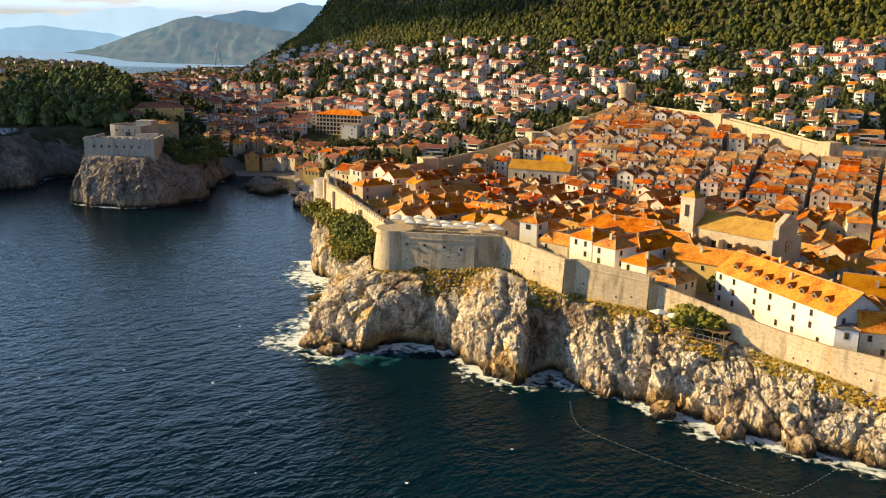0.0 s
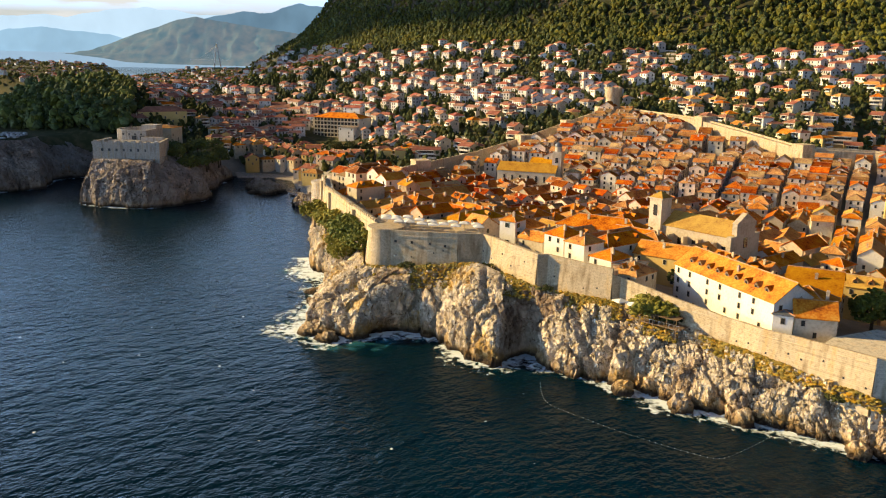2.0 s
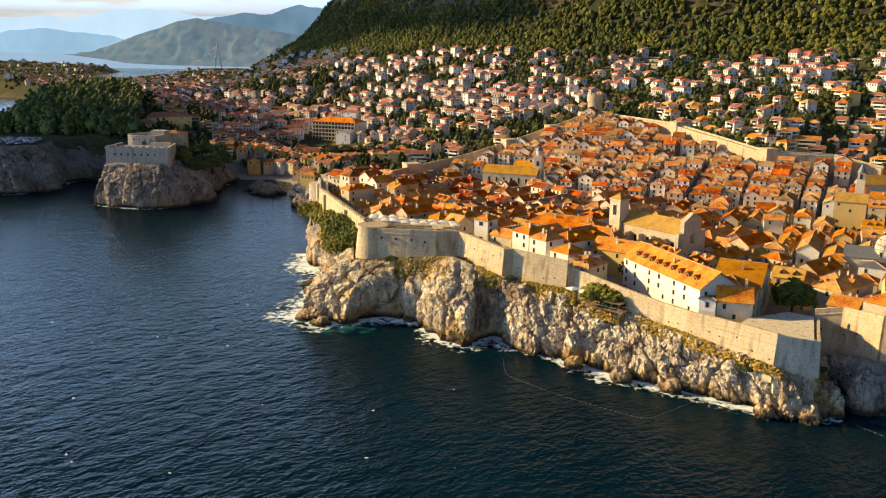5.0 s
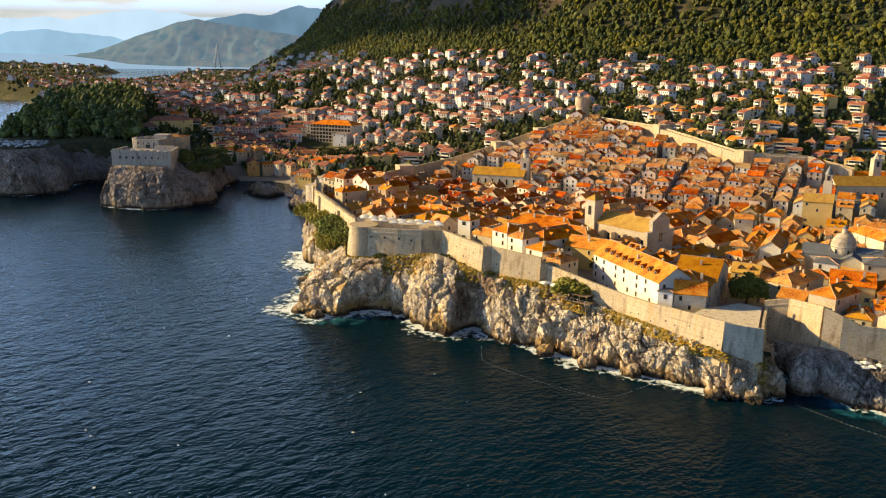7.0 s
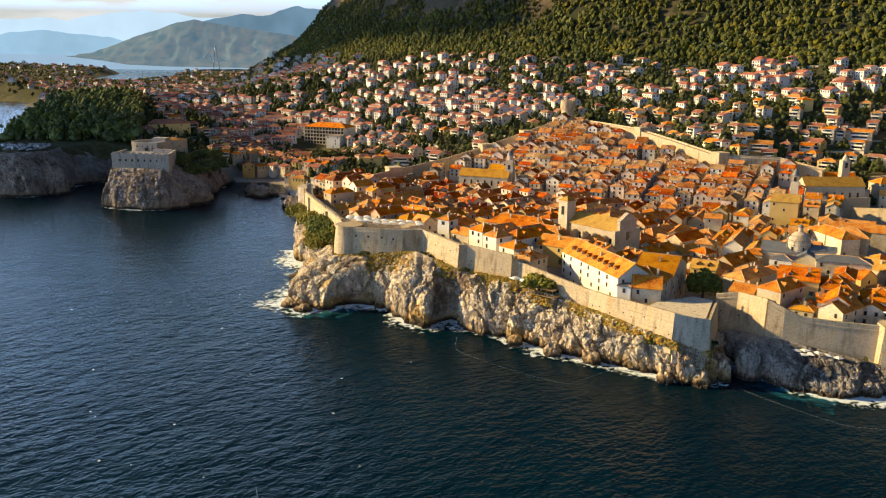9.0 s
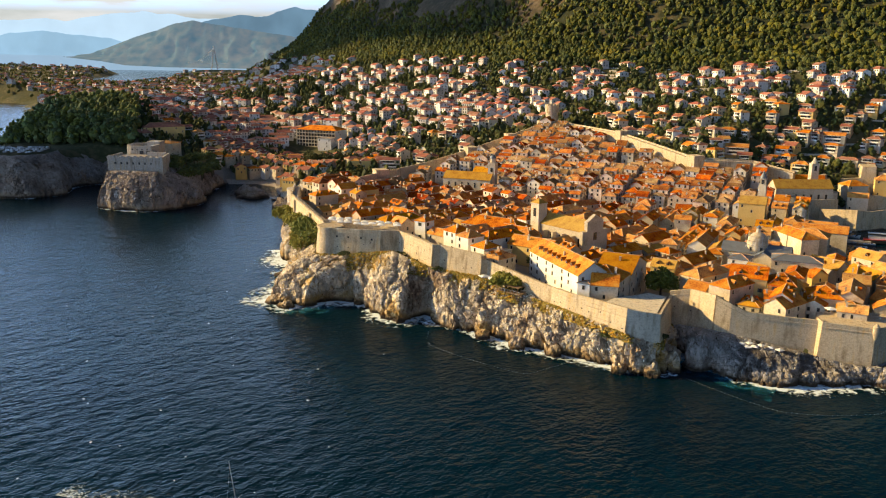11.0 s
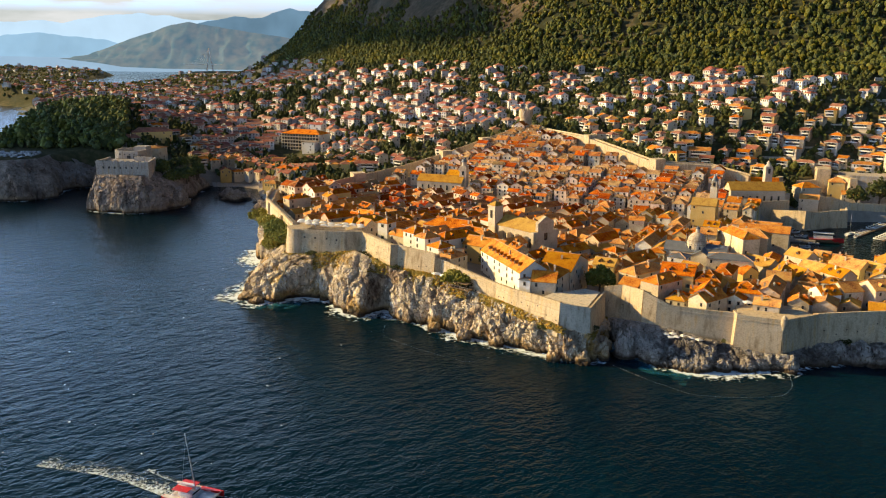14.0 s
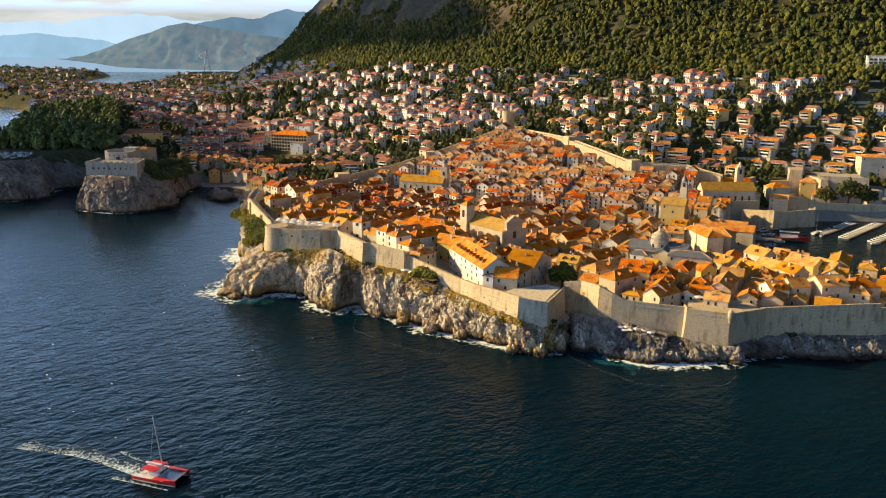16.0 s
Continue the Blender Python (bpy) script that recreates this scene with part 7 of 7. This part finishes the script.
cat = empty("catamaran", pose(-11.6, 47.9, 0, 0, 0, -13), "red sailing catamaran under way, sails furled", "catamaran")
for side in (-1, 1):
    h_ = part("hull", hull(14.2, 1.7, 1.5, 0.5, None, side * 3.3), RED, cat)
    part("waterline", hull(13.6, 1.5, 0.55, 0.0, None, side * 3.3), BOATWHITE, h_)
    part("hull_deck", bm_box(-6.8, 3.5, side * 3.3 - 0.7, side * 3.3 + 0.7, 1.5, 1.62), BOATWHITE, h_)
part("bridge_deck", bm_box(-5.5, 1.4, -2.8, 2.8, 1.1, 1.5), BOATWHITE, cat)
part("bow_net", bm_box(1.4, 6.2, -2.6, 2.6, 1.35, 1.4), METAL, cat, "pale grey bow netting")
part("cross_beam", bm_cyl(0, 0, -3.5, 3.5, 0.12, 0.12, 8), METAL, cat).matrix_basis = Matrix.Translation((6.3, 0, 1.75)) @ Matrix.Rotation(math.pi / 2, 4, "X")
cab = part("cabin", bm_box(-3.2, 0.9, -2.2, 2.2, 1.5, 2.7, 0.25), BOATWHITE, cat)
part("cabin_window", bm_box(0.86, 0.96, -1.7, 1.7, 2.05, 2.5), GLASS, cab)
part("canopy", bm_box(-4.6, 0.2, -2.9, -0.35, 3.35, 3.5, 0.06), RED, cat, "red fabric canopy")
part("canopy", bm_box(-4.6, 0.2, 0.35, 2.9, 3.35, 3.5, 0.06), RED, cat, "red fabric canopy")
part("sail_cover", bm_box(-4.9, 0.5, -0.28, 0.28, 3.9, 4.4, 0.1), BOATWHITE, cat)
for x in (-4.4, 0.0):
    for y in (-2.7, 2.7):
        part("canopy_post", bm_cyl(x, y, 1.5, 3.4, 0.04, 0.04, 6), METAL, cat)
part("mast", bm_cyl(0, 0, 0, 17.1, 0.14, 0.09, 10), METAL, cat).matrix_basis = Matrix.Translation((0.9, 0, 1.5)) @ Matrix.Rotation(radians(-8), 4, "Y")
part("boom", bm_box(-5.0, 0.9, -0.07, 0.07, 3.75, 3.89), METAL, cat)
part("spreader", bm_box(0.84, 0.96, -1.0, 1.0, 10.2, 10.28), METAL, cat)
for y in (-3.2, 3.2):
    bm = bmesh.new()
    d = Vector((-1.3, 0, 17.3)) - Vector((-1.5, y, 1.6))
    bmesh.ops.create_cone(bm, cap_ends=True, segments=5, radius1=0.02, radius2=0.02, depth=d.length, matrix=Matrix.Translation(Vector((-1.5, y, 1.6)) + d / 2) @ d.to_track_quat("Z", "Y").to_matrix().to_4x4())
    part("shroud", bm, METAL, cat)
for k in range(7):
    part("seat", bm_box(-5.2 + 0.2, -4.4, -2.4 + k * 0.72, -1.85 + k * 0.72, 1.5, 1.95), BOATWHITE, cat)


def motor_boat(label, group, cover=None):
    root = empty("motor_boat", Matrix.Identity(4), label, "boat", group)
    part("hull", hull(6.5, 2.2, 0.9, 0.35), BOATWHITE, root)
    part("cockpit", bm_box(-2.6, 0.6, -0.7, 0.7, 0.9, 1.0), cover or WOOD, root)
    part("windscreen", bm_box(0.6, 1.3, -0.65, 0.65, 0.95, 1.5, 0.1), GLASS, root)
    return root


mb = motor_boat("small white motor boat at a harbour mooring", "boats in the harbour")
mb.matrix_basis = pose(283, 409, 0, 0, 0, 60)
mb2 = motor_boat("small white motor boat with a blue cover", "boats in the harbour", BLUE)
mb2.matrix_basis = pose(309, 387, 0, 0, 0, 10)
for (ax, ay), (bx, by), n in (((283, 408), (322, 455), 13), ((296, 399), (341, 456), 15), ((310, 388), (345, 430), 10), ((258, 425), (292, 447), 8)):
    for k in range(n):
        for side in (1,):
            t = (k + 0.5) / n
            rot = polar(ax, ay, bx, by)
            x, y = ax + (bx - ax) * t - side * math.sin(rot) * 3.6, ay + (by - ay) * t + side * math.cos(rot) * 3.6
            if rng.random() < 0.88:
                copy_thing(mb2 if rng.random() < 0.12 else mb, pose(x, y, 0, 0, 0, math.degrees(rot) + 90 * side + rng.uniform(-8, 8)))
    pier = part("floating_pier", bm_box(-math.hypot(bx - ax, by - ay) / 2, math.hypot(bx - ax, by - ay) / 2, -0.7, 0.7, 0, 0.5), WOOD)
    pier.matrix_basis = pose((ax + bx) / 2, (ay + by) / 2, 0.1, 0, 0, math.degrees(polar(ax, ay, bx, by)))
    tagged(pier, "narrow floating pier between moored boats", "pier", "harbour piers")
for k in range(16):
    x, y = rng.uniform(229, 250), rng.uniform(372, 432)
    if x > 232 + (y - 372) * 0.12:
        copy_thing(mb2 if k % 5 == 0 else mb, pose(x, y, 0, 0, 0, rng.uniform(-30, 40)))
jetty = part("jetty", bm_box(-12, 12, -2, 2, -1, 1.6), FORTSTONE)
jetty.matrix_basis = pose(240, 392, 0, 0, 0, -14)
tagged(jetty, "stone jetty in the old harbour", "jetty", kind="structure")
ship = empty("excursion_ship", pose(258, 389, 0, 0, 0, -14), "dark-hulled wooden excursion ship with white upper deck", "ship")
part("hull", hull(20, 5.5, 2.4, 1.0), WOOD, ship)
part("rubbing_strake", hull(20.2, 5.7, 2.5, 1.0), RED, ship).matrix_basis = Matrix.Translation((0, 0, 0.25)) @ Matrix.Diagonal((1, 1, 0.98, 1))
part("deck_house", bm_box(-7.5, 3.5, -1.9, 1.9, 2.6, 4.6, 0.15), BOATWHITE, ship)
part("awning", bm_box(-8, 4, -2.2, 2.2, 6.3, 6.42), CANVAS, ship)
for x in (-7.5, -2, 3.5):
    for y in (-2, 2):
        part("awning_post", bm_cyl(x, y, 4.6, 6.3, 0.05, 0.05, 6), METAL, ship)
part("mast", bm_cyl(5.5, 0, 2.6, 13, 0.14, 0.07, 8), WOOD, ship)
yacht = empty("sailing_yacht", pose(281, 415, 0, 0, 0, 50), "white sailing yacht with a bare mast", "yacht")
part("hull", hull(11, 3.2, 1.3, 0.5), BOATWHITE, yacht)
part("coachroof", bm_box(-2, 2.5, -0.9, 0.9, 1.3, 1.8, 0.15), BOATWHITE, yacht)
part("mast", bm_cyl(0.6, 0, 1.3, 15, 0.1, 0.07, 8), METAL, yacht)


# ---- swim lines: rope and floats ----
def swim_line(pts, label):
    root = empty("swim_line", Matrix.Identity(4), label, "buoy line", "swim lines")
    pr = np.array(pts, float)
    run = np.r_[0, np.cumsum(np.hypot(np.diff(pr[:, 0]), np.diff(pr[:, 1])))]
    u = np.arange(0, run[-1], 0.5)
    a = np.stack([np.interp(u, run, pr[:, 0]), np.interp(u, run, pr[:, 1])], 1)
    k = np.ones(15) / 15
    a = np.stack([np.convolve(np.pad(a[:, i], 7, "edge"), k, "valid") for i in (0, 1)], 1)
    vs, fs = [], []
    for i, (x, y) in enumerate(a):
        vs += [(x, y - 0.02, 0.1), (x, y + 0.02, 0.1), (x, y, 0.13)]
        if i:
            o = 3 * i
            fs += [(o - 3, o - 2, o + 1, o), (o - 2, o - 1, o + 2, o + 1), (o - 1, o - 3, o, o + 2)]
    from_data("rope", vs, fs, NETTING, root)
    bm = bmesh.new()
    bmesh.ops.create_uvsphere(bm, u_segments=8, v_segments=6, radius=0.08)
    me = bpy.data.meshes.new("float")
    bm.to_mesh(me)
    bm.free()
    me.materials.append(CANVAS)
    for i in range(0, len(a), 3):
        share("float", me, root, Matrix.Translation((a[i][0], a[i][1], 0.15)))


swim_line([(13.2, 196), (13.5, 187), (15, 180.3), (30.7, 167.7), (42, 160.5), (52.4, 155), (59, 161), (68, 170)], "white float line marking the swimming area under the cliff")
swim_line([(106, 159.5), (117.3, 146.5), (130.6, 134.2), (144.5, 133.2), (162.1, 136.5), (168, 146), (170.5, 160)], "white float line round the eastern swimming rocks")

# ---- bridge pylon far off ----
bridge = empty("bridge_pylon", pose(-1485, 3830, 0), "tall white A-shaped bridge pylon with stay cables", "bridge")
for sx in (-1, 1):
    bm = bmesh.new()
    d = Vector((0, 0, 128)) - Vector((sx * 16, 0, 20))
    bmesh.ops.create_cone(bm, cap_ends=True, segments=8, radius1=3.4, radius2=2.0, depth=d.length, matrix=Matrix.Translation(Vector((sx * 16, 0, 20)) + d / 2) @ d.to_track_quat("Z", "Y").to_matrix().to_4x4())
    part("leg", bm, CANVAS, bridge)
for k in range(6):
    bm = bmesh.new()
    d = Vector((0, 0, 120)) - Vector((-22 - k * 14, 0, 52))
    bmesh.ops.create_cone(bm, cap_ends=True, segments=5, radius1=0.3, radius2=0.3, depth=d.length, matrix=Matrix.Translation(Vector((-22 - k * 14, 0, 52)) + d / 2) @ d.to_track_quat("Z", "Y").to_matrix().to_4x4())
    part("stay_cable", bm, CANVAS, bridge)
part("deck", bm_box(-130, 60, -6, 6, 49.6, 51), CANVAS, bridge)

# ---- parked cars on the park terrace ----
cvs, cfs = [], []
for k in range(130):
    x = -408 + rng.random() * 64
    y = 506 + (x + 408) * 0.12 + rng.choice((0, 5, 12, 17, 25)) + rng.uniform(-1, 1)
    m = pose(x, y, float(ground([x], [y])[0]) + 0.2, 0, 0, 97 + rng.uniform(-4, 4))
    o = len(cvs)
    prof = [(-2.1, 0.3), (2.1, 0.3), (2.1, 0.85), (1.1, 0.95), (0.5, 1.45), (-1.3, 1.45), (-2.0, 0.95)]
    for yy in (-0.85, 0.85):
        cvs += [m @ Vector((a, yy, b)) for a, b in prof]
    n = len(prof)
    cfs += [tuple(o + i for i in range(n))[::-1], tuple(o + n + i for i in range(n))] + [(o + i, o + (i + 1) % n, o + n + (i + 1) % n, o + n + i) for i in range(n)]
tagged(from_data("parked_cars", cvs, cfs, CARPAINT), "rows of small parked cars on the terrace above the cliff", "cars", kind="stuff")

# ---- far distance ----
def ridge(name, pts, y, mat, label, base=-40, rough=14.0, depth=160, folds=40.0):
    """A far ridge with a sloping face, from its crest line (x, z)."""
    pr = np.array(pts, float)
    eye = Vector((50, -80, 99))
    xs_ = np.linspace(pr[0, 0], pr[-1, 0], 160)
    zs_ = np.interp(xs_, pr[:, 0], pr[:, 1])
    k = np.array([noise.fractal(Vector((x * 0.006, y * 0.01, 3.1)), 0.9, 2.1, 5) for x in xs_]) * rough
    zs_ = zs_ + k
    vs, rows_ = [], 9
    for j in range(rows_):
        f = j / (rows_ - 1)
        for x, z in zip(xs_, zs_):
            foot = base if not isinstance(base, list) else float(np.interp(x, [b[0] for b in base], [b[1] for b in base]))
            bend = noise.fractal(Vector((x * 0.008, f * 2.2, y)), 0.9, 2.1, 4) * folds * f * (1 - f)
            q = Vector((x + bend, y - depth * f + bend, foot + (z - foot) * (1 - f) ** 1.1))
            vs.append(eye + (q - eye) * 0.94)
    n = len(xs_)
    fs = [(j * n + i, (j + 1) * n + i, (j + 1) * n + i + 1, j * n + i + 1) for j in range(rows_ - 1) for i in range(n - 1)]
    return tagged(from_data(name, vs, fs, mat, smooth=True), label, "mountain", kind="structure")


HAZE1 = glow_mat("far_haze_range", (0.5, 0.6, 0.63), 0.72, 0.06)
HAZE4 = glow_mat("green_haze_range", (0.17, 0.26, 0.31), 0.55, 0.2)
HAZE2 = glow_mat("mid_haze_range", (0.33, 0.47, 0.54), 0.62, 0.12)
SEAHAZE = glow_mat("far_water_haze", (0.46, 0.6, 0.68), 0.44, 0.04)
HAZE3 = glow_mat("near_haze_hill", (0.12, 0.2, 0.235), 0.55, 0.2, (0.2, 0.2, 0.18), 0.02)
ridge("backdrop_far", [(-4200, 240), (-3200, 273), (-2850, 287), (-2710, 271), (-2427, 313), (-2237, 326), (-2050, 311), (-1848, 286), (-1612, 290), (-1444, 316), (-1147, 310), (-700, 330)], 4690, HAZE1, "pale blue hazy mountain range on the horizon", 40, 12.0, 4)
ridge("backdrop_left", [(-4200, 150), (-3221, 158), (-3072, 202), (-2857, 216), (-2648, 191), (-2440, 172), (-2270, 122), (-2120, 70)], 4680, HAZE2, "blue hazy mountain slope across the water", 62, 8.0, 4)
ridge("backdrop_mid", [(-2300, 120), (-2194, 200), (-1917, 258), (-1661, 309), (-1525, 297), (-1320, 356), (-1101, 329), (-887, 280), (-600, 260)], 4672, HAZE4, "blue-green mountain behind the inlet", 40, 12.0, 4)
# An upright glowing sheet stands in for the inlet's far water.
ridge("backdrop_water", [(-4200, 80), (-3088, 77), (-2520, 72), (-2200, 56), (-1932, 50), (-1500, 40)], 4664, SEAHAZE, "bright glowing backdrop sheet for the far water of the inlet", -30, 0.0, 4)
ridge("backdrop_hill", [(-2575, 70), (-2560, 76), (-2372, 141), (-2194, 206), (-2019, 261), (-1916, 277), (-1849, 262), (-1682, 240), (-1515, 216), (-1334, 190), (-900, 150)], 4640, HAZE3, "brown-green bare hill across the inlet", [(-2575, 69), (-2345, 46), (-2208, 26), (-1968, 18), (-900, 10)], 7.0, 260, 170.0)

# ---- foam ----
WAKE = foam_mat("wake_foam", (0.6, 0.72, 0.82), 0.62, 0.9, 1.1)
TOWN_SURF, BAY_SURF = SHORE_TOWN[::-1], SHORE_BAY[::-1]
foam_strip("churned_shallows", TOWN_SURF[1:9], 6, 16, 0.05, TEAL, 1.0, "turquoise churned water west of the headland", 3)
foam_strip("churned_coves", TOWN_SURF[8:-1], 1.5, 5, 0.05, TEAL, 1.0, "turquoise churned water along the rocks", 3)
foam_strip("surf", TOWN_SURF[1:-1], 3.0, 9, 0.1, FOAM, 0.4, "white surf breaking along the foot of the cliffs", 3)
foam_strip("surf_east", [(122, 159), (128, 155), (137, 152), (146, 152), (154, 153), (160, 157)], 4, 5.5, 0.13, FOAM, 1.3, "bright surf bursting on the swimming rocks", 4)
foam_strip("surf_cove", [(106, 178), (109, 172), (114, 167), (120, 160), (126, 156), (136, 152)], 6, 12, 0.12, TEAL, 2.2, "turquoise water swirling in the little cove", 4)
foam_strip("surf_west", TOWN_SURF[1:7], 9, 18, 0.14, FOAM, 0.9, "wide broken surf west of the headland", 2)
foam_strip("surf_fort", BAY_SURF[:13], 1.0, 2.6, 0.1, FOAM, 2.0, "thin white surf round the fort's rock", 3)
foam_strip("wake", [(-16.5, 49.9), (-22, 52.5), (-30, 56), (-40, 60), (-52, 61.5), (-64, 63)], 5, 11, 0.1, WAKE, 1.0, "broken white wake trailing behind the catamaran", 3.2)
foam_strip("wake_side", [(-5, 41.3), (-12, 43.0), (-19, 45.0), (-27, 46.5)], 1.0, 3.5, 0.1, WAKE, 2.0, "thin foam along the catamaran's hull", 0.6)
foam_strip("wake_side_far", [(-9, 53.4), (-16, 55.2), (-24, 58), (-32, 63)], 1.2, 4.0, 0.1, WAKE, 3.0, "thin foam along the catamaran's far hull", 1.0)
fcs, fss = [], []
for k in range(60):
    fcs.append((nrng.uniform(-150, 20), nrng.uniform(40, 320), 0.06))
    fss.append(nrng.uniform(0.12, 0.4))
ok = [k for k, c in enumerate(fcs) if not inside(np.array([c[0]]), np.array([c[1]]), SHORE)[0] and (c[0] < -70 or c[1] < 190)]
v, f = clumps(np.array(fcs)[ok], np.array(fss)[ok], 0.1, ICO1, 0.55)
mass("whitecaps", v, f, [CANVAS], None, "small scattered whitecaps on the open sea", "foam")
